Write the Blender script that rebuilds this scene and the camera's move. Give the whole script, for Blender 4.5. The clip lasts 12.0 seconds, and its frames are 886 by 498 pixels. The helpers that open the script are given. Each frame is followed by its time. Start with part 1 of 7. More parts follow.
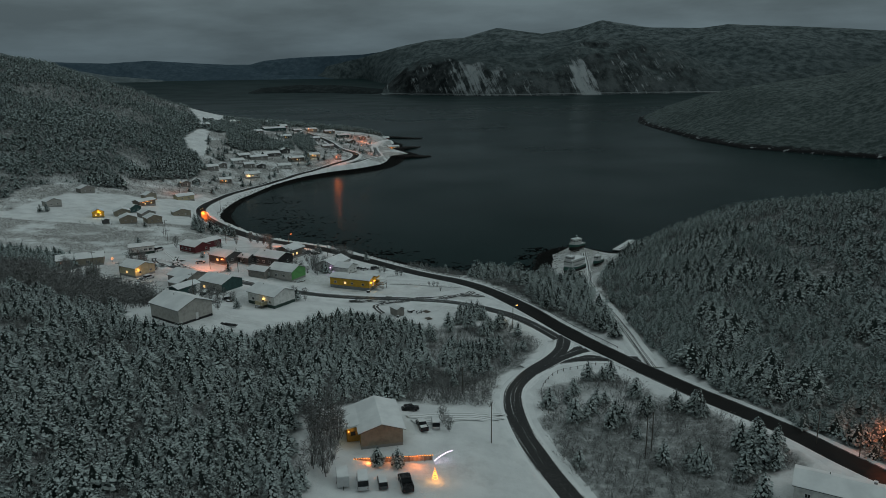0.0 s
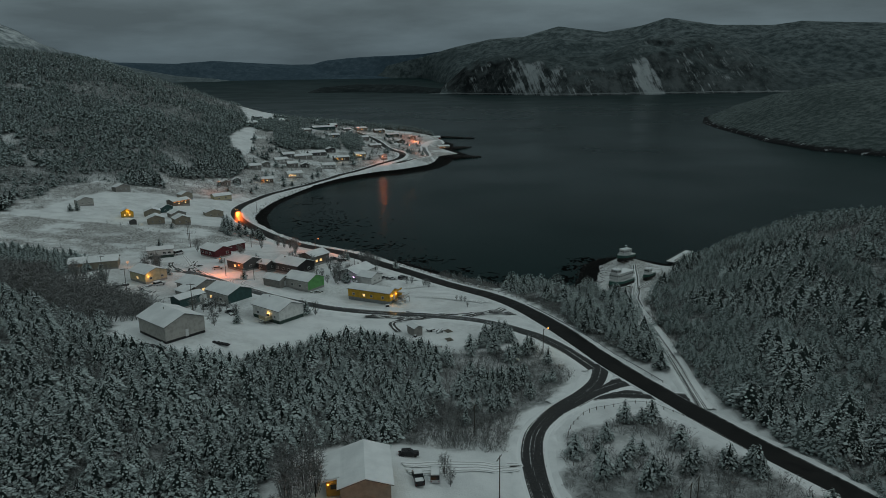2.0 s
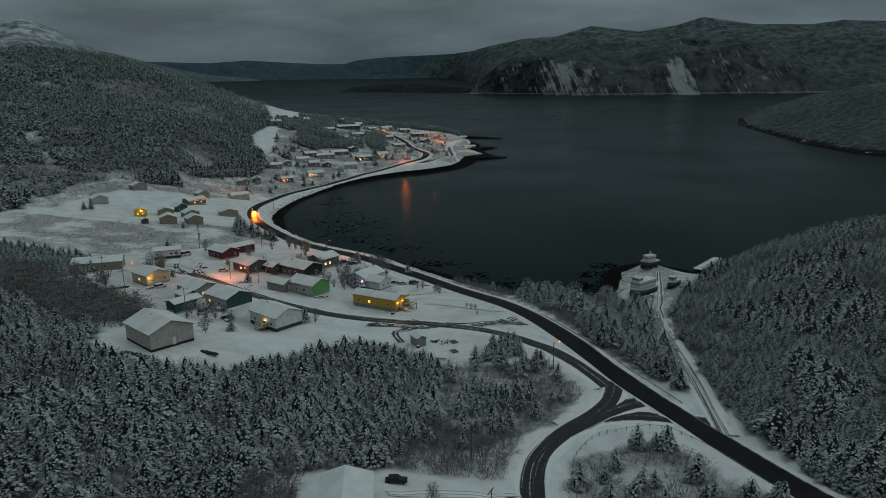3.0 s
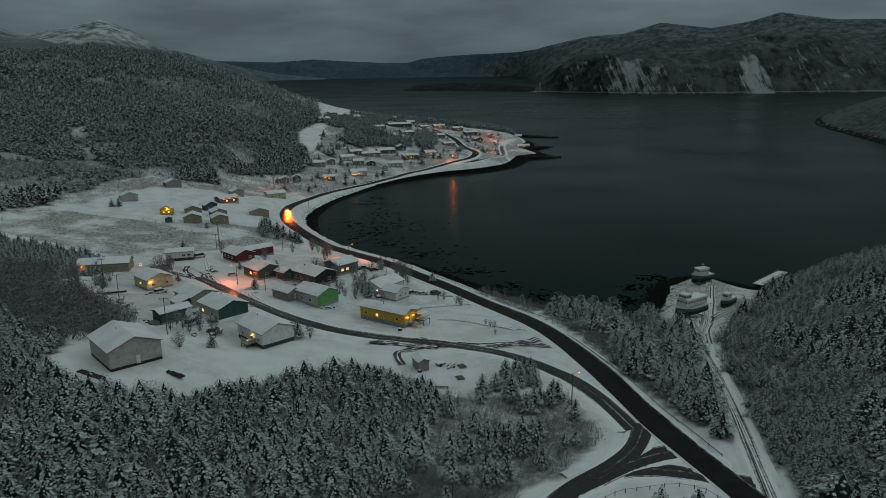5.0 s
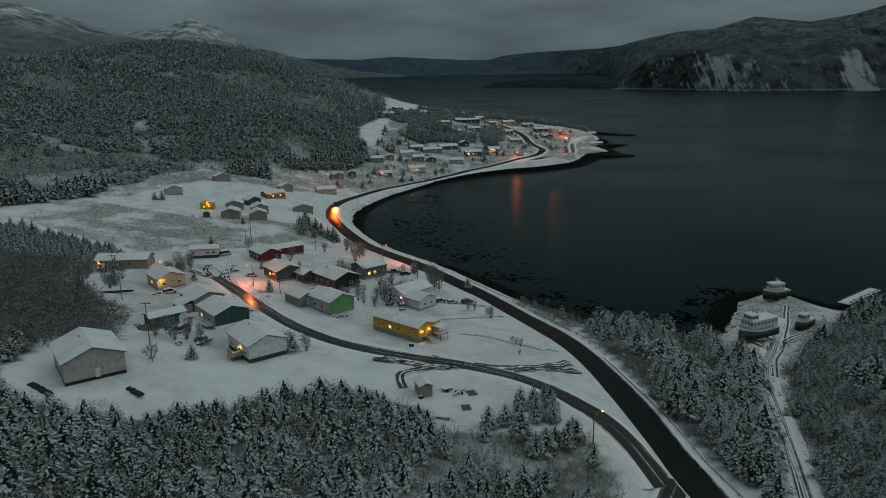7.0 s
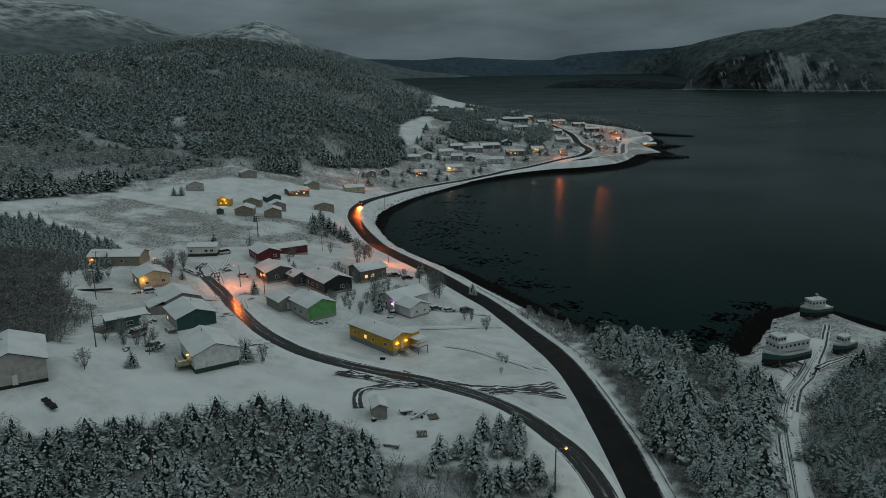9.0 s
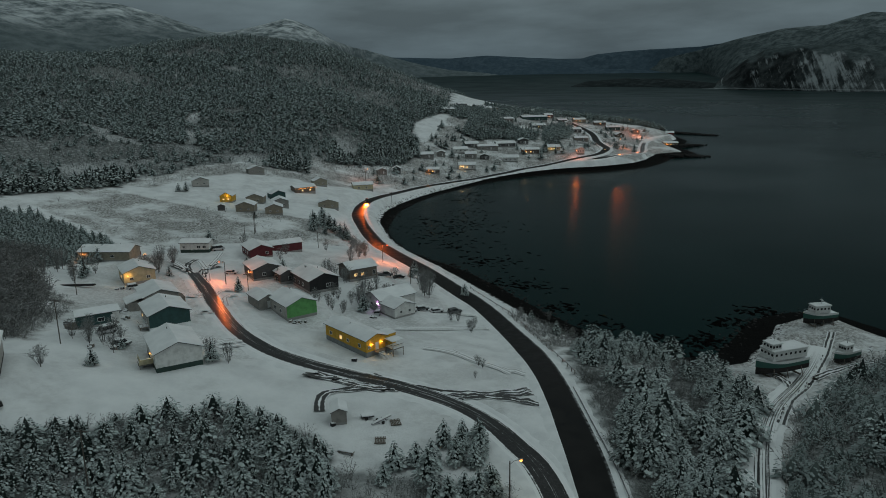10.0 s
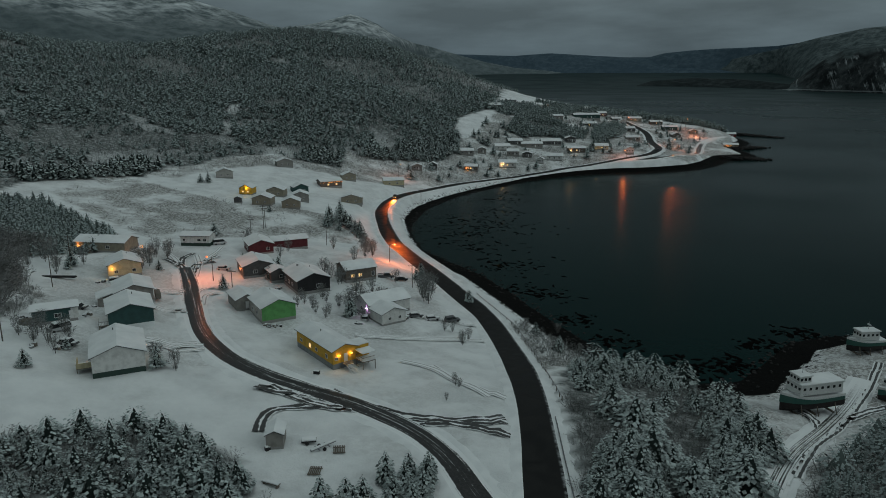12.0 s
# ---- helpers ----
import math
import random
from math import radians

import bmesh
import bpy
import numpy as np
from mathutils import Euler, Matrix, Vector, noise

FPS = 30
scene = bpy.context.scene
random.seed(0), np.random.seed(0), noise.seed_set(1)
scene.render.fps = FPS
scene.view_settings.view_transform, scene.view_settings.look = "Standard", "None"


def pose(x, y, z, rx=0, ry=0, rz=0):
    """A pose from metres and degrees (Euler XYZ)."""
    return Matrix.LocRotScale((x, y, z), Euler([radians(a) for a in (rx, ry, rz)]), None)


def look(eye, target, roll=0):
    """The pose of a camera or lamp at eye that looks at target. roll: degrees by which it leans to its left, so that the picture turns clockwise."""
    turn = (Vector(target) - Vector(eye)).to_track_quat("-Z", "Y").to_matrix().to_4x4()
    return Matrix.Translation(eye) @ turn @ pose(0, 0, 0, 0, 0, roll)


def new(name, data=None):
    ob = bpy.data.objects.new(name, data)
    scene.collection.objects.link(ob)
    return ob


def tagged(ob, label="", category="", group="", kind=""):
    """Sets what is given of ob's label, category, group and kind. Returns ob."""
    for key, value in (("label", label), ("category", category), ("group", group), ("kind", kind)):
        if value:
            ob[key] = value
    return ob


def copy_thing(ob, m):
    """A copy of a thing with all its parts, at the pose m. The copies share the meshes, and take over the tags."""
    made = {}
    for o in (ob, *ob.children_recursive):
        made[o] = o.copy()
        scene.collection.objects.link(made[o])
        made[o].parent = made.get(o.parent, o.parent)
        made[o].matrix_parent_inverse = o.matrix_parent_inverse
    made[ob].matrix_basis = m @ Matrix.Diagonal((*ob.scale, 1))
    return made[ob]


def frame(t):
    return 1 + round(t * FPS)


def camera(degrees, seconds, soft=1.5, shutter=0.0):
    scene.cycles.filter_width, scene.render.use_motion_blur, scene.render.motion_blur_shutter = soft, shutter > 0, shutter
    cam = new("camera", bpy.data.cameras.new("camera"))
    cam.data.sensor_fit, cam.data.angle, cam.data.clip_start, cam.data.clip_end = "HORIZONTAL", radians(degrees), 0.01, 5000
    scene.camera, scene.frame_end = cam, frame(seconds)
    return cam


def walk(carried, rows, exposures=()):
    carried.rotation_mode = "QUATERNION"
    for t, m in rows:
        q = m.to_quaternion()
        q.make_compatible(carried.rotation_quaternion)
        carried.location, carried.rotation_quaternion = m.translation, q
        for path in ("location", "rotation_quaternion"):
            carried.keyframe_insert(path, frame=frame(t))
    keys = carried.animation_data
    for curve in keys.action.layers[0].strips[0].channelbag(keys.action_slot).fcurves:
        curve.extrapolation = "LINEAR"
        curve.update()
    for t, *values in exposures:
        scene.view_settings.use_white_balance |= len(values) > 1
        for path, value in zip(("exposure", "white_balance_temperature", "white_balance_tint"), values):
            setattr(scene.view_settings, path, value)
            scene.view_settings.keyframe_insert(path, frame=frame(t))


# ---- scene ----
cam = camera(63.5, 12.0, soft=0.9)
PATH = [
    (0, (-0.072, 0.064, 99.649), (-0.101, 2.006, 99.169), -0.7),
    (0.5, (1.793, 7.405, 99.092), (1.728, 9.345, 98.611), -0.8),
    (1, (4.304, 14.496, 98.435), (4.197, 16.435, 97.955), -0.8),
    (1.5, (7.358, 21.391, 97.721), (7.209, 23.327, 97.242), -0.8),
    (2, (10.526, 28.268, 96.957), (10.335, 30.2, 96.479), -0.8),
    (2.5, (13.612, 35.228, 96.182), (13.379, 37.156, 95.705), -0.8),
    (3, (16.594, 42.308, 95.442), (16.319, 44.231, 94.965), -0.7),
    (5, (27.357, 71.521, 92.1), (26.91, 73.411, 91.623), -0.8),
    (5.5, (29.861, 78.929, 91.221), (29.37, 80.808, 90.744), -0.8),
    (6, (32.36, 86.373, 90.119), (31.811, 88.236, 89.641), -0.8),
    (6.5, (34.724, 93.9, 88.962), (34.121, 95.745, 88.483), -0.8),
    (7, (37.002, 101.414, 87.869), (36.344, 103.241, 87.389), -0.9),
    (9, (50.277, 127.102, 83.817), (49.458, 128.864, 83.342), -0.9),
    (9.5, (54.733, 132.645, 83.019), (53.879, 134.389, 82.542), -0.9),
    (10, (59.098, 138.272, 82.155), (58.21, 139.999, 81.678), -0.8),
    (10.5, (62.648, 144.381, 81.263), (61.723, 146.089, 80.785), -0.7),
    (11, (64.955, 150.783, 80.378), (63.994, 152.47, 79.899), -0.5),
    (11.5, (66.066, 157.303, 79.554), (65.069, 158.968, 79.073), -0.4),
    (12, (66.382, 163.903, 78.886), (65.349, 165.546, 78.404), -0.1),
]
walk(cam, [(t, look(eye, target, roll)) for t, eye, target, roll in PATH])

# ---- light: an overcast winter dusk ----
world = bpy.data.worlds.new("dusk")
scene.world = world
world.use_nodes = True
wn, wl = world.node_tree.nodes, world.node_tree.links
wn.clear()
SUN_UP, SUN_ROUND = radians(24), radians(80)
sky = wn.new("ShaderNodeTexSky")
sky.sky_type, sky.sun_disc, sky.sun_elevation, sky.sun_rotation = "NISHITA", False, SUN_UP, SUN_ROUND
coord = wn.new("ShaderNodeTexCoord")
axes = wn.new("ShaderNodeSeparateXYZ")
wl.new(coord.outputs["Generated"], axes.inputs[0])
# the cloud deck grows brighter towards the zenith
deck = wn.new("ShaderNodeValToRGB")
deck.color_ramp.elements[0].position, deck.color_ramp.elements[0].color = 0.0, (0.0801, 0.1120, 0.1294, 1)
deck.color_ramp.elements[1].position, deck.color_ramp.elements[1].color = 1.0, (0.4576, 0.5400, 0.5439, 1)
mid = deck.color_ramp.elements.new(0.09)
mid.color = (0.1019, 0.1360, 0.1490, 1)
mid = deck.color_ramp.elements.new(0.36)
mid.color = (0.0374, 0.0540, 0.0559, 1)
mid = deck.color_ramp.elements.new(0.2)
mid.color = (0.1040, 0.1340, 0.1441, 1)
mid = deck.color_ramp.elements.new(0.62)
mid.color = (0.1560, 0.1900, 0.1960, 1)
wl.new(axes.outputs["Z"], deck.inputs[0])
stretch = wn.new("ShaderNodeMapping")
stretch.inputs["Scale"].default_value = (2.2, 2.2, 11.0)
wl.new(coord.outputs["Generated"], stretch.inputs[0])
clouds = wn.new("ShaderNodeTexNoise")
clouds.inputs["Scale"].default_value, clouds.inputs["Detail"].default_value, clouds.inputs["Roughness"].default_value = 2.0, 7, 0.55
wl.new(stretch.outputs[0], clouds.inputs["Vector"])
shade = wn.new("ShaderNodeMapRange")
shade.inputs["From Min"].default_value, shade.inputs["From Max"].default_value = 0.35, 0.68
shade.inputs["To Min"].default_value, shade.inputs["To Max"].default_value = 0.76, 1.24
wl.new(clouds.outputs["Fac"], shade.inputs["Value"])
cloudy = wn.new("ShaderNodeVectorMath")
cloudy.operation = "SCALE"
wl.new(deck.outputs["Color"], cloudy.inputs[0])
wl.new(shade.outputs[0], cloudy.inputs["Scale"])
dim = wn.new("ShaderNodeVectorMath")
dim.operation = "SCALE"
dim.inputs["Scale"].default_value = 0.0003
wl.new(sky.outputs[0], dim.inputs[0])
both = wn.new("ShaderNodeVectorMath")
both.operation = "ADD"
wl.new(cloudy.outputs[0], both.inputs[0])
wl.new(dim.outputs[0], both.inputs[1])
back = wn.new("ShaderNodeBackground")
back.inputs["Strength"].default_value = 1.0
wl.new(both.outputs[0], back.inputs["Color"])
out = wn.new("ShaderNodeOutputWorld")
wl.new(back.outputs[0], out.inputs["Surface"])

sun = new("sun", bpy.data.lights.new("sun", "SUN"))
sun.data.energy, sun.data.angle, sun.data.color = 0.40, radians(50), (0.90, 1.0, 1.0)
sun.matrix_world = look((0, 0, 0), (-math.sin(SUN_ROUND), -math.cos(SUN_ROUND), -0.5))

scene.view_settings.exposure = 0.0
GLOW = 0.22
SODIUM = (1.0, 0.20, 0.05)

# ---- materials ----
class Nodes:
    """A material's node tree, with short ways to add to it."""

    def __init__(self, name):
        self.mat = bpy.data.materials.new(name)
        self.mat.use_nodes = True
        self.n, self.l = self.mat.node_tree.nodes, self.mat.node_tree.links
        self.bsdf = self.n["Principled BSDF"]
        self.geo = self.n.new("ShaderNodeNewGeometry")
        self.place = self.geo.outputs["Position"]

    def put(self, socket, value):
        if isinstance(value, bpy.types.NodeSocket):
            self.l.new(value, socket)
        elif isinstance(value, (tuple, list)):
            socket.default_value = (*value, 1) if len(value) == 3 and socket.type == "RGBA" else value
        else:
            socket.default_value = value

    def noise(self, scale, detail=4, rough=0.55, warp=None, stretch=None):
        node = self.n.new("ShaderNodeTexNoise")
        src = warp or self.place
        if stretch:
            m = self.n.new("ShaderNodeMapping")
            m.inputs["Scale"].default_value = stretch
            self.l.new(src, m.inputs[0])
            src = m.outputs[0]
        self.l.new(src, node.inputs["Vector"])
        node.inputs["Scale"].default_value, node.inputs["Detail"].default_value, node.inputs["Roughness"].default_value = scale, detail, rough
        return node.outputs["Fac"]

    def ramp(self, value, lo, hi, a=0.0, b=1.0, smooth=True):
        node = self.n.new("ShaderNodeMapRange")
        node.interpolation_type = "SMOOTHSTEP" if smooth else "LINEAR"
        for k, v in (("Value", value), ("From Min", lo), ("From Max", hi), ("To Min", a), ("To Max", b)):
            self.put(node.inputs[k], v)
        return node.outputs[0]

    def math(self, op, a, b=0.0):
        node = self.n.new("ShaderNodeMath")
        node.operation = op
        self.put(node.inputs[0], a), self.put(node.inputs[1], b)
        return node.outputs[0]

    def mix(self, fac, a, b):
        node = self.n.new("ShaderNodeMix")
        node.data_type = "RGBA"
        self.put(node.inputs[0], fac), self.put(node.inputs[6], a), self.put(node.inputs[7], b)
        return node.outputs[2]

    def axis(self, vector, i):
        node = self.n.new("ShaderNodeSeparateXYZ")
        self.l.new(vector, node.inputs[0])
        return node.outputs[i]

    def attr(self, name):
        node = self.n.new("ShaderNodeAttribute")
        node.attribute_name = name
        return node.outputs["Fac"]

    def rand(self):
        return self.n.new("ShaderNodeObjectInfo").outputs["Random"]

    def bump(self, height, strength=0.3, distance=0.1):
        node = self.n.new("ShaderNodeBump")
        node.inputs["Strength"].default_value, node.inputs["Distance"].default_value = strength, distance
        self.l.new(height, node.inputs["Height"])
        self.l.new(node.outputs[0], self.bsdf.inputs["Normal"])

    def done(self, colour, rough=0.8, metal=0.0, spec=0.3):
        self.put(self.bsdf.inputs["Base Color"], colour)
        self.put(self.bsdf.inputs["Roughness"], rough)
        self.put(self.bsdf.inputs["Metallic"], metal)
        self.put(self.bsdf.inputs["Specular IOR Level"], spec)
        return self.mat


SNOW, OLD_SNOW = (0.80, 0.83, 0.83), (0.67, 0.70, 0.705)


def plain(name, colour, rough=0.6, metal=0.0, vary=0.25, scale=1.5):
    """Paint, plastic or metal with faint dirt at two scales."""
    m = Nodes(name)
    dirt = m.math("MULTIPLY", m.ramp(m.noise(scale), 0.3, 0.7), m.ramp(m.noise(scale * 9, 3), 0.25, 0.75))
    worn = tuple(c * (1 - vary) + 0.12 * vary for c in colour)
    m.bump(m.noise(scale * 14, 3), 0.12, 0.01)
    return m.done(m.mix(dirt, colour, worn), m.ramp(dirt, 0, 1, rough, min(1, rough + 0.15)), metal)


def siding(name, colour):
    """Painted clapboard, its boards in fine relief."""
    m = Nodes(name)
    z = m.axis(m.place, 2)
    board = m.math("FRACT", m.math("MULTIPLY", z, 6.0))
    dirt = m.ramp(m.noise(0.9), 0.35, 0.75)
    m.bump(board, 0.5, 0.02)
    return m.done(m.mix(dirt, colour, tuple(c * 0.72 for c in colour)), 0.7)


def glowing(name, colour, strength):
    m = Nodes(name)
    m.put(m.bsdf.inputs["Emission Color"], colour)
    m.bsdf.inputs["Emission Strength"].default_value = strength
    return m.done(colour, 0.4)


def snow_material():
    m = Nodes("snow")
    fine = m.noise(3.0, 6, 0.6)
    soft = m.noise(0.25, 4)
    m.bump(m.math("ADD", fine, soft), 0.35, 0.15)
    return m.done(m.mix(m.ramp(soft, 0.3, 0.75), SNOW, OLD_SNOW), 0.75)


def ground_material():
    """Snow over dead grass and brush, forest floor, and dark weedy stones by the water."""
    m = Nodes("snowy_ground")
    fine, soft, broad = m.noise(2.2, 6, 0.65), m.noise(0.12, 5, 0.6), m.noise(0.022, 4)
    colour = m.mix(m.ramp(soft, 0.3, 0.75), SNOW, OLD_SNOW)
    trodden = m.math("MULTIPLY", m.ramp(m.noise(0.045, 6, 0.68), 0.45, 0.68), m.ramp(m.noise(0.5, 5, 0.7), 0.34, 0.66, 0.25, 1.0))
    colour = m.mix(m.math("MULTIPLY", trodden, 0.42), colour, (0.40, 0.405, 0.395))
    # dead grass pokes through in patches
    grass = m.math("MULTIPLY", m.ramp(m.math("ADD", broad, m.math("MULTIPLY", soft, 0.6)), 0.86, 1.0), m.ramp(fine, 0.35, 0.62))
    colour = m.mix(m.math("MULTIPLY", grass, 0.15), colour, (0.16, 0.14, 0.11))
    meadow = m.math("MULTIPLY", m.attr("meadow"), m.math("MULTIPLY", m.ramp(m.noise(0.05, 5, 0.65), 0.36, 0.56), m.ramp(m.noise(1.1, 5, 0.7), 0.38, 0.6, 0.25, 1.0)))
    colour = m.mix(m.math("MULTIPLY", meadow, 0.9), colour, (0.13, 0.122, 0.105))
    cover = m.attr("cover")
    litter = m.mix(m.ramp(fine, 0.3, 0.75), (0.060, 0.070, 0.066), (0.22, 0.24, 0.236))
    colour = m.mix(m.math("MULTIPLY", cover, m.ramp(m.noise(0.5, 4), 0.25, 0.6, 0.5, 1.0)), colour, litter)
    # stones and weed between the tide marks
    z = m.axis(m.place, 2)
    edge = m.math("ADD", z, m.math("MULTIPLY", m.math("SUBTRACT", m.noise(0.3, 5, 0.65), 0.5), 0.5))
    rocks = m.math("MULTIPLY", m.ramp(m.noise(0.55, 5, 0.7), 0.53, 0.58), m.ramp(z, 1.2, 3.6, 1.0, 0.0))
    colour = m.mix(rocks, colour, (0.022, 0.022, 0.021))
    weed = m.mix(m.ramp(fine, 0.3, 0.7), (0.002, 0.0022, 0.002), (0.007, 0.0072, 0.0066))
    colour = m.mix(m.ramp(m.math("SUBTRACT", edge, m.ramp(m.axis(m.place, 1), 580, 720, 0.0, 2.6)), 0.72, 0.88, 1.0, 0.0), colour, weed)
    m.bump(m.math("ADD", fine, m.math("MULTIPLY", soft, 2.0)), 0.6, 0.35)
    return m.done(colour, 0.85, 0, 0.06)


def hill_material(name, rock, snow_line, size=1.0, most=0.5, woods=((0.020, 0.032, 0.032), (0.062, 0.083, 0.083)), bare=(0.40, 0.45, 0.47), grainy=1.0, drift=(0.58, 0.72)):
    """Far slopes: dark spruce, paler where haze is put into woods and bare, snow between it and on the tops, bare rock
    where it is steep.
    """
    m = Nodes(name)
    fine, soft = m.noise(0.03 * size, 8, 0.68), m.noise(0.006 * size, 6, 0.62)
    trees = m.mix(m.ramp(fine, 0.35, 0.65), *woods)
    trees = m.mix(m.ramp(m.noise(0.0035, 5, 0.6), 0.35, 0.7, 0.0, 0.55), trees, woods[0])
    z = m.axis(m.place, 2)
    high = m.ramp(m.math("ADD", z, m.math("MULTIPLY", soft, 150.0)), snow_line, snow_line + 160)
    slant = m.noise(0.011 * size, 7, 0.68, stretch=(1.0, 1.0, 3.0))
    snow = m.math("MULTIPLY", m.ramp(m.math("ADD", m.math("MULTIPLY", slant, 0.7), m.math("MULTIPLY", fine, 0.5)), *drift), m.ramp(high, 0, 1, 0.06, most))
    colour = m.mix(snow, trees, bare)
    if size > 1:
        foot = m.math("ADD", z, m.math("MULTIPLY", m.math("SUBTRACT", m.noise(0.12, 4), 0.5), 7.0))
        colour = m.mix(m.ramp(foot, 3.0, 6.0, 1.0, 0.0), colour, m.mix(m.ramp(m.noise(0.08, 5, 0.7), 0.58, 0.66), (0.012, 0.013, 0.014), (0.45, 0.48, 0.49)))
    if rock:
        steep = m.ramp(m.axis(m.geo.outputs["Normal"], 2), 0.66, 0.90, 1.0, 0.0)
        x = m.axis(m.place, 0)
        # scree and scrub, with darker crags on the headland and the high knob
        face = m.noise(0.016, 8, 0.72, stretch=(1.0, 1.0, 0.5))
        stone = m.mix(m.ramp(face, 0.36, 0.64), (0.022, 0.029, 0.030), (0.105, 0.122, 0.124))
        head = m.math("MULTIPLY", m.ramp(x, -60, 60, 1.0, 0.0), m.ramp(m.noise(0.02, 4), 0.3, 0.5))
        knob = m.math("MULTIPLY", m.math("MULTIPLY", m.ramp(x, 590, 640), m.ramp(x, 800, 880, 1.0, 0.0)), m.ramp(m.math("ADD", z, m.math("MULTIPLY", face, 60.0)), 140, 200))
        stone = m.mix(m.math("MAXIMUM", head, knob), stone, m.mix(m.ramp(face, 0.40, 0.70), (0.010, 0.013, 0.014), (0.055, 0.065, 0.067)))
        # snow lies in slanting gullies: thin on the headland, in broad fans beside it and in one chute
        lean = m.n.new("ShaderNodeCombineXYZ")
        m.put(lean.inputs[0], m.math("ADD", x, m.math("MULTIPLY", z, 0.42))), m.put(lean.inputs[1], m.math("MULTIPLY", m.axis(m.place, 1), 0.1)), m.put(lean.inputs[2], m.math("MULTIPLY", z, 0.16))
        broad, thin = m.noise(0.022, 6, 0.66, warp=lean.outputs[0]), m.noise(0.075, 6, 0.66, warp=lean.outputs[0])
        patch = m.noise(0.02, 4, 0.6)
        fans = m.math("MULTIPLY", m.ramp(x, -25, 30), m.ramp(x, 150, 225, 1.0, 0.0))
        chute = m.math("MULTIPLY", m.ramp(m.math("ABSOLUTE", m.math("SUBTRACT", m.math("ADD", x, m.math("MULTIPLY", z, 0.45)), 588.0)), 20, 58, 1.0, 0.0), m.ramp(z, 110, 200, 1.0, 0.35))
        amount = m.math("ADD", m.math("MULTIPLY", broad, 0.5), m.math("ADD", m.math("MULTIPLY", thin, 0.5), m.math("ADD", m.math("MULTIPLY", fans, 0.10), m.math("ADD", m.math("MULTIPLY", chute, 0.20), m.math("MULTIPLY", m.math("SUBTRACT", patch, 0.5), 0.42)))))
        cliff = m.mix(m.math("MULTIPLY", m.ramp(amount, 0.53, 0.68), 0.8), stone, (0.44, 0.48, 0.49))
        ledge = m.math("ADD", z, m.math("MULTIPLY", m.math("SUBTRACT", m.noise(0.03, 4), 0.5), 8.0))
        rim = m.math("MULTIPLY", m.ramp(ledge, 4.0, 6.0), m.ramp(ledge, 8.0, 10.0, 1.0, 0.0))
        colour = m.mix(m.math("MULTIPLY", rim, 0.3), m.mix(steep, colour, cliff), (0.50, 0.54, 0.55))
    m.bump(fine, 0.7, 7.0 * grainy / size)
    return m.done(colour, 0.9, 0, 0.1)


def water_material():
    m = Nodes("sea_water")
    swell = m.math("ADD", m.noise(0.35, 3, 0.5, stretch=(1, 1, 1)), m.math("MULTIPLY", m.noise(0.03, 3), 1.5))
    m.bump(swell, 0.22, 0.2)
    # rougher in patches, and far out to catch more of the sky
    water_roughness = m.math("ADD", m.ramp(m.noise(0.006, 4), 0.35, 0.7, 0.20, 0.28), m.ramp(m.axis(m.place, 1), 1200, 3600, 0.0, 0.20))
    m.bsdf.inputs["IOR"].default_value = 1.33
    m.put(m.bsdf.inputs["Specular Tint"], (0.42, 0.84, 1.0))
    # specular rises with distance, to put a brighter sky sheen on far water
    return m.done(m.mix(m.ramp(m.noise(0.004, 3), 0.3, 0.7), (0.0036, 0.0150, 0.0147), (0.0050, 0.0205, 0.0200)), water_roughness, 0, m.ramp(m.axis(m.place, 1), 1300, 3600, 0.056, 0.22))


def asphalt_material():
    """Wet, salted asphalt with slush left between the wheel tracks."""
    m = Nodes("wet_asphalt")
    fine, soft = m.noise(9.0, 4), m.noise(0.35, 4)
    across = m.attr("across")
    slush = m.math("MULTIPLY", m.ramp(across, 0.80, 1.0), m.ramp(m.noise(0.7, 4), 0.35, 0.65))
    colour = m.mix(m.ramp(soft, 0.3, 0.7), (0.010, 0.010, 0.010), (0.021, 0.021, 0.020))
    colour = m.mix(slush, colour, (0.42, 0.44, 0.45))
    m.bump(fine, 0.12, 0.01)
    return m.done(colour, m.ramp(soft, 0.3, 0.7, 0.42, 0.58), 0, 0.11)


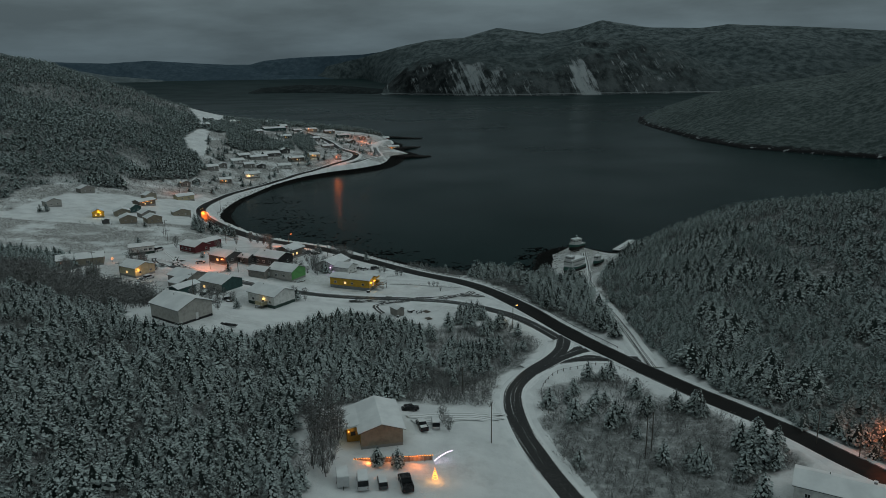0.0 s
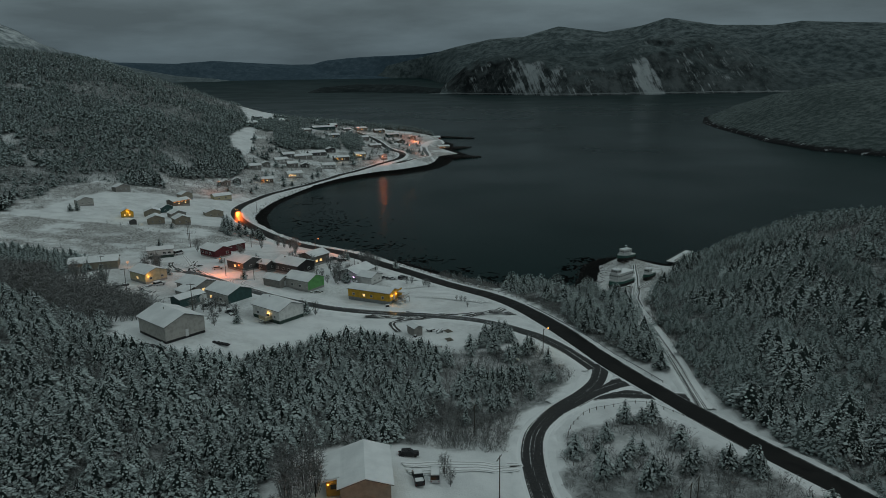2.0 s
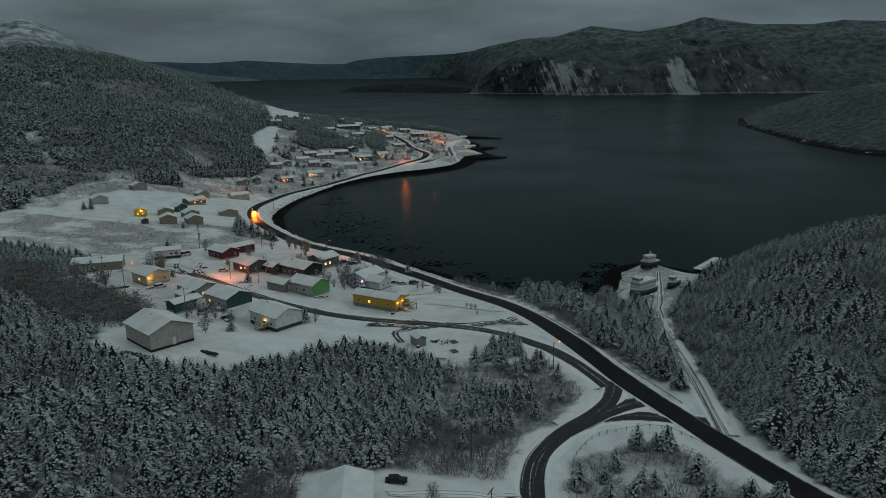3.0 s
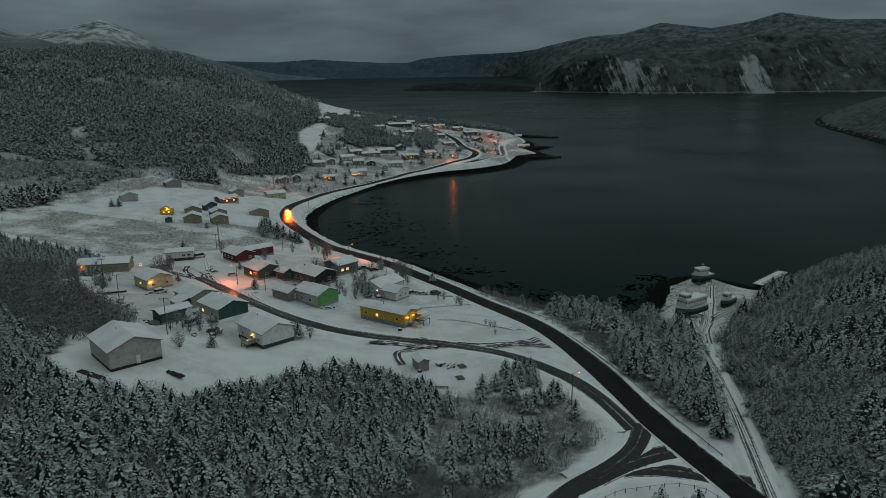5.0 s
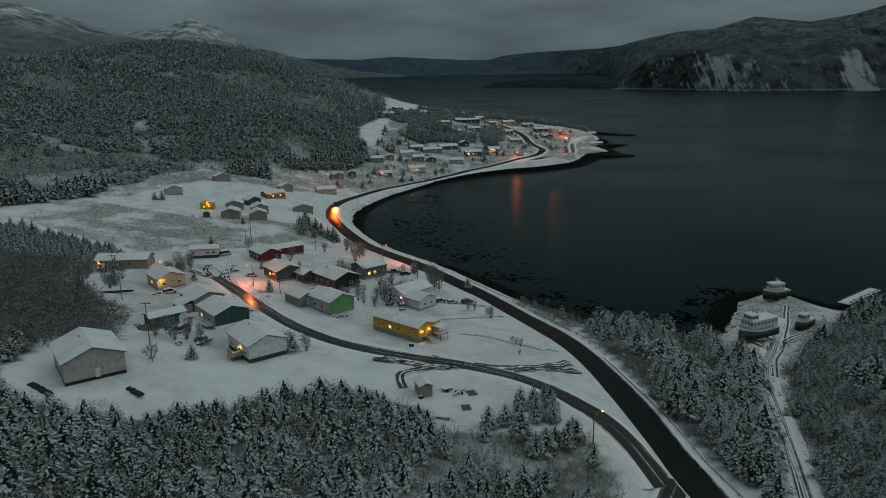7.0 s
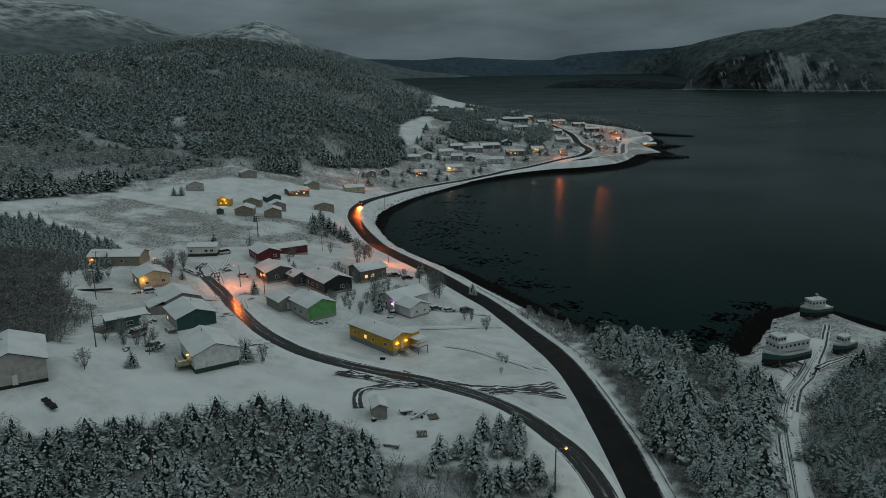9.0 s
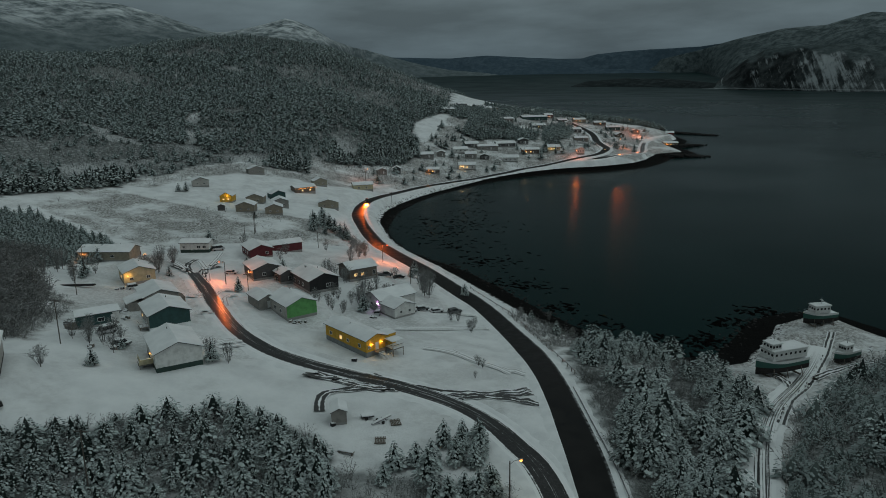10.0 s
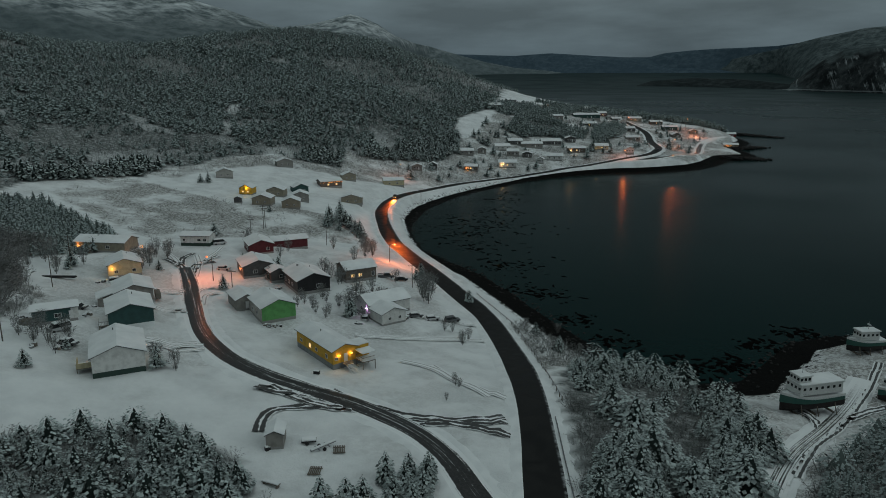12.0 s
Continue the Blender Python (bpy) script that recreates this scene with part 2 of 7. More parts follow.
def lane_material(bare, end=9999.0, torn=3.6):
    """A lane of packed snow that tyres have worn through to the gravel."""
    m = Nodes("packed_snow_lane")
    across = m.attr("across")
    lane = m.n.new("ShaderNodeCombineXYZ")
    m.put(lane.inputs[0], m.math("MULTIPLY", across, 8.0)), m.put(lane.inputs[1], m.math("MULTIPLY", m.attr("along"), 0.028))
    streak = m.noise(1.0, 5, 0.6, warp=lane.outputs[0])
    rut = m.ramp(m.math("ABSOLUTE", m.math("SUBTRACT", m.math("ABSOLUTE", across), 0.48)), 0.12, 0.5, 1.0, 0.0)
    ragged = m.math("ADD", m.math("MULTIPLY", rut, 0.22), m.math("ADD", m.math("MULTIPLY", m.math("SUBTRACT", streak, 0.5), torn), m.math("MULTIPLY", m.math("SUBTRACT", m.noise(0.9, 4, 0.65), 0.5), 0.7)))
    ragged = m.math("SUBTRACT", ragged, m.ramp(m.math("ABSOLUTE", across), 0.48, 1.0, 0.0, 1.25, False))
    wear = m.math("MULTIPLY", m.ramp(ragged, 0.50 - bare, 0.80 - bare), m.ramp(m.math("ABSOLUTE", across), 0.92, 1.0, 1.0, 0.0))
    reach = m.math("ADD", m.attr("along"), m.math("MULTIPLY", m.math("SUBTRACT", streak, 0.5), 70.0))
    wear = m.math("MULTIPLY", wear, m.ramp(reach, end - 22.0, end, 1.0, 0.0))
    colour = m.mix(wear, SNOW, m.mix(m.ramp(m.noise(2.0), 0.35, 0.7), (0.012, 0.012, 0.012), (0.04, 0.039, 0.038)))
    m.bump(m.noise(3.0), 0.4, 0.05)
    return m.done(colour, m.ramp(wear, 0, 1, 0.75, 0.28), 0, 0.45)


def rut_material(name, depth, dirt, spread=0.24):
    """Two dark wheel ruts, broken up by snow."""
    m = Nodes(name)
    across = m.math("ADD", m.attr("across"), m.math("MULTIPLY", m.math("SUBTRACT", m.noise(0.14, 4, 0.6), 0.5), 0.5))
    rut = m.ramp(m.math("ABSOLUTE", m.math("SUBTRACT", m.math("ABSOLUTE", across), 0.5)), 0.06, spread, 1.0, 0.0)
    smear = m.noise(0.8 if spread < 0.5 else 0.28, 6, 0.7)
    wear = m.ramp(m.math("ADD", rut, m.math("MULTIPLY", m.math("SUBTRACT", smear, 0.5), 1.5 if spread < 0.5 else 3.4)), 0.30, 0.66)
    return m.done(m.mix(m.math("MULTIPLY", wear, depth), SNOW, dirt), 0.7, 0, 0.3)


def bough_material():
    """Spruce boughs: some tufts carry snow, others hang bare and dark."""
    m = Nodes("snowy_spruce")
    up = m.axis(m.geo.outputs["Normal"], 2)
    island = m.geo.outputs["Random Per Island"]
    load = m.math("ADD", m.math("MULTIPLY", up, 0.20), m.math("ADD", m.math("MULTIPLY", island, 0.48), m.math("ADD", m.math("MULTIPLY", m.noise(3.0, 5, 0.7), 0.55), m.math("MULTIPLY", m.noise(0.05, 5, 0.65), 0.62))))
    green = m.mix(island, (0.008, 0.016, 0.014), (0.030, 0.048, 0.043))
    return m.done(m.mix(m.ramp(load, 0.70, 1.18), green, (0.52, 0.60, 0.59)), 0.85, 0, 0.2)


def hill_bough_material():
    """Boughs of the hill's mixed wood, thinly dusted with snow and paled for haze."""
    m = Nodes("hazy_dusted_boughs")
    island = m.geo.outputs["Random Per Island"]
    dust_haze = m.math("ADD", m.math("MULTIPLY", island, 0.12), m.math("ADD", m.math("MULTIPLY", m.noise(0.03, 5, 0.65), 0.90), m.math("ADD", m.math("MULTIPLY", m.noise(0.5, 4, 0.65), 0.40), m.math("MULTIPLY", m.axis(m.geo.outputs["Normal"], 2), 0.12))))
    # more snow with height, and the crest's haze put into the same paleness
    dust_haze = m.math("ADD", dust_haze, m.ramp(m.axis(m.place, 2), 40, 115, 0.0, 0.52))
    # light green base keeps contrast low, as haze would
    return m.done(m.mix(m.ramp(dust_haze, 0.32, 1.02), (0.112, 0.148, 0.140), (0.34, 0.40, 0.394)), 0.9, 0, 0.15)


def core_shade_material():
    """Dark needles inside a crown: snowless, with the shade in there put into the colour."""
    m = Nodes("shaded_core_needles")
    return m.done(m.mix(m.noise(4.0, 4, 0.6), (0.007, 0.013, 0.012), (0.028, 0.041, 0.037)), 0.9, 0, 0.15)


def twig_material():
    m = Nodes("frosted_twigs")
    island = m.geo.outputs["Random Per Island"]
    return m.done(m.mix(m.ramp(m.math("ADD", island, m.noise(0.15, 3)), 0.6, 1.3), (0.095, 0.096, 0.091), (0.27, 0.285, 0.281)), 0.9, 0, 0.2)


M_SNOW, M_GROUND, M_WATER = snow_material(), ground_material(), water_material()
M_ASPHALT, M_LANE, M_TRACK = asphalt_material(), lane_material(0.90, 205.0, 3.1), lane_material(0.50, 150.0)
M_STREAKED = lane_material(0.96, torn=2.9)
M_PLOUGHED = rut_material("dark_ruts", 0.95, (0.022, 0.022, 0.021), 0.62)
M_RUT, M_MUD = rut_material("tyre_ruts", 0.55, (0.10, 0.098, 0.094)), rut_material("muddy_ruts", 0.92, (0.015, 0.015, 0.014), 0.42)
# M_HILL: the range's haze is put into its paler blue-grey woods
M_HILL, M_CLIFF = hill_material("hazy_snowy_hillside", False, 230, 1.0, 0.3, ((0.034, 0.050, 0.053), (0.110, 0.138, 0.142)), (0.34, 0.39, 0.40), 0.9, (0.50, 0.76)), hill_material("rocky_hillside", True, 230, 1.0, 0.3, ((0.030, 0.044, 0.046), (0.100, 0.125, 0.127)), (0.34, 0.39, 0.40), 0.9, (0.50, 0.76))
# mountain woods paled and low in contrast: distance haze put into the colour
M_SNOWY = hill_material("hazy_snowy_mountain", False, 215, 1.0, 0.95, ((0.072, 0.098, 0.104), (0.135, 0.165, 0.172)), (0.68, 0.73, 0.74), 0.8, (0.46, 0.80))
M_POINT = hill_material("dark_wooded_point", False, 240, 1.0, 0.3, ((0.008, 0.013, 0.014), (0.022, 0.032, 0.033)))
# farthest hills: the blue of haze is painted into woods and snow
M_FAR = hill_material("hazy_distant_hillside", False, 240, 1.0, 0.35, ((0.040, 0.068, 0.090), (0.068, 0.102, 0.128)), (0.22, 0.28, 0.32), 0.3)
M_NEAR_HILL = hill_material("wooded_hillside", False, 300, 4.0, 0.4, ((0.036, 0.054, 0.052), (0.15, 0.18, 0.178)), (0.40, 0.45, 0.45), 1.5)
M_BOUGH, M_DUSTED, M_TWIG, M_CORE_SHADE = bough_material(), hill_bough_material(), twig_material(), core_shade_material()
# core of the dusted trees: inner shade as a darker green
M_SHADED = plain("dusted_core_shade", (0.080, 0.106, 0.100), 0.9)
M_BARK = plain("bark", (0.055, 0.045, 0.038), 0.9)
M_POLE = plain("weathered_pole", (0.11, 0.10, 0.085), 0.85)
M_STEEL = plain("galvanised_steel", (0.32, 0.33, 0.34), 0.45, 0.8)
M_DARK = plain("dark_rubber", (0.018, 0.018, 0.019), 0.7)
M_CONCRETE = plain("concrete", (0.28, 0.28, 0.27), 0.85)
M_STONE = plain("shore_stone", (0.014, 0.0138, 0.013), 0.8, scale=0.8)
M_WEED = plain("wet_weed", (0.002, 0.002, 0.0018), 0.9, vary=0.02, scale=0.8)
M_WEED.node_tree.nodes["Principled BSDF"].inputs["Specular IOR Level"].default_value = 0.02
M_TRIM = plain("white_trim", (0.68, 0.69, 0.68), 0.6)
M_WOOD = plain("grey_wood", (0.17, 0.15, 0.125), 0.85)
M_GLASS = plain("dark_window", (0.02, 0.024, 0.026), 0.12)
M_LIT = glowing("lit_window", (1.0, 0.58, 0.20), 1.3)
M_SODIUM = glowing("sodium_lamp", SODIUM, 2.6)
M_FAR_SODIUM = glowing("distant_sodium_lamp", SODIUM, 14.0)
M_WARM = glowing("warm_bulb", (1.0, 0.36, 0.07), 3.5)
M_WHITE_BULB = glowing("white_bulb", (0.95, 0.75, 1.0), 4.0)
PAINT = {}


def paint(name, colour):
    if name not in PAINT:
        PAINT[name] = siding(name, colour)
    return PAINT[name]

# ---- the land ----
# the mainland's shore, at the water's edge
SHORE = [(-2600, 2300), (-1300, 1750), (-700, 1420), (-420, 1290), (-260, 1215), (-150, 1130), (-98, 1092), (-72, 1030), (-68, 946), (-55, 922), (-34, 873), (-48, 860), (-58, 846), (-61, 801), (-67, 770),
         (-78, 752), (-96, 728), (-115, 712), (-130, 697), (-147, 670), (-159, 640), (-165, 602), (-169, 571), (-168, 545), (-161, 506), (-147, 473), (-128, 442), (-110, 426), (-66, 404),
         (-32, 378), (-9, 360), (11, 347), (30, 344), (40, 351), (44, 372), (47, 389), (58, 402), (70, 407), (83, 398), (91, 392), (112, 408), (150, 432), (260, 425), (420, 372), (700, 330),
         (1500, 250), (2600, -400), (0, -2600), (-2600, -1500)]
def shore_distance(x, y):
    """Metres inland from the water's edge; below zero out in the bay."""
    px, py = np.asarray(x, float), np.asarray(y, float)
    best = np.full(px.shape, 1e9)
    inside = np.zeros(px.shape, bool)
    for (ax, ay), (bx, by) in zip(SHORE, SHORE[1:] + SHORE[:1]):
        dx, dy = bx - ax, by - ay
        k = np.clip(((px - ax) * dx + (py - ay) * dy) / (dx * dx + dy * dy), 0, 1)
        best = np.minimum(best, np.hypot(px - ax - k * dx, py - ay - k * dy))
        inside ^= ((ay > py) != (by > py)) & (px < dx * (py - ay) / (by - ay + 1e-9) + ax)
    return np.where(inside, best, -best)
BASE_HEIGHT = 17.2
SWELLS = [  # rises and hollows of the village side: x, y, reach, height
    (64, 366, 20, -3.6), (92, 385, 14, -4.0), (-80, 200, 45, 4.3), (-110, 255, 45, -4.5), (-65, 240, 35, 1.0), (-30, 270, 35, -2.0), (-20, 210, 40, -4.6),
    (15, 170, 45, 1.8), (45, 240, 40, -0.3), (60, 300, 30, -5.0), (-10, 320, 30, -4.5), (-70, 310, 40, -2.2),
    (-110, 320, 40, -1.1), (-150, 370, 40, -0.3), (-170, 305, 45, -4.7), (-210, 440, 40, 0.4), (-180, 470, 40, -7.4),
    (-110, 400, 35, -9.0), (75, 350, 30, -12.4), (-40, 350, 30, -7.3), (60, 190, 50, -4.7), (-230, 340, 60, -5.4),
]
HILLS = [  # the hills behind it and over the cove
    (120, 250, 70, -7.0), (190, 290, 80, 1.8), (330, 270, 120, 49.2), (-320, 420, 90, -7.7), (-430, 570, 120, -31.4),
    (-300, 720, 80, 7.4), (-210, 580, 60, -12.1), (-490, 840, 130, 36.9), (-260, 850, 80, 1.9), (-120, 920, 70, -10.9),
    (-620, 500, 180, 62.8), (-200, 130, 100, 12.9), (0, 40, 110, -16.5), (180, 110, 100, 5.2), (-700, 950, 200, 96.7),
    (-700, 200, 220, 87.1), (-400, 1080, 130, 3.3), (-330, 560, 90, 14.2), (-380, 650, 60, 15.8), (-220, 700, 60, -5.5),
    (-200, -60, 150, 28.9), (270, 380, 60, -9.6), (150, 350, 50, 0.4), (-195, 640, 40, -7.5), (-170, 735, 40, -6.5), (-215, 545, 25, -4.0), (-78, 850, 45, -6.0),
]
def land(x, y):
    """Height of the ground above the water."""
    x, y = np.asarray(x, float), np.asarray(y, float)
    d = shore_distance(x, y)
    h = BASE_HEIGHT + 0 * x
    for a, b, r, top in SWELLS + HILLS:
        h = h + top * np.exp(-((x - a) ** 2 + (y - b) ** 2) / (2 * r * r))
    h = np.maximum(h, 2.0)
    return np.where(d > 0, h * (1 - np.exp(-np.maximum(d - 9, 0) / 17)) + 0.065 * np.clip(d, 0, 12), np.maximum(d * 0.05, -3.0))


# ---- mesh helpers ----
def grain(x, y, scale, seed=0):
    """Smooth value noise of about -1 to 1."""
    x, y = np.asarray(x, float) / scale, np.asarray(y, float) / scale
    i, j = np.floor(x), np.floor(y)
    u, v = x - i, y - j
    u, v = u * u * (3 - 2 * u), v * v * (3 - 2 * v)

    def at(a, b):
        s = np.sin(a * 127.1 + b * 311.7 + seed * 74.7) * 43758.5453
        return 2 * (s - np.floor(s)) - 1

    return (at(i, j) * (1 - u) + at(i + 1, j) * u) * (1 - v) + (at(i, j + 1) * (1 - u) + at(i + 1, j + 1) * u) * v


def rough(x, y, scale, seed=0, octaves=4):
    return sum(grain(x, y, scale / 2 ** k, seed + k) / 2 ** k for k in range(octaves))


def inside(poly, x, y):
    x, y = np.asarray(x, float), np.asarray(y, float)
    hit = np.zeros(x.shape, bool)
    for (ax, ay), (bx, by) in zip(poly, poly[1:] + poly[:1]):
        hit ^= ((ay > y) != (by > y)) & (x < (bx - ax) * (y - ay) / (by - ay + 1e-9) + ax)
    return hit


def mesh_of(name, verts, faces, mats, index=None, smooth=False):
    """A mesh of triangles or of quads out of arrays."""
    me = bpy.data.meshes.new(name)
    verts, faces = np.asarray(verts, np.float32), np.asarray(faces, np.int32)
    k = faces.shape[1]
    me.vertices.add(len(verts))
    me.vertices.foreach_set("co", verts.ravel())
    me.loops.add(faces.size)
    me.loops.foreach_set("vertex_index", faces.ravel())
    me.polygons.add(len(faces))
    me.polygons.foreach_set("loop_start", np.arange(0, faces.size, k, dtype=np.int32))
    for m in mats:
        me.materials.append(m)
    if index is not None:
        me.polygons.foreach_set("material_index", np.asarray(index, np.int32))
    if smooth:
        me.polygons.foreach_set("use_smooth", np.ones(len(faces), bool))
    me.update(calc_edges=True)
    me.validate()
    return me


def grid_faces(n, m):
    """Quads of a grid with n rows of m points."""
    a = (np.arange(n - 1)[:, None] * m + np.arange(m - 1)).ravel()
    return np.stack([a, a + 1, a + m + 1, a + m], 1)


def curve(points, step):
    """Points every few metres along a smooth line through the given ones."""
    p = np.array([points[0]] + list(points) + [points[-1]], float)
    line = []
    for a, b, c, d in zip(p, p[1:], p[2:], p[3:]):
        n = max(2, int(np.hypot(*(c - b)[:2]) / step))
        t = np.linspace(0, 1, n, endpoint=False)[:, None]
        line.append(0.5 * (2 * b + (c - a) * t + (2 * a - 5 * b + 4 * c - d) * t * t + (3 * b - a - 3 * c + d) * t ** 3))
    return np.vstack(line + [p[-1:]])


# ---- roads, as plan lines ----
MAIN_ROAD = [(226, -120), (186, -45), (150, 20), (118, 86), (91, 135), (80, 161), (66, 186), (53, 209), (39, 233), (26, 259), (6, 295), (-13, 323), (-34, 348),
             (-56, 364), (-78, 380), (-104, 403.6), (-118.1, 416.3), (-140.1, 439.1), (-164.7, 469.2), (-179, 498), (-184, 522), (-186, 548), (-185, 580), (-179, 612), (-171, 642), (-161, 670), (-148, 698),
             (-128, 728), (-108, 758), (-106, 785), (-118, 825), (-140, 880), (-166, 945), (-215, 1000)]
WHARF_ROAD = [(-122, 735), (-105, 750), (-92, 776), (-86, 806), (-86, 842), (-95, 890), (-101, 930), (-101, 965), (-92, 1010)]
VILLAGE_ROAD = [(35, 227), (27.5, 240.5), (20.5, 249.5), (15, 254), (6, 260.5), (-5, 265), (-20, 266.8), (-35, 265.5), (-46, 265), (-57.5, 266.8), (-73, 273.5), (-94, 288), (-115, 303.5), (-129, 313)]
SIDE_ROAD = [(58, 209), (48, 210.6), (39.8, 211.2), (31, 208.6), (22.6, 199.5), (17.2, 188.5), (15.6, 178), (16.2, 166), (18.3, 154), (22.5, 138), (31, 115), (42, 92), (58, 66), (84, 44), (118, 30), (143, 26)]
SIDE_FORK = [(37.4, 230), (35.4, 220), (30.5, 210.8), (22.6, 200), (17.4, 189)]
SIDE_MOUTH = [(46, 221), (39.5, 217), (32.5, 211.5), (24, 202)]
BOAT_TRACK = [(60, 203), (59, 229), (58, 250), (56.5, 277), (57.5, 300), (61, 320), (64, 340), (67, 362)]
WAYS = [("main_road", MAIN_ROAD, 6.8, M_ASPHALT, "dark wet asphalt coast road with snowy verges"),
        ("wharf_road", WHARF_ROAD, 5.0, M_LANE, "snow-covered lane down to the wharf"),
        ("village_road", VILLAGE_ROAD, 5.2, M_LANE, "snowy village lane with dark tyre tracks"),
        ("side_road", SIDE_ROAD, 5.8, M_STREAKED, "dark side road curving off the coast road"),
        ("side_road_fork", SIDE_FORK, 5.4, M_STREAKED, "dark slip lane curving from the coast road"),
        ("side_road_mouth", SIDE_MOUTH, 6.4, M_STREAKED, "wide streaked mouth of the side road"),
        ("boat_track", BOAT_TRACK, 4.2, M_TRACK, "snowy track with wheel ruts to the boats")]
TRACKS = [[(-118, 286), (-111.4, 292.6), (-103, 295)], [(-115, 284.5), (-109, 291), (-102, 293)], [(-99, 273), (-93.6, 279.4), (-87, 283)], [(-76, 258.5), (-71.9, 262.8), (-67, 268)], [(-71, 255.5), (-67.5, 259.6), (-63, 266)],
          [(-150, 322), (-132.2, 313.9), (-118, 306), (-106, 297)], [(-139, 326), (-128, 318), (-116, 307)], [(-98, 304), (-103, 300.5), (-101, 294)], [(-96, 299), (-97, 295), (-90, 288)],
          [(-47, 301), (-39.4, 307.6), (-33.4, 314.8), (-26, 322.5)], [(-27, 293.5), (-17.9, 294.0), (-8, 290), (6, 290)], [(-20, 296), (-10, 291), (0, 288)],
          [(57.5, 286), (58.6, 300), (61.5, 318), (66, 334), (72, 346), (80, 350)], [(59, 290), (60.5, 308), (63.5, 322), (66, 340), (68.5, 358), (70, 372)], [(58.2, 300), (60.5, 316), (59, 326), (55, 330)],
          [(-45, 301), (-38, 311.5), (-30, 321), (-22, 328.5)],
          [(-47, 330), (-38.5, 336), (-28, 341)], [(-100.5, 277), (-94, 280), (-88, 285)], [(-75, 259), (-70, 262), (-63, 270)], [(-116, 288.5), (-108, 292.5), (-105, 297)], [(-12, 163), (-6.5, 166), (2, 168.4), (14, 171)], [(-10.5, 160), (-1, 165), (13, 169)],
          [(-128, 318), (-136, 331), (-142, 340)]]
DARK_TRACKS = [[(-27, 268), (-18, 267.6), (-10, 268), (-3, 270), (1, 272.5), (7.5, 280)], [(-9, 266), (-2, 268.8), (2, 271), (6.5, 272.5), (12.5, 274)], [(-4, 267.5), (1.5, 271.2), (5, 275), (9, 278.5)], [(-21, 266), (-30, 263.7), (-35, 261.2), (-40, 260)], [(-17, 265.5), (-24.5, 261.8), (-33, 261.5), (-38, 262)],
               [(-18, 265), (-24.4, 260.9), (-28.5, 257), (-29, 251.8), (-26, 247)], [(-112, 301), (-122, 309), (-133, 314), (-143, 316)], [(-114, 303), (-124, 313), (-130, 322), (-132, 330)], [(-116, 304), (-127, 311), (-138, 319), (-142, 327)], [(-120, 307), (-128, 316), (-127, 324)]]
LINES = [(curve(line, 3.0), width) for _, line, width, _, _ in WAYS]
WAYS += [("tyre_tracks_%d" % (k + 1), line, 2.3, M_MUD if line[0][0] > 45 else M_RUT, "worn tyre tracks through the snow") for k, line in enumerate(TRACKS)]
WAYS += [("dark_tracks_%d" % (k + 1), line, 2.6, M_PLOUGHED, "dark tyre tracks through thin snow") for k, line in enumerate(DARK_TRACKS)]


def bed(points):
    """Heights along a road, smoothed."""
    z = land(points[:, 0], points[:, 1])
    causeway = np.interp(points[:, 1], [380, 404, 416, 439, 470], [7.6, 5.2, 4.3, 4.9, 5.8])
    z = np.where((points[:, 0] < -70) & (points[:, 1] > 380) & (points[:, 1] < 470), np.maximum(z, causeway), z)
    for _ in range(6):
        z[1:-1] = (z[:-2] + z[1:-1] * 2 + z[2:]) / 4
    return z


BEDS = [bed(p) for p, _ in LINES]
# levelled plots under the houses: x, y, reach
PADS = [(-66, 246.5, 8), (-90.6, 266.2, 8), (-108.6, 279.6, 8), (-136.4, 295.8, 7.5), (-99.8, 252.7, 5), (-152.5, 338, 6.5), (-129.5, 346.5, 7.5), (-106.5, 323.2, 7.5), (-84.1, 323, 8.5), (-71.7, 295.9, 7.5), (-83, 296, 5), (-81, 343.8, 7),
        (-57, 326, 7.5), (-50.2, 319.6, 5), (-41.6, 283.6, 9), (-85.5, 212.6, 9.5), (-18.8, 154, 8.5), (78, 128.5, 9), (-20.6, 246.2, 4), (-168.5, 311, 9)]
PAD_TOPS = [float(land(np.array([a]), np.array([b]))[0]) for a, b, _ in PADS]


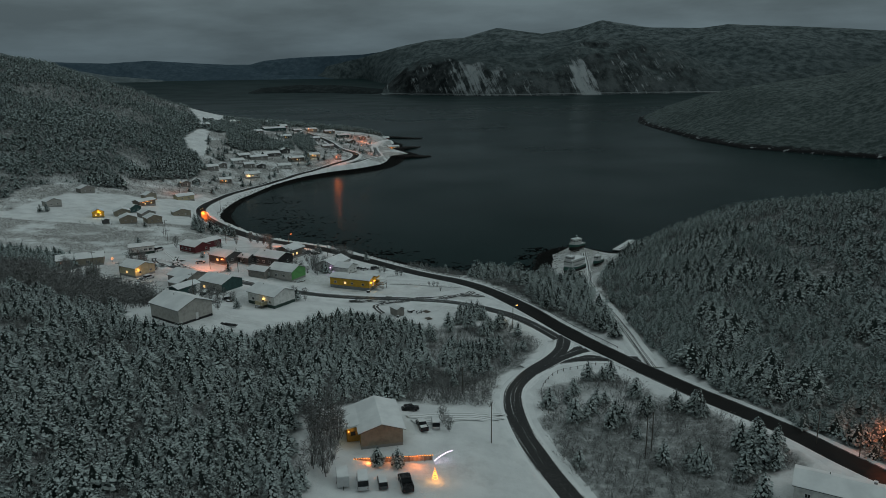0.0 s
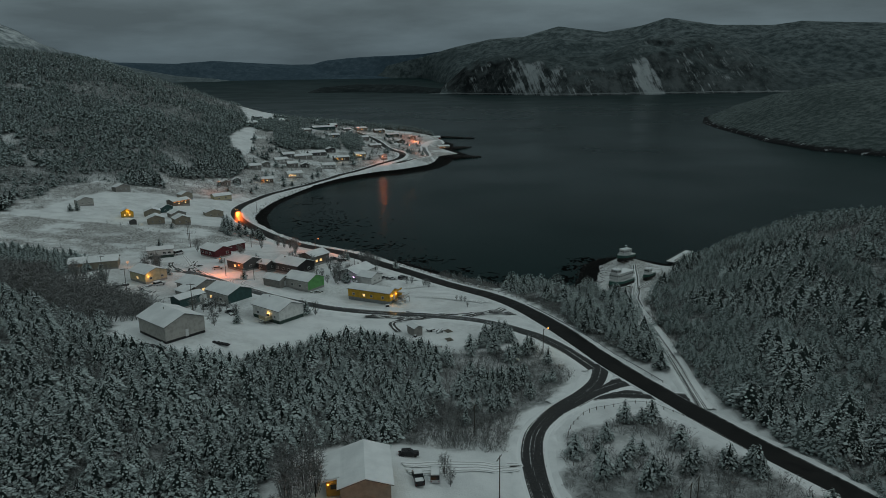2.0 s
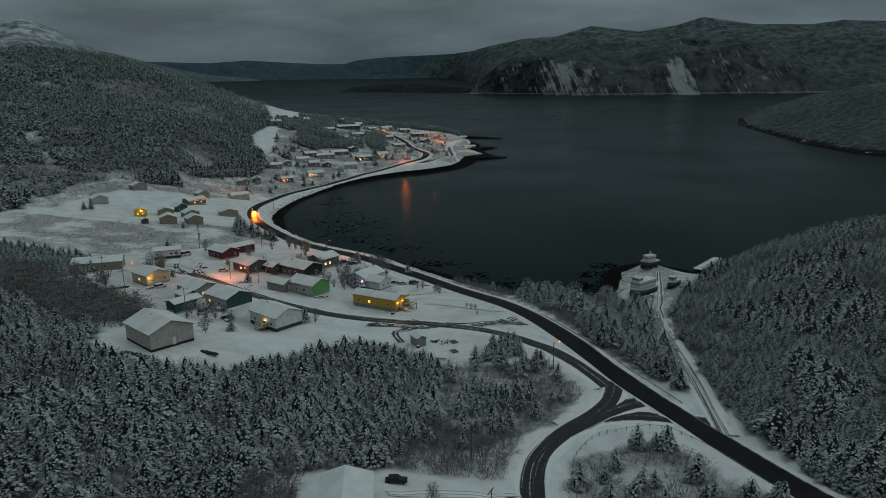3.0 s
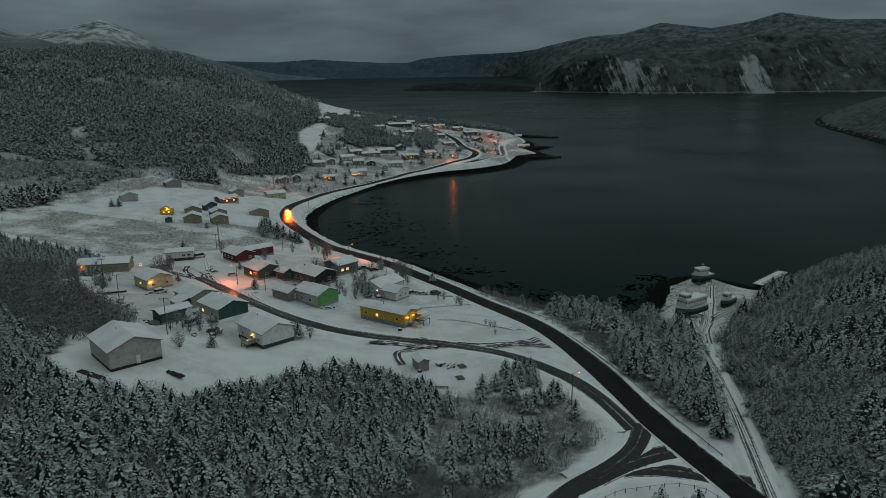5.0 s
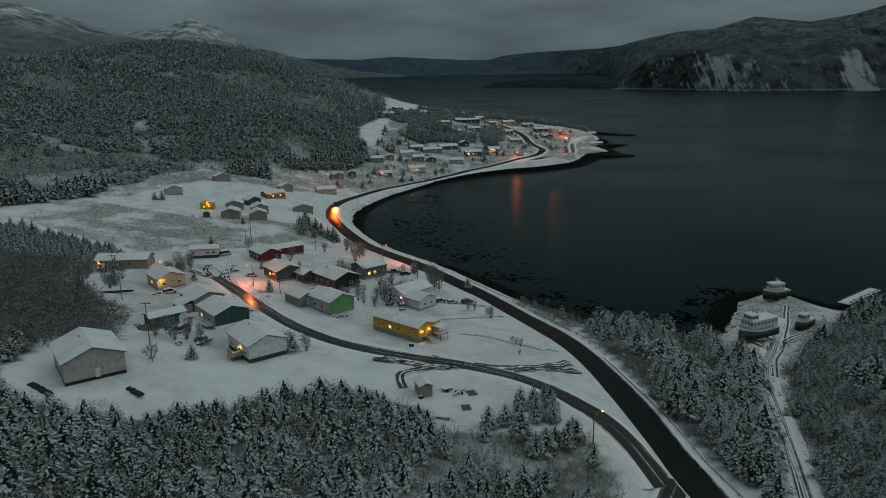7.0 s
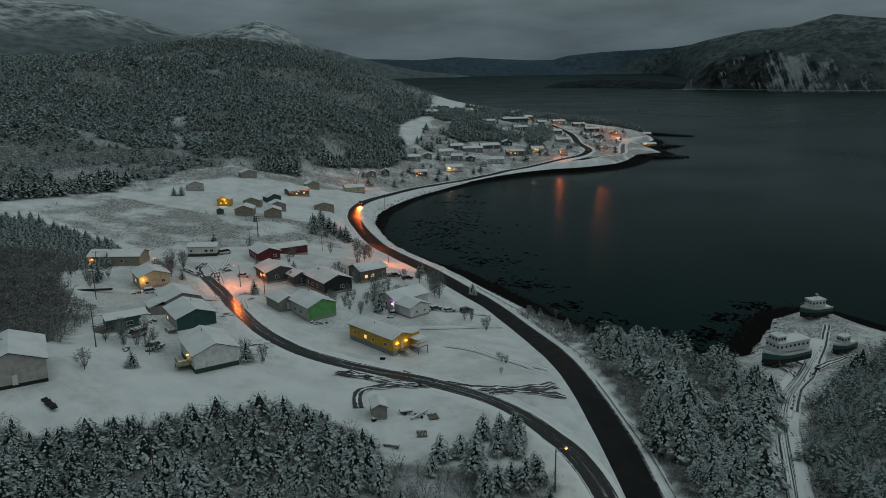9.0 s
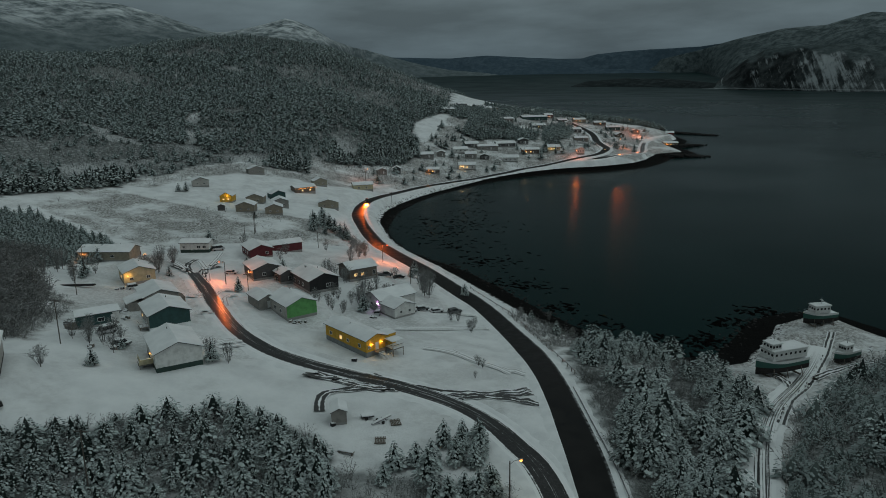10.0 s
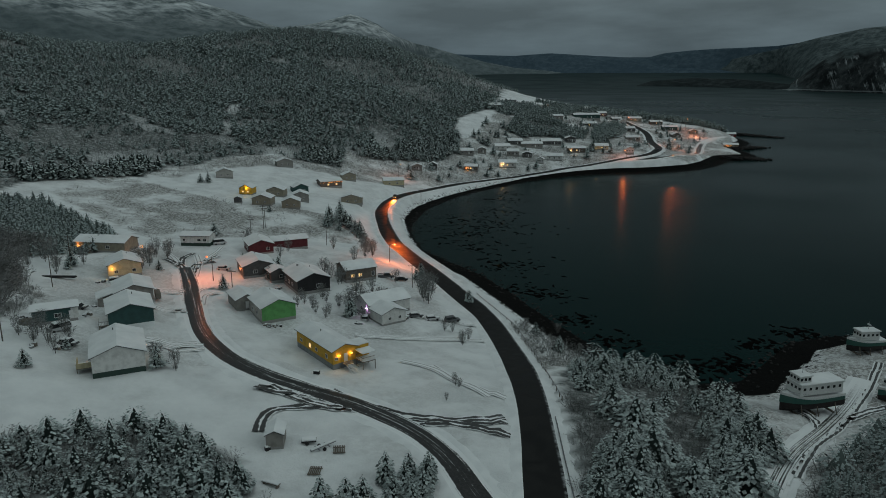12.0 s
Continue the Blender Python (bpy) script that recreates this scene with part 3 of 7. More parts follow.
def ground(x, y):
    """Height of the finished ground: the land, cut and banked along the roads."""
    x, y = np.asarray(x, float), np.asarray(y, float)
    h = land(x, y)
    d = shore_distance(x, y)
    h = h + np.where(d > 12, 1, 0.15) * (0.28 * rough(x, y, 22, 3) + np.clip((d - 150) / 100, 0, 1) * 2.2 * rough(x, y, 70, 9))
    for (a, b, r), z in zip(PADS, PAD_TOPS):
        w = np.clip((r + 6 - np.hypot(x - a, y - b)) / 6, 0, 1)
        w = w * w * (3 - 2 * w)
        h = h * (1 - w) + z * w
    for (p, width), z in zip(LINES, BEDS):
        near = np.nonzero((x > p[:, 0].min() - 14) & (x < p[:, 0].max() + 14) & (y > p[:, 1].min() - 14) & (y < p[:, 1].max() + 14))[0] if x.ndim else None
        if x.ndim == 0:
            g = np.hypot(p[:, 0] - x, p[:, 1] - y)
            k, gap = g.argmin(), g.min()
            w = np.clip((width / 2 + 9.0 - gap) / 5.5, 0, 1)
            h = h * (1 - w) + (z[k] - 0.45) * w
            continue
        for part in np.array_split(near, max(1, len(near) // 20000)):
            if len(part) == 0:
                continue
            g = np.hypot(p[None, :, 0] - x[part, None], p[None, :, 1] - y[part, None])
            k = g.argmin(1)
            gap = g[np.arange(len(part)), k]
            w = np.clip((width / 2 + 9.0 - gap) / 5.5, 0, 1)
            w = w * w * (3 - 2 * w)
            bank = 0.6 * np.exp(-((gap - width / 2 - 3.6) / 1.1) ** 2) * (1 + 0.6 * grain(x[part], y[part], 3, 5))
            h[part] = h[part] * (1 - w) + (z[k] - 0.45) * w + bank
    if x.ndim:
        for (p, width), z in zip(LINES, BEDS):
            near = np.nonzero((x > p[:, 0].min() - 8) & (x < p[:, 0].max() + 8) & (y > p[:, 1].min() - 8) & (y < p[:, 1].max() + 8))[0]
            for part in np.array_split(near, max(1, len(near) // 20000)):
                if len(part):
                    g = np.hypot(p[None, :, 0] - x[part, None], p[None, :, 1] - y[part, None])
                    k = g.argmin(1)
                    h[part] = np.where(g[np.arange(len(part)), k] < width / 2 + 2.2, np.minimum(h[part], z[k] - 0.4), h[part])
    return h


def height(x, y):
    return float(ground(np.array([x]), np.array([y]))[0])


# ---- where the woods stand ----
HILL_WOOD = [(-268, 326), (-280, 342), (-281, 352), (-282, 367), (-284, 382), (-275, 403), (-286, 424), (-283, 447), (-289, 467), (-282, 506), (-261, 510), (-243, 526), (-269, 567), (-254, 567), (-243, 588), (-227, 623),
             (-231, 654), (-245, 688), (-264, 709), (-273, 727), (-279, 759), (-281, 806), (-302, 860), (-330, 920), (-420, 1150), (-1500, 1500), (-1500, -200), (-400, 100), (-310, 250)]
FIELD_WOOD = [(-254, 319), (-251, 332), (-209, 328), (-186, 327), (-167, 313), (-168, 293), (-169, 275), (-300, 200), (-310, 260)]
NEAR_WOOD = [(-310, 190), (-169, 275), (-148, 262), (-118, 232), (-104, 214), (-98, 196), (-75, 194), (-60, 201), (-49, 221), (-36, 236), (-22, 238),
             (-10, 230), (-10, 200), (-11, 175), (-34, 163), (-37, 150), (-34, 120), (-25, 90), (-10, 40), (-60, -60), (-400, -60)]
SHRUB_WOOD = [(-9, 232), (19, 241), (28, 222), (20, 205), (11, 196), (2, 188), (-9, 182)]
JUNCTION_WOOD = [(24, 188), (44, 199), (66, 172), (76, 155), (78, 142), (66, 140), (64, 118), (35, 118), (25, 145), (22, 165)]
POINT_WOOD = [(-231, 748), (-252, 802), (-257, 862), (-226, 838), (-197, 812), (-183, 822), (-174, 788), (-185, 772), (-203, 768), (-216, 745)]
POINT_BRUSH = [(-262, 560), (-190, 560), (-178, 640), (-150, 690), (-120, 760), (-95, 800), (-100, 900), (-110, 1000), (-240, 1060), (-290, 950), (-280, 830), (-240, 700), (-262, 640)]
POINT_CREST = [(-305, 960), (-262, 1085), (-135, 1095), (-100, 1052), (-118, 1036), (-228, 1045), (-275, 950)]
POINT_GROVE = [(-168, 790), (-193, 872), (-203, 950), (-181, 933), (-158, 827), (-157, 783)]
POINT_TIP = [(-112, 745), (-82, 790), (-72, 860), (-62, 925), (-72, 960), (-76, 1030), (-104, 1080), (-135, 1010), (-128, 890)]
CREST_WOOD = [(-288, 834), (-285, 939), (-260, 980), (-246, 918), (-258, 800), (-280, 806)]
SHORE_CLUMPS = [[(7, 316), (12, 330), (30, 331), (32, 318), (36, 296), (30, 288), (18, 300)], [(34, 318), (44, 318), (50, 305), (53, 280), (52, 262), (46, 264), (42, 290)], [(28, 280), (36, 286), (47, 278), (49, 264), (47, 240), (36, 252)], [(42, 243), (49, 233), (56, 225), (56.5, 262), (54, 300), (47, 318), (49, 264)]]
SHORE_WOOD = [(5, 312), (12, 328), (30, 330), (44, 318), (46, 292), (51, 275), (52, 232), (45, 236), (31, 260), (18, 288)]
COVE_WOOD = [(66, 205), (62.5, 222), (62, 237), (61.5, 272), (64, 296), (67.5, 312), (76, 345), (86, 358), (97, 376), (116, 396), (150, 424), (400, 362), (700, 300), (700, -100), (230, 0), (107, 114), (85, 161)]
MEADOWS = [[(-262, 345), (-172, 332), (-138, 372), (-120, 395), (-150, 430), (-200, 398), (-285, 395)], [(-230, 500), (-200, 540), (-190, 600), (-240, 620), (-262, 560)], [(-10, 200), (14, 190), (10, 176), (-12, 178)],
           [(62, 205), (66, 250), (66, 300), (56, 300), (50, 262)], [(0, 310), (-30, 345), (-10, 352), (12, 332)], [(-160, 272), (-120, 262), (-96, 232), (-110, 226), (-150, 255)], [(-96, 752), (-78, 780), (-70, 850), (-52, 876), (-68, 950), (-84, 985), (-98, 965), (-93, 900), (-84, 840)]]
CLEARINGS = [[(-401, 564), (-411, 590), (-400, 591), (-384, 570), (-386, 562)], [(-368, 541), (-364, 549), (-315, 503), (-326, 502)], [(-420, 493), (-406, 499), (-378, 491), (-352, 490), (-372, 472)], [(-288, 622), (-275, 628), (-243, 596), (-262, 596)],
             [(-324, 402), (-325, 428), (-312, 410), (-305, 396)]]
TAN_BRUSH = [(-13, 173.5), (-12, 200), (3, 191), (13, 199), (11, 187), (9.5, 176)]
FOOT_BRUSH = [(-284, 404), (-287, 424), (-284, 447), (-290, 467), (-283, 507), (-262, 512), (-243, 528), (-271, 568), (-256, 569), (-244, 590), (-228, 625), (-216, 606), (-226, 560), (-226, 520), (-238, 498), (-262, 478), (-266, 440), (-262, 412)]
EDGE_STANDS = [[(-281, 342), (-275, 402), (-286, 424), (-300, 420), (-296, 395), (-300, 345)], [(-262, 512), (-243, 527), (-268, 566), (-276, 530)], [(-256, 568), (-244, 588), (-228, 624), (-232, 655), (-246, 688), (-260, 690), (-258, 640), (-272, 600)]]
BARE_WOOD = [(-205, 285), (-180, 297), (-160, 272), (-141, 268), (-112, 243), (-97, 229), (-110, 212), (-125, 222), (-170, 250)]
YARDS = [[(48, 300), (66, 300), (84, 340), (96, 385), (72, 400), (52, 380), (42, 345)], [(-160, 290), (-95, 240), (-60, 240), (-55, 262), (-100, 290), (-130, 322), (-165, 335)], [(-135, 365), (-95, 300), (-62, 285), (-40, 300), (-30, 330), (-80, 372)]]
WOODS = [HILL_WOOD, FIELD_WOOD, NEAR_WOOD, SHRUB_WOOD, JUNCTION_WOOD, SHORE_WOOD, COVE_WOOD, POINT_WOOD, POINT_GROVE, CREST_WOOD, POINT_CREST]

# ---- the ground, one sheet from behind the camera to the far water ----


def graded(stops):
    """Coordinates whose spacing changes from stretch to stretch: (from, to, step) rows."""
    line = [np.arange(a, b, s) for a, b, s in stops]
    return np.unique(np.concatenate(line + [[stops[-1][1]]]))


def make_ground():
    xs = graded([(-2500, -700, 60), (-700, -300, 9), (-300, 130, 2.6), (130, 320, 5), (320, 800, 24), (800, 2600, 90)])
    ys = graded([(-2500, -100, 80), (-100, 90, 8), (90, 430, 2.3), (430, 780, 4), (780, 1250, 8), (1250, 2300, 60)])
    gx, gy = np.meshgrid(xs, ys)
    x, y = gx.ravel(), gy.ravel()
    z = ground(x, y)
    me = mesh_of("ground", np.stack([x, y, z], 1), grid_faces(len(ys), len(xs)), [M_GROUND], smooth=True)
    cover = np.zeros(len(x))
    for wood in WOODS:
        cover = np.maximum(cover, inside(wood, x, y) * np.clip(1.25 + 0.7 * rough(x, y, 45, 77, 3), 0.35, 1) * (0.8 if wood in (SHRUB_WOOD, JUNCTION_WOOD) else 1.0))
    for gap in CLEARINGS:
        cover = np.where(inside(gap, x + 2.5 * grain(x, y, 6, 8), y + 2.5 * grain(x, y, 6, 9)), 0.7 * cover, cover)
    meadow = np.zeros(len(x))
    for field in MEADOWS:
        meadow = np.maximum(meadow, inside(field, x, y))
    meadow = np.maximum(meadow, 1.0 * inside(POINT_BRUSH, x, y))
    meadow = np.maximum(meadow, 1.0 * inside(FOOT_BRUSH, x, y))
    meadow = np.maximum(meadow, 0.9 * inside(POINT_TIP, x, y))
    meadow = np.maximum(meadow, 1.0 * inside(TAN_BRUSH, x, y))
    for yard in YARDS:
        meadow = np.maximum(meadow, (0.85 if yard is YARDS[0] else 0.35) * inside(yard, x, y))
    me.attributes.new("meadow", "FLOAT", "POINT").data.foreach_set("value", meadow.astype(np.float32))
    me.attributes.new("cover", "FLOAT", "POINT").data.foreach_set("value", cover.astype(np.float32))
    tagged(new("ground", me), "snow-covered village ground sloping to a stony shore", "ground", kind="structure")


make_ground()


def tide(r):
    """Height of the water so many metres off: far out it lifts to the horizon."""
    return np.clip((np.asarray(r, float) - 3000) / 1900, 0, 1.05) ** 2 * 88


def make_water():
    """The bay; far out it lifts a little, as the distance is drawn in."""
    r = np.concatenate([np.linspace(0, 2900, 12), np.linspace(3000, 4960, 50)])
    a = np.radians(np.linspace(-75, 75, 61))
    rr, aa = np.meshgrid(r, a)
    lift = tide(rr)
    v = np.stack([rr * np.sin(aa), rr * np.cos(aa), lift], -1).reshape(-1, 3)
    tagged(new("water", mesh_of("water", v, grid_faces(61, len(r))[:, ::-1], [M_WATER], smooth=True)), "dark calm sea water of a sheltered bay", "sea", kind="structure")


make_water()


def make_roads():
    for k, (name, line, width, mat, label) in enumerate(WAYS):
        rut = mat in (M_RUT, M_MUD, M_PLOUGHED)
        p = curve(line, 1.5) if rut else LINES[k][0]
        way = np.gradient(p, axis=0)
        way /= np.linalg.norm(way, axis=1)[:, None]
        side = np.stack([way[:, 1], -way[:, 0]], 1)
        across = np.array([-1.9, -1.25, -1, -0.75, -0.5, -0.25, 0, 0.25, 0.5, 0.75, 1, 1.25, 1.9])
        edge = np.abs(across) > 1.01
        wide = width * (1 + 0.05 * grain(np.arange(len(p)), np.zeros(len(p)), 4, 2))
        if mat in (M_LANE, M_STREAKED):
            wide = wide * 1.22
        if rut:
            across = np.array([-1, -0.62, -0.38, 0, 0.38, 0.62, 1])
        n = len(across)
        x = p[:, None, 0] + side[:, None, 0] * across * wide[:, None] / 2
        y = p[:, None, 1] + side[:, None, 1] * across * wide[:, None] / 2
        if rut:
            z = ground(x.ravel().copy(), y.ravel().copy()).reshape(x.shape)
            z = 0.5 * z + 0.5 * z.max(1, keepdims=True) + 0.20
            for (q, wide2), top in zip(LINES[1:], BEDS[1:]):
                far = np.hypot(x[:, :, None] - q[:, 0], y[:, :, None] - q[:, 1])
                gap, top = far.min(2) - wide2 * 0.5, top[far.argmin(2)]
                z = np.where(gap < 0, top - 0.3, np.where(gap < 3.0, np.maximum(z, top + 0.2), z))
        else:
            lift = 0.10 if name == "main_road" else 0.0
            z = BEDS[k][:, None] + lift + np.where(edge, np.where(np.abs(across) > 1.5, -0.65, 0.10), -0.10 * across ** 2) + edge * 0.08 * grain(np.tile(np.arange(len(p))[:, None], (1, n)), np.tile(across, (len(p), 1)) * 3, 1.3, 4)
            for j, (q, wide2) in enumerate(LINES):
                if j != k:
                    gap = np.hypot(x[:, :, None] - q[:, 0], y[:, :, None] - q[:, 1]).min(2)
                    z = z - np.where(edge & (gap < wide2 / 2 + 2.0), 0.7, 0)
                    if j == 0:
                        z = z - np.where((gap < wide2 / 2 + 0.2) & ~edge, 0.5 * np.clip((wide2 / 2 + 0.2 - gap) / 0.8, 0.25, 1), 0)
        index = np.zeros((len(p) - 1) * (n - 1), int) if rut else np.tile([1, 1, 0, 0, 0, 0, 0, 0, 0, 0, 1, 1], len(p) - 1)
        me = mesh_of(name, np.stack([x, y, z], -1).reshape(-1, 3), grid_faces(len(p), n)[:, ::-1], [mat, M_SNOW], index, smooth=True)
        me.attributes.new("across", "FLOAT", "POINT").data.foreach_set("value", np.tile(across, len(p)).astype(np.float32))
        me.attributes.new("along", "FLOAT", "POINT").data.foreach_set("value", np.repeat(np.arange(len(p)) * (1.5 if rut else 3.0), n).astype(np.float32))
        tagged(new(name, me), label, "road", kind="structure")


make_roads()

# ---- the land across the water: bearing in degrees, foot, ridge (metres off) and ridge height ----
CLIFFS = [(-6.6, 3560, 3800, 4), (-5.6, 3430, 3680, 12), (-4.4, 3364, 3564, 74), (-3.4, 3315, 3515, 125), (-2.4, 3267, 3467, 160), (0.0, 3160, 3360, 168),
          (2.6, 3057, 3300, 168), (4.4, 2995, 3300, 160), (7.0, 3035, 3330, 162), (8.7, 3065, 3380, 200), (9.9, 3089, 3420, 231), (12.2, 3139, 3489, 240),
          (14.0, 3184, 3560, 230), (16.1, 3239, 3640, 183), (18.1, 3298, 3700, 146), (20.9, 3386, 3800, 112), (25.3, 3527, 3900, 104), (31.0, 3730, 4080, 95), (45, 3800, 4200, 120)]
RANGE = [(-19.5, 4720, 4930, 104), (-15.8, 4680, 4920, 149), (-14.2, 4600, 4900, 183), (-12.5, 4560, 4880, 196), (-10.4, 4480, 4850, 207), (-6.9, 4380, 4750, 219), (-4.3, 4000, 4608, 249),
         (-1.7, 3500, 4539, 287), (0.9, 3450, 4479, 295), (3.5, 3400, 4428, 348), (6.9, 3400, 4374, 309), (9.5, 3400, 4342, 335), (11.3, 3400, 4323, 370),
         (12.8, 3400, 4311, 351), (14.8, 3400, 4298, 323), (18.4, 3400, 4284, 314), (20.2, 3400, 4282, 327), (22.5, 3400, 4284, 316), (27.1, 3500, 4303, 293), (32, 3600, 4326, 262), (46, 3600, 4400, 300)]
LOW_POINT = [(-15.7, 4090, 4160, 1), (-14.6, 4060, 4230, 26), (-11.8, 4060, 4260, 40), (-8.8, 3800, 4023, 38), (-5.4, 3446, 3596, 22), (-3.5, 3400, 3560, 15)]
FAR_HILLS = [(-40, 4700, 4900, 235), (-34.6, 4700, 4900, 231), (-31.5, 4700, 4900, 222), (-28.2, 4700, 4900, 216), (-25.1, 4700, 4900, 203), (-22.4, 4700, 4900, 222),
             (-19.8, 4700, 4900, 204), (-17.0, 4740, 4940, 185), (-14.2, 4740, 4940, 187), (-8.7, 4740, 4940, 179)]
COVE_HILL = [(14.2, 1462, 1560, -2), (15.2, 1340, 1560, 12), (16.4, 1245, 1600, 26), (18.7, 1091, 1560, 48), (21.8, 992, 1492, 66), (24.6, 969, 1469, 78), (28.1, 943, 1443, 90), (31, 928, 1428, 112), (45, 900, 1500, 170)]
SNOW_MOUNTAIN = [(-75, 1300, 2300, 380), (-62.4, 1300, 2310, 348), (-58, 1300, 2324, 328), (-51.5, 1350, 2344, 298), (-46.8, 1400, 2358, 288), (-44.2, 1450, 2366, 259), (-41.5, 1500, 2373, 218),
                 (-38, 1500, 2383, 174), (-34.3, 1500, 2393, 146), (-30.1, 1600, 2404, 110), (-27, 1700, 2300, 60), (-24, 1800, 2250, 20)]
PEAK = [(-50, 2600, 3657, 230), (-47.7, 2600, 3657, 247), (-44.5, 2600, 3667, 270), (-40.9, 2600, 3677, 283), (-39.2, 2600, 3682, 304), (-36.8, 2600, 3688, 341), (-35.9, 2600, 3691, 326),
        (-34.7, 2650, 3694, 293), (-33.5, 2700, 3697, 241), (-31.4, 4400, 4700, 226), (-29.2, 4500, 4740, 175), (-27.1, 4540, 4760, 132), (-25, 4560, 4760, 98), (-22.5, 4560, 4720, 84), (-21, 4580, 4700, 70)]


def far_land(name, rows, mat, label, n, m, bend=1.0, crag=0.0, seed=0, lift=0.0):
    """Hills from a foot line up to a ridge line, falling away behind it."""
    t = np.array(rows, float)
    a = np.linspace(t[0, 0], t[-1, 0], n)
    foot, ridge, top = (np.interp(a, t[:, 0], t[:, k]) for k in (1, 2, 3))
    floor = np.zeros(n)
    if lift == 0:
        # drawn in so that the foot stands in the lifted water under the same angle
        near = foot.copy()
        for _ in range(60):
            near = near * 0.6 + 0.4 * foot * (89 - tide(near)) / 89
        k = near / foot
        foot, ridge, top, floor = near, ridge * k, 89 + (top - 89) * k, tide(near)
        top = top - floor
    s = np.concatenate([np.linspace(0, 1, m - 4), [1.06, 1.15, 1.28, 1.45]])
    rr = foot[:, None] + (ridge - foot)[:, None] * s
    x, y = rr * np.sin(np.radians(a))[:, None], rr * np.cos(np.radians(a))[:, None]
    up = np.where(s < 1, 1 - (1 - np.clip(s, 0, 1)) ** bend, 1 - (s - 1) * 0.9)
    h = top[:, None] * up
    size = np.clip(top, 5, 200)[:, None]
    rise = np.clip(s * 3, 0, 1) * np.clip((1.0 - s) * 4, 0.12, 1)
    h = h + size * rise * 0.16 * rough(x, y, 330, seed, 5) + size * crag * rise * np.abs(rough(x, y, 120, seed + 7, 4))
    h[:, 0] = -4
    h = np.maximum(h, -4) + lift + floor[:, None]
    me = mesh_of(name, np.stack([x, y, h], -1).reshape(-1, 3), grid_faces(n, m)[:, ::-1], [mat], smooth=crag == 0)
    tagged(new(name, me), label, "hills", kind="structure")


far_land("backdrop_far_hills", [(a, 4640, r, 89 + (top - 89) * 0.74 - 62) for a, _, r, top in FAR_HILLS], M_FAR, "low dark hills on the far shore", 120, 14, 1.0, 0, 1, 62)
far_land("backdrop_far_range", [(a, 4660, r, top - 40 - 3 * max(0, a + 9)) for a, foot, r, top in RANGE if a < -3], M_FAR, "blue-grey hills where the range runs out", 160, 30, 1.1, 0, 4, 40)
far_land("backdrop_range", [(a, 4640 if a < -5 else foot, r - 60, top - 40 - 14 * max(0, -5 - a)) for a, foot, r, top in RANGE if a > -15], M_HILL, "long snow-dusted mountain range behind the cliffs", 260, 40, 1.1, 0, 4, 40)
far_land("backdrop_low_point", LOW_POINT, M_POINT, "low wooded point reaching into the bay", 80, 12, 1.6, 0, 5)
far_land("backdrop_cliffs", CLIFFS, M_CLIFF, "steep rock cliffs streaked with snow above the bay", 420, 44, 1.9, 0.09, 11)
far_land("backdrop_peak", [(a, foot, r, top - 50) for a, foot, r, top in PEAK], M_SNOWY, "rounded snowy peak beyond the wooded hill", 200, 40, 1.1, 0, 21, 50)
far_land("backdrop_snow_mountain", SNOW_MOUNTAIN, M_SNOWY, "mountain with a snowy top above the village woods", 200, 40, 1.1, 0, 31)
far_land("backdrop_cove_hill", COVE_HILL, M_NEAR_HILL, "wooded hill across the cove with a rocky edge", 420, 110, 1.7, 0, 41)

# ---- trees ----
def conifer(tufts, seed, wide=0.27, blunt=0.72, size=0.075):
    """Vertices, triangles and material index of a snowy spruce 1 m high: a trunk, a dark core for the crown's inner
    shade and tufts of needles round it.
    """
    rng = np.random.default_rng(seed)
    v, f, mi = [], [], []

    def cone(r, z0, z1, k, mat):
        n = len(v)
        v.extend((r * math.cos(2 * math.pi * i / k), r * math.sin(2 * math.pi * i / k), z0) for i in range(k))
        v.append((0, 0, z1))
        f.extend((n + i, n + (i + 1) % k, n + k) for i in range(k))
        mi.extend([mat] * k)

    cone(0.022, -0.06, 0.9, 3, 1)
    # dark core cone, coloured for the shade between the tufts
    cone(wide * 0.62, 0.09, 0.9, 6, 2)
    lobes, phase = rng.integers(2, 5), rng.uniform(0, 6.28)
    for i in range(tufts):
        s = 1 - (1 - (i + 0.5) / tufts) ** (1 / (1 + blunt))
        a = i * 2.39996 + rng.uniform(-0.5, 0.5)
        c, q = math.cos(a), math.sin(a)
        w = size * (0.5 + 0.8 * (1 - s)) * rng.uniform(0.65, 1.35)
        r = wide * (1 - s) ** blunt * (1 + 0.18 * math.sin(lobes * a + phase + 7 * s)) * rng.uniform(0.78, 1.18)
        z = 0.10 + 0.87 * s + rng.uniform(-0.03, 0.03)
        lean, side = rng.uniform(-0.35, 0.35), rng.uniform(0.6, 0.95)
        r0, r1, r2 = max(0.0, r - 1.25 * w), r - 0.1 * w, r + 0.75 * w
        n = len(v)
        v += [(r0 * c, r0 * q, z + 0.35 * w), (r1 * c - side * w * q, r1 * q + side * w * c, z + lean * w - 0.1 * w), (r2 * c, r2 * q, z - w * rng.uniform(0.3, 0.8)), (r1 * c + side * w * q, r1 * q - side * w * c, z - lean * w - 0.1 * w)]
        f += [(n, n + 2, n + 1), (n, n + 3, n + 2)]
        mi += [0] * 2
    return np.array(v), np.array(f), np.array(mi)


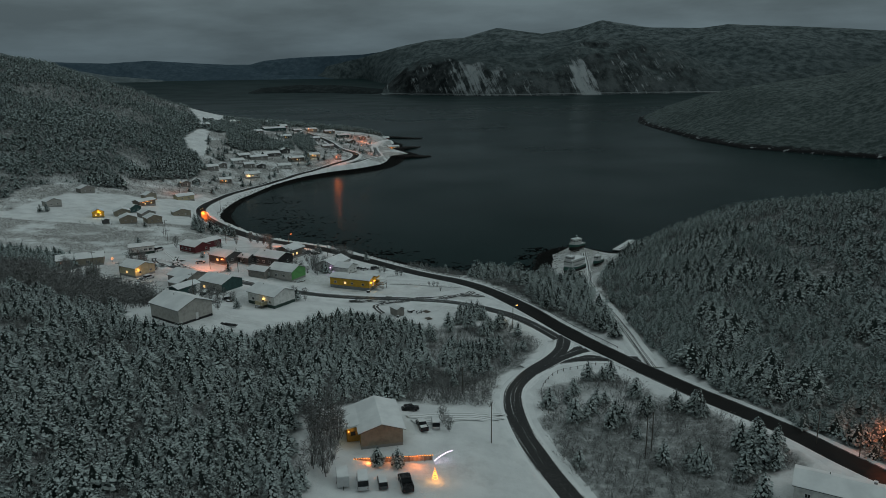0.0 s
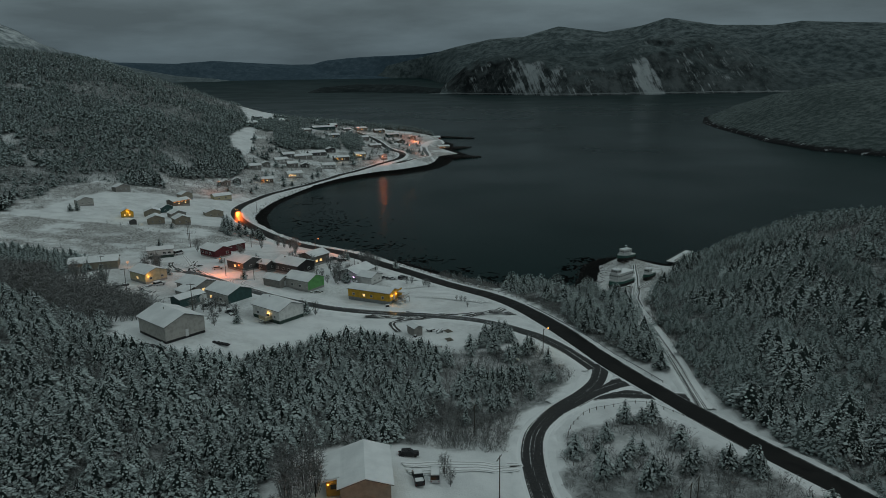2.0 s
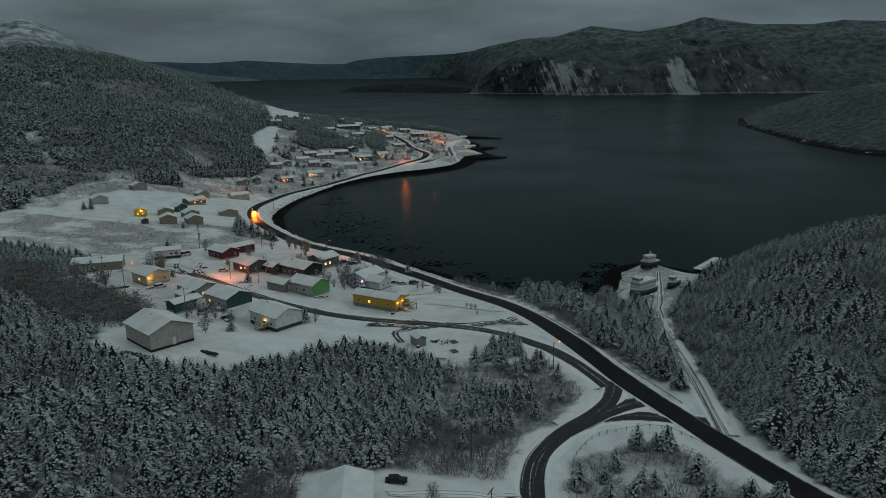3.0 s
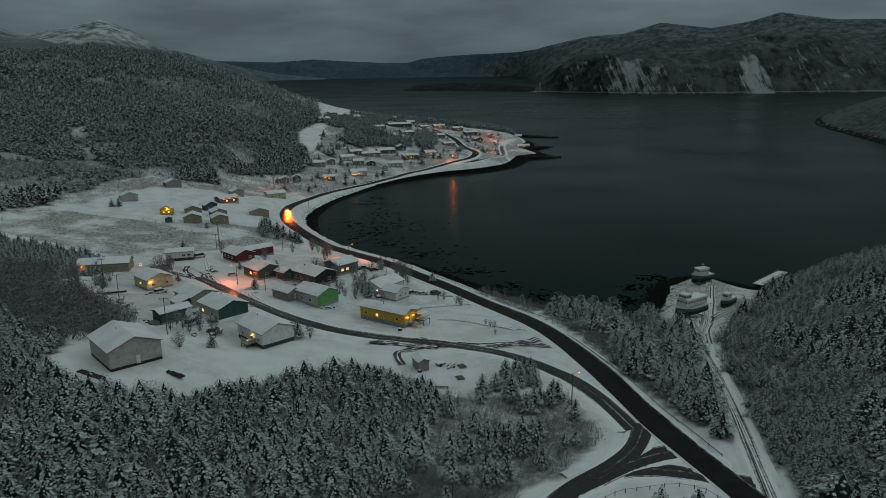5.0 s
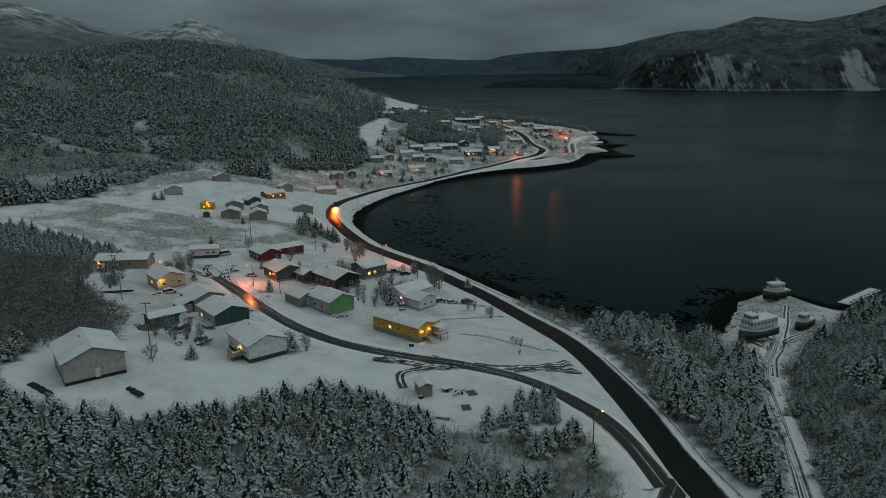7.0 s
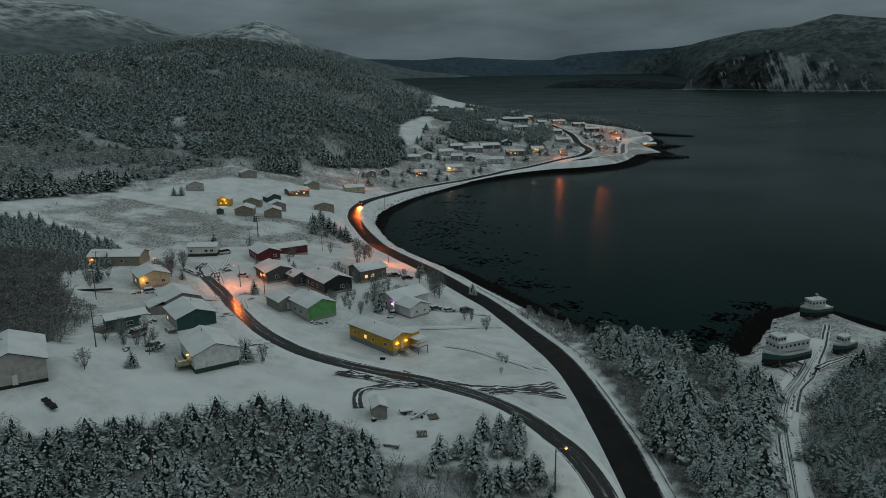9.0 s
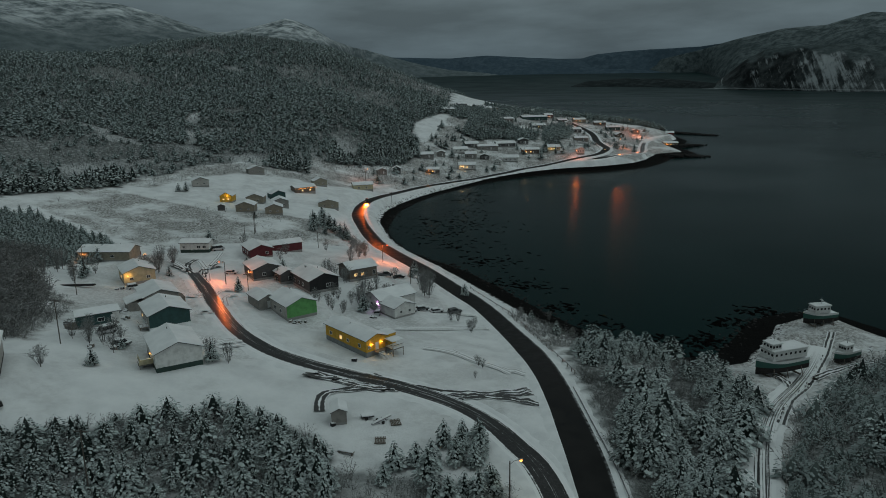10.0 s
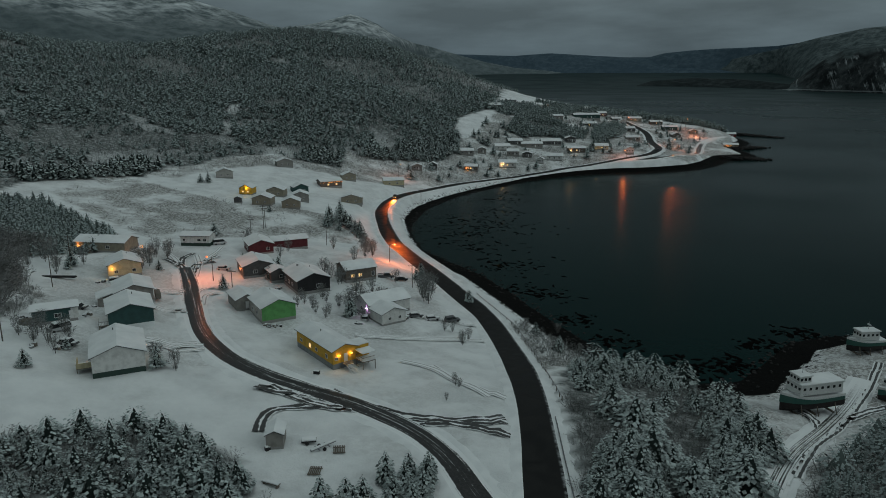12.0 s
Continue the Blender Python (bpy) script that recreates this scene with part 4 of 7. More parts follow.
def bare_bush(stems, seed, spread=0.5, stout=1.5, twigs=4):
    """A leafless bush 1 m high: stems that fork into thin twigs."""
    rng = np.random.default_rng(seed)
    v, f = [], []

    def blade(p, q, w):
        d = np.cross(q - p, rng.normal(size=3))
        d = d / (np.linalg.norm(d) + 1e-9) * w
        n = len(v)
        v.extend([p - d, p + d, q])
        f.append((n, n + 1, n + 2))

    for _ in range(stems):
        a, q = rng.uniform(0, 6.28), rng.uniform(0, 1) ** 0.6
        r = spread * q
        tip = np.array([r * math.cos(a), r * math.sin(a), 0.42 + 0.55 * math.sqrt(max(0.0, 1 - q * q)) * rng.uniform(0.75, 1.0)])
        root = np.array([0.3 * r * math.cos(a), 0.3 * r * math.sin(a), -0.03])
        blade(root, tip, 0.010 * stout)
        for _ in range(twigs):
            k = rng.uniform(0.45, 1.0)
            p = root + (tip - root) * k
            blade(p, p + rng.normal(size=3) * (0.10, 0.10, 0.06) + (0.05 * math.cos(a), 0.05 * math.sin(a), 0.06), 0.010 * stout)
    return np.array(v), np.array(f), np.zeros(len(f), int)


def plant(name, kinds, spots, heights, mats, label, category, seed):
    """Many plants joined into one mesh, each turned and sized by itself."""
    rng = np.random.default_rng(seed)
    vs, fs, ms, n = [], [], [], 0
    pick, turn = rng.integers(len(kinds), size=len(spots)), rng.uniform(0, 6.28, len(spots))
    girth = rng.uniform(1.0, 1.6, len(spots))
    z = ground(spots[:, 0], spots[:, 1])
    for (x, y), h, k, a, g, zz in zip(spots, heights, pick, turn, girth, z):
        v, f, m = kinds[k]
        c, s = math.cos(a) * h * g, math.sin(a) * h * g
        w = np.empty_like(v)
        w[:, 0], w[:, 1], w[:, 2] = x + v[:, 0] * c - v[:, 1] * s, y + v[:, 0] * s + v[:, 1] * c, zz + v[:, 2] * h
        vs.append(w), fs.append(f + n), ms.append(m)
        n += len(v)
    me = mesh_of(name, np.vstack(vs), np.vstack(fs), mats, np.concatenate(ms))
    return tagged(new(name, me), label, category, kind="stuff")


def clear_of_ways(x, y, gap):
    keep = np.ones(len(x), bool)
    for p, width in LINES:
        near = np.nonzero((x > p[:, 0].min() - 20) & (x < p[:, 0].max() + 20) & (y > p[:, 1].min() - 20) & (y < p[:, 1].max() + 20))[0]
        for part in np.array_split(near, max(1, len(near) // 20000)):
            if len(part):
                keep[part] &= np.hypot(p[None, :, 0] - x[part, None], p[None, :, 1] - y[part, None]).min(1) > width / 2 + gap
    return keep


def sown(poly, gap, seed, keep=1.0, patch=0.0, off=3.0, box=None, clear=True):
    """Loose grid of spots in a wood, thinned at random and in patches."""
    rng = np.random.default_rng(seed)
    p = np.array(poly, float)
    lo, hi = p.min(0), p.max(0)
    if box:
        lo, hi = np.maximum(lo, box[:2]), np.minimum(hi, box[2:])
    gx, gy = np.meshgrid(np.arange(lo[0], hi[0], gap), np.arange(lo[1], hi[1], gap))
    x, y = gx.ravel() + rng.uniform(-0.45, 0.45, gx.size) * gap, gy.ravel() + rng.uniform(-0.45, 0.45, gx.size) * gap
    ok = inside(poly, x, y) & (rng.uniform(size=x.size) < keep) & (rough(x, y, 38 if patch < 0.9 else 13, seed, 3) > patch - 1.0) & clear_of_ways(x, y, off) & (shore_distance(x, y) > 7)
    for bare in CLEARINGS if clear else ():
        ok &= ~inside(bare, x, y)
    return np.stack([x[ok], y[ok]], 1)


MIDDLE = [conifer(190, s, 0.32 + 0.03 * (s % 3), 0.44 + 0.06 * (s % 4), 0.050) for s in (4, 5, 6, 7, 19)]
COARSE = [conifer(150, s, 0.38, 0.46, 0.047) for s in (8, 9, 10, 18)]
BUSHY = [conifer(430, s, 0.33, 0.50, 0.037) for s in (71, 72, 73)]
SMALL = [conifer(18, s, 0.26, 0.7, 0.15) for s in (28, 29, 30)]
BROAD = [conifer(22, s, 0.38, 0.5, 0.15) for s in (33, 34, 35, 36)]
FIELD = [conifer(45, s, 0.30, 0.6, 0.09) for s in (37, 38, 39)]
BUSHES = [bare_bush(13, s, 0.6, 1.25, 6) for s in (11, 12, 13, 14)]
THICKET = [bare_bush(5, s, 0.65, 2.0) for s in (15, 16, 17)]
TREE, DUSTED_TREE = [M_BOUGH, M_BARK, M_CORE_SHADE], [M_DUSTED, M_BARK, M_SHADED]


def sizes(n, lo, hi, seed):
    return lo + (hi - lo) * np.random.default_rng(seed).uniform(size=n) ** 1.6


def thinned(a, poly):
    return a[~inside(poly, a[:, 0], a[:, 1])]


def woods():
    a = thinned(np.vstack([sown(NEAR_WOOD, 2.9, 1, 0.9, 0.55, 2.5, (-190, 75, 20, 192)), sown(NEAR_WOOD, 2.8, 2, 0.9, 0.05, 2.5, (-190, 192, 20, 290))]), BARE_WOOD)
    a = a[a[:, 0] > -0.68 * a[:, 1] - 14]
    plant("near_forest", MIDDLE, a, sizes(len(a), 2.9, 6.4, 2) * np.where(a[:, 1] > 192, 0.9, 1.0), TREE, "dense snow-dusted spruce wood below the village", "forest", 3)
    a = sown(COVE_WOOD, 2.9, 4, 0.85, 0.12, 0.9, (50, 100, 300, 430))
    far = (a[:, 0] > 135) & (np.arange(len(a)) % 3 > 0)
    plant("cove_far_forest", FIELD, a[far], sizes(far.sum(), 2.6, 7.0, 65), DUSTED_TREE, "snow-dusted spruce wood high on the hill over the cove", "forest", 66)
    a = a[a[:, 0] <= 135]
    dark = rough(a[:, 0], a[:, 1], 22, 67, 3) > 0.22
    plant("cove_dark_stands", COARSE, a[dark], sizes(dark.sum(), 3.4, 7.8, 68), TREE, "dark spruce stands on the hill over the cove", "forest", 69)
    a = a[~dark]
    plant("cove_forest", COARSE, a, sizes(len(a), 2.4, 6.2, 5), DUSTED_TREE, "snow-dusted spruce wood on the hill over the cove", "forest", 6)
    a = np.vstack([sown(w, 2.9, 7 + 30 * i, 0.80, 0.95, 1.2) for i, w in enumerate(SHORE_CLUMPS)])
    plant("shore_forest", BUSHY, a, sizes(len(a), 3.6, 8.8, 8), TREE, "spruce wood between the road and the shore", "forest", 9)
    # tall dark stands and pale low brush take turns on the hillside
    a = np.vstack([sown(HILL_WOOD, 4.6, 10, 0.85, 0.2, 3.0, (-620, 240, -200, 1000)), sown(HILL_WOOD, 6.5, 16, 0.8, 0.2, 3.0, (-780, 160, -620, 1150)), sown(HILL_WOOD, 6.0, 18, 0.8, 0.2, 3.0, (-620, 1000, -300, 1200))])
    stand = rough(a[:, 0], a[:, 1], 70, 91, 4)
    rng = np.random.default_rng(92)
    grown = rng.uniform(size=len(stand)) < np.clip(0.85 + 0.9 * stand, 0.22, 1.0)
    a, stand = a[grown], stand[grown]
    plant("hill_forest", BROAD, a, sizes(len(a), 2.6, 6.8, 11) * np.clip(1.05 + 0.45 * stand, 0.6, 1.6), DUSTED_TREE, "snow-dusted spruce wood covering the hill above the village", "forest", 12)
    a = np.vstack([sown(w, 2.9, 50 + i, 0.9, 0.0, 3.0) for i, w in enumerate((POINT_WOOD, POINT_GROVE, CREST_WOOD, POINT_CREST))] + [sown(POINT_BRUSH, 9.0, 57, 0.3, 0.6, 4.0)])
    plant("point_forest", SMALL, a, sizes(len(a), 4.0, 8.5, 51), DUSTED_TREE, "dark spruce groves between the houses near the point", "forest", 52)
    a = np.vstack([sown(w, 3.4, 93 + i, 0.9, 0.3, 3.0) for i, w in enumerate(EDGE_STANDS)])
    plant("edge_forest", FIELD, a, sizes(len(a), 4.5, 9.0, 96), TREE, "tall dark spruces along the foot of the hill", "forest", 97)
    a = thinned(sown(FIELD_WOOD, 2.6, 13, 0.85, 0.2), BARE_WOOD)
    plant("field_forest", FIELD, a, sizes(len(a), 3.2, 6.8, 14), DUSTED_TREE, "spruce wood at the edge of the snowy field", "forest", 15)
    a = thinned(sown(NEAR_WOOD, 2.5, 21, 0.8, 0.35, 2.0, (-190, 100, 20, 290)), BARE_WOOD)
    a = a[a[:, 0] > -0.68 * a[:, 1] - 14]
    plant("near_thicket", BUSHES, a, sizes(len(a), 2.0, 4.4, 22), [M_TWIG], "bare frosted bushes among the spruces", "bushes", 23)
    a = sown(BARE_WOOD, 2.3, 81, 0.9, 0.0, 2.0)
    plant("bare_wood", BUSHES, a, sizes(len(a), 4.0, 7.5, 82), [M_TWIG], "grey leafless birch wood beside the village", "bushes", 83)
    a = sown(COVE_WOOD, 2.9, 24, 0.85, 0.0, 1.5, (50, 100, 280, 430))
    plant("cove_thicket", THICKET, a, sizes(len(a), 2.5, 5.0, 25), [M_TWIG], "bare frosted bushes on the hill over the cove", "bushes", 26)
    a = np.vstack([sown(w, 2.0 if w is not SHORE_WOOD else 1.7, 27 + i, 0.85, 0.3, 2.0) for i, w in enumerate((SHRUB_WOOD, JUNCTION_WOOD, SHORE_WOOD, MEADOWS[3], MEADOWS[4], MEADOWS[5]))] + [sown(TAN_BRUSH, 1.3, 44, 0.9, 0.0, 1.5)])
    plant("road_thicket", BUSHES, a, sizes(len(a), 1.3, 3.4, 31), [M_TWIG], "bare grey bushes on the rough ground by the roads", "bushes", 32)
    a = np.vstack([sown(FOOT_BRUSH, 2.6, 85, 0.8, 0.2, 3.0), sown(MEADOWS[0], 4.5, 86, 0.6, 0.7, 3.0)])
    plant("field_thicket", THICKET, a, sizes(len(a), 0.8, 2.6, 87), [M_TWIG], "bare brush at the foot of the wooded hill", "bushes", 88)
    a = sown(POINT_BRUSH, 3.8, 61, 0.75, 0.6, 3.0)
    plant("point_thicket", THICKET, a, sizes(len(a), 1.2, 4.0, 62), [M_TWIG], "bare brush between the houses near the point", "bushes", 63)
    a = sown(HILL_WOOD, 4.8, 33, 0.85, 0.0, 3.0, (-600, 280, -200, 950), False)
    plant("hill_thicket", THICKET, a, sizes(len(a), 2.5, 5.5, 34), [M_TWIG], "bare frosted trees on the hillside", "bushes", 35)


woods()

# ---- building kit ----
def part(name, me, parent, label="", at=None):
    ob = new(name, me)
    ob.parent = parent
    if at is not None:
        ob.matrix_basis = at
    if label:
        ob["label"] = label
    return ob


def thing(name, x, y, turn, label, category, group="", z=None, size=1.0):
    ob = new(name)
    ob.empty_display_size = 0.5
    ob.matrix_basis = pose(x, y, height(x, y) if z is None else z, 0, 0, turn) @ Matrix.Scale(size, 4)
    return tagged(ob, label, category, group)


def solid(name, boxes, mat, bevel=0.0):
    """One mesh of boxes given as centre and size."""
    bm = bmesh.new()
    for cx, cy, cz, sx, sy, sz in boxes:
        r = bmesh.ops.create_cube(bm, size=1.0)
        bmesh.ops.scale(bm, vec=(sx, sy, sz), verts=r["verts"])
        bmesh.ops.translate(bm, vec=(cx, cy, cz), verts=r["verts"])
    if bevel:
        bmesh.ops.bevel(bm, geom=bm.edges[:], offset=bevel, segments=2, affect="EDGES", profile=0.6)
    return sealed(name, bm, mat)


def sealed(name, bm, *mats):
    me = bpy.data.meshes.new(name)
    bm.to_mesh(me)
    bm.free()
    for m in mats:
        me.materials.append(m)
    return me


def rod(name, points, r0, r1, mat, sides=7):
    """A tapered rod along points."""
    p = np.array(points, float)
    n, v = len(p), []
    way = np.gradient(p, axis=0)
    for k in range(n):
        d = way[k] / np.linalg.norm(way[k])
        a = np.cross(d, (0.3, 0.9, 0.1) if abs(d[2]) > 0.7 else (0, 0, 1))
        a /= np.linalg.norm(a)
        b = np.cross(d, a)
        r = r0 + (r1 - r0) * k / (n - 1)
        v += [p[k] + r * (a * math.cos(t) + b * math.sin(t)) for t in np.linspace(0, 2 * math.pi, sides, endpoint=False)]
    f = [[k * sides + i, k * sides + (i + 1) % sides, (k + 1) * sides + (i + 1) % sides, (k + 1) * sides + i] for k in range(n - 1) for i in range(sides)]
    bm = bmesh.new()
    bv = [bm.verts.new(q) for q in v]
    for q in f:
        bm.faces.new([bv[i] for i in q])
    bm.faces.new(bv[:sides]), bm.faces.new(bv[-sides:])
    bmesh.ops.recalc_face_normals(bm, faces=bm.faces)
    return sealed(name, bm, mat)


def prism(name, outline, depth, mat, along="y"):
    """A polygon in the x-z plane, drawn out along y (or one in y-z along x)."""
    bm = bmesh.new()
    ends = []
    for s in (-depth / 2, depth / 2):
        ends.append([bm.verts.new((u, s, z) if along == "y" else (s, u, z)) for u, z in outline])
    n = len(outline)
    bm.faces.new(ends[0]), bm.faces.new(ends[1][::-1])
    for i in range(n):
        bm.faces.new([ends[0][i], ends[1][i], ends[1][(i + 1) % n], ends[0][(i + 1) % n]])
    bmesh.ops.recalc_face_normals(bm, faces=bm.faces)
    return sealed(name, bm, mat)


def roof_shell(name, half, over, eave, rise, length, base, thick, mat, along, wobble=0.0, seed=0):
    """A ridged slab over a house; wobble makes it a blanket of snow with soft edges."""
    rng = np.random.default_rng(seed)
    slope = rise / half
    us = np.linspace(-half - over, half + over, 9)
    ss = np.linspace(-length / 2 - over, length / 2 + over, 9)
    low = eave + rise - slope * np.abs(us) + base
    v = []
    for side in (0, 1):
        for s in ss:
            for u, z in zip(us, low):
                edge = abs(u) > half + over - 0.01 or abs(s) > length / 2 + over - 0.01
                z2 = z + side * (thick * (0.55 if edge and wobble else 1.0) + wobble * rng.uniform(-1, 1))
                v.append((u, s, z2) if along == "y" else (s, u, z2))
    n, f = 81, []
    for i in range(8):
        for j in range(8):
            a = i * 9 + j
            f += [(a, a + 9, a + 10, a + 1), (n + a, n + a + 1, n + a + 10, n + a + 9)]
    for i in range(8):
        for a, b in ((i, i + 1), (72 + i + 1, 72 + i), ((i + 1) * 9, i * 9), (i * 9 + 8, (i + 1) * 9 + 8)):
            f.append((a, b, n + b, n + a))
    bm = bmesh.new()
    bv = [bm.verts.new(q) for q in v]
    for q in f:
        bm.faces.new([bv[i] for i in q])
    bmesh.ops.recalc_face_normals(bm, faces=bm.faces)
    me = sealed(name, bm, mat)
    return me


SHARED = {}


def shared(key, make):
    if key not in SHARED:
        SHARED[key] = make()
    return SHARED[key]


def frame_mesh(w, h):
    t = 0.09
    return shared(("frame", w, h), lambda: solid("window_frame", [(0, 0, h / 2, w + 2 * t, 0.1, t), (0, 0, -h / 2, w + 2 * t, 0.1, t), (-w / 2, 0, 0, t, 0.1, h), (w / 2, 0, 0, t, 0.1, h), (0, 0, 0, t * 0.6, 0.07, h)], M_TRIM))


def pane_mesh(w, h, lit):
    return shared(("pane", w, h, lit), lambda: solid("pane", [(0, 0, 0, w, 0.05, h)], M_LIT if lit else M_GLASS))


def openings(house, w, d, wins, doors):
    """Windows and doors on the sides f, b, l, r: (side, along, centre height, width, height, lit)."""
    sides = {"f": (0, -d / 2, 0), "b": (0, d / 2, 180), "l": (-w / 2, 0, -90), "r": (w / 2, 0, 90)}
    for side, u, z, ww, hh, lit in wins:
        x, y, a = sides[side]
        at = pose(x, y, 0, 0, 0, a) @ pose(u, -0.05, z)
        fr = part("window", frame_mesh(ww, hh), house, at=at)
        part("pane", pane_mesh(ww, hh, lit), fr, "lamplit window pane" if lit else "")
    for side, u, z in doors:
        x, y, a = sides[side]
        at = pose(x, y, 0, 0, 0, a) @ pose(u, -0.04, z + 1.02)
        dr = part("door", shared("door", lambda: solid("door", [(0, 0, 0, 0.92, 0.08, 2.04)], M_TRIM, 0.015)), house, at=at)
        part("door_handle", shared("knob", lambda: solid("door_handle", [(0.36, -0.07, 0, 0.06, 0.08, 0.14)], M_STEEL, 0.01)), dr)


def house(label, x, y, turn, w, d, colour, eave=3.1, rise=1.7, gable=True, front=None, skirt=None, over=0.45, chimney=None, wins=(), doors=(), group="", base=0.5, name="house", snow=0.26, vent=None):
    """A wooden house with its front wall on its own -y side. gable: the front wall bears the gable."""
    c, s = math.cos(radians(turn)), math.sin(radians(turn))
    z = min(height(x + u * c - v * s, y + u * s + v * c) for u in (-w / 2, w / 2) for v in (-d / 2, d / 2))
    z = 0.25 * z + 0.75 * height(x, y) + 0.25
    h = thing(name, x, y, turn, label, "house" if name == "house" else name, group, z)
    half, length, along = (w / 2, d, "y") if gable else (d / 2, w, "x")
    top = base + eave + 0.25
    shape = [(-half, base), (half, base), (half, top), (0, top + rise), (-half, top)]
    part("wall", prism("wall", shape, length, colour, along), h)
    part("foundation", solid("foundation", [(0, 0, base / 2 - 1.2, w - 0.06, d - 0.06, base + 2.4)], skirt or M_CONCRETE), h)
    if front:
        face = [(-w / 2, base), (w / 2, base), (w / 2, top), (0, top + rise), (-w / 2, top)] if gable else [(-w / 2, base), (w / 2, base), (w / 2, top), (-w / 2, top)]
        part("front_cladding", prism("front_cladding", face, 0.04, front), h, at=pose(0, -d / 2 - 0.015, 0))
    seed = int(abs(x * 7 + y * 13))
    r = part("roof", roof_shell("roof", half, over, top, rise, length, 0.02, 0.14, shared("eaves", lambda: plain("dark_eaves", (0.05, 0.05, 0.052), 0.7)), along), h, "dark eaves and boards")
    part("snow_cover", roof_shell("snow_cover", half, over + 0.03, top, rise, length, 0.17, snow, M_SNOW, along, 0.012, seed), r, "thick layer of snow")
    if chimney:
        u, v, t = chimney
        zz = top + rise * (1 - abs(u if gable else v) / half)
        ch = part("chimney", solid("chimney", [(u, v, zz + 0.35, t, t, 1.3)], M_CONCRETE, 0.03), h)
        part("chimney_cap", solid("chimney_cap", [(u, v, zz + 1.04, t + 0.14, t + 0.14, 0.1)], M_SNOW, 0.02), ch)
    if vent:
        u, v = vent
        zz = top + rise * (1 - abs(u if gable else v) / half)
        part("vent_pipe", rod("vent_pipe", [(u, v, zz), (u, v, zz + 0.9)], 0.09, 0.09, M_DARK), h)
    openings(h, w, d, wins, doors)
    return h


def steps(parent, x, y, turn, w, n, rise, run, z0):
    """Wooden steps with side boards and a landing."""
    st = part("steps", solid("steps", [(0, -run * (k + 0.5), z0 - rise * (k + 0.5), w, run * 0.8, 0.08) for k in range(n)], M_TRIM), parent, "snowy grey wooden steps", pose(x, y, 0, 0, 0, turn))
    part("rail", solid("rail", [(sx * w / 2, -run * n / 2, z0 - rise * n / 2 + 0.75, 0.07, run * n, 0.08) for sx in (-1, 1)], M_WOOD), st)
    return st


def deck(parent, x, y, w, d, z, deep=2.5, snow=True):
    dk = part("deck", solid("deck", [(x, y, z - 0.1, w, d, 0.2)], M_WOOD, 0.02), parent, "grey wooden deck under snow")
    for sx in (-1, 1):
        for sy in (-1, 1):
            part("post", shared("deck_post%.1f" % deep, lambda: solid("post", [(0, 0, -deep / 2, 0.14, 0.14, deep)], M_WOOD)), dk, at=pose(x + sx * (w / 2 - 0.1), y + sy * (d / 2 - 0.1), z))
    if snow:
        part("snow_cover", solid("snow_cover", [(x, y, z + 0.09, w - 0.1, d - 0.1, 0.18)], M_SNOW, 0.06), dk)
    part("railing", solid("railing", [(x, y - d / 2 + 0.05, z + 0.95, w, 0.07, 0.08), (x - w / 2 + 0.05, y, z + 0.95, 0.07, d, 0.08), (x + w / 2 - 0.05, y, z + 0.95, 0.07, d, 0.08)]
                           + [(x + k * w / 8 - w / 2, y - d / 2 + 0.05, z + 0.47, 0.05, 0.05, 0.95) for k in range(9)], M_WOOD), dk)
    return dk


def bulb_lamp(parent, x, y, z, colour, power, mat):
    """A small lamp on a wall, with its glow."""
    b = part("wall_lamp", shared(("bulb", mat.name), lambda: ball("wall_lamp", 0.16, mat)), parent, "lit outside lamp", pose(x, y, z))
    li = new("lamp_glow", bpy.data.lights.new("lamp_glow", "POINT"))
    li.data.energy, li.data.color, li.data.shadow_soft_size = power * GLOW, colour, 0.2
    li.parent = b
    li.location = (0, -0.35, 0)
    return b


def ball(name, r, mat, cuts=2):
    bm = bmesh.new()
    bmesh.ops.create_icosphere(bm, subdivisions=cuts, radius=r)
    return sealed(name, bm, mat)


# ---- vehicles ----
M_WIND = plain("car_glass", (0.015, 0.018, 0.02), 0.1)
M_HEAD = glowing("headlight", (1.0, 0.50, 0.18), 6.0)
M_TAIL = glowing("tail_light", (1.0, 0.05, 0.03), 8.0)


def wheel_mesh(r):
    def make():
        bm = bmesh.new()
        bmesh.ops.create_cone(bm, cap_ends=True, segments=14, radius1=r, radius2=r, depth=0.24)
        bmesh.ops.rotate(bm, matrix=Matrix.Rotation(radians(90), 3, "X"), verts=bm.verts)
        return sealed("wheel", bm, M_DARK)
    return shared(("wheel", r), make)


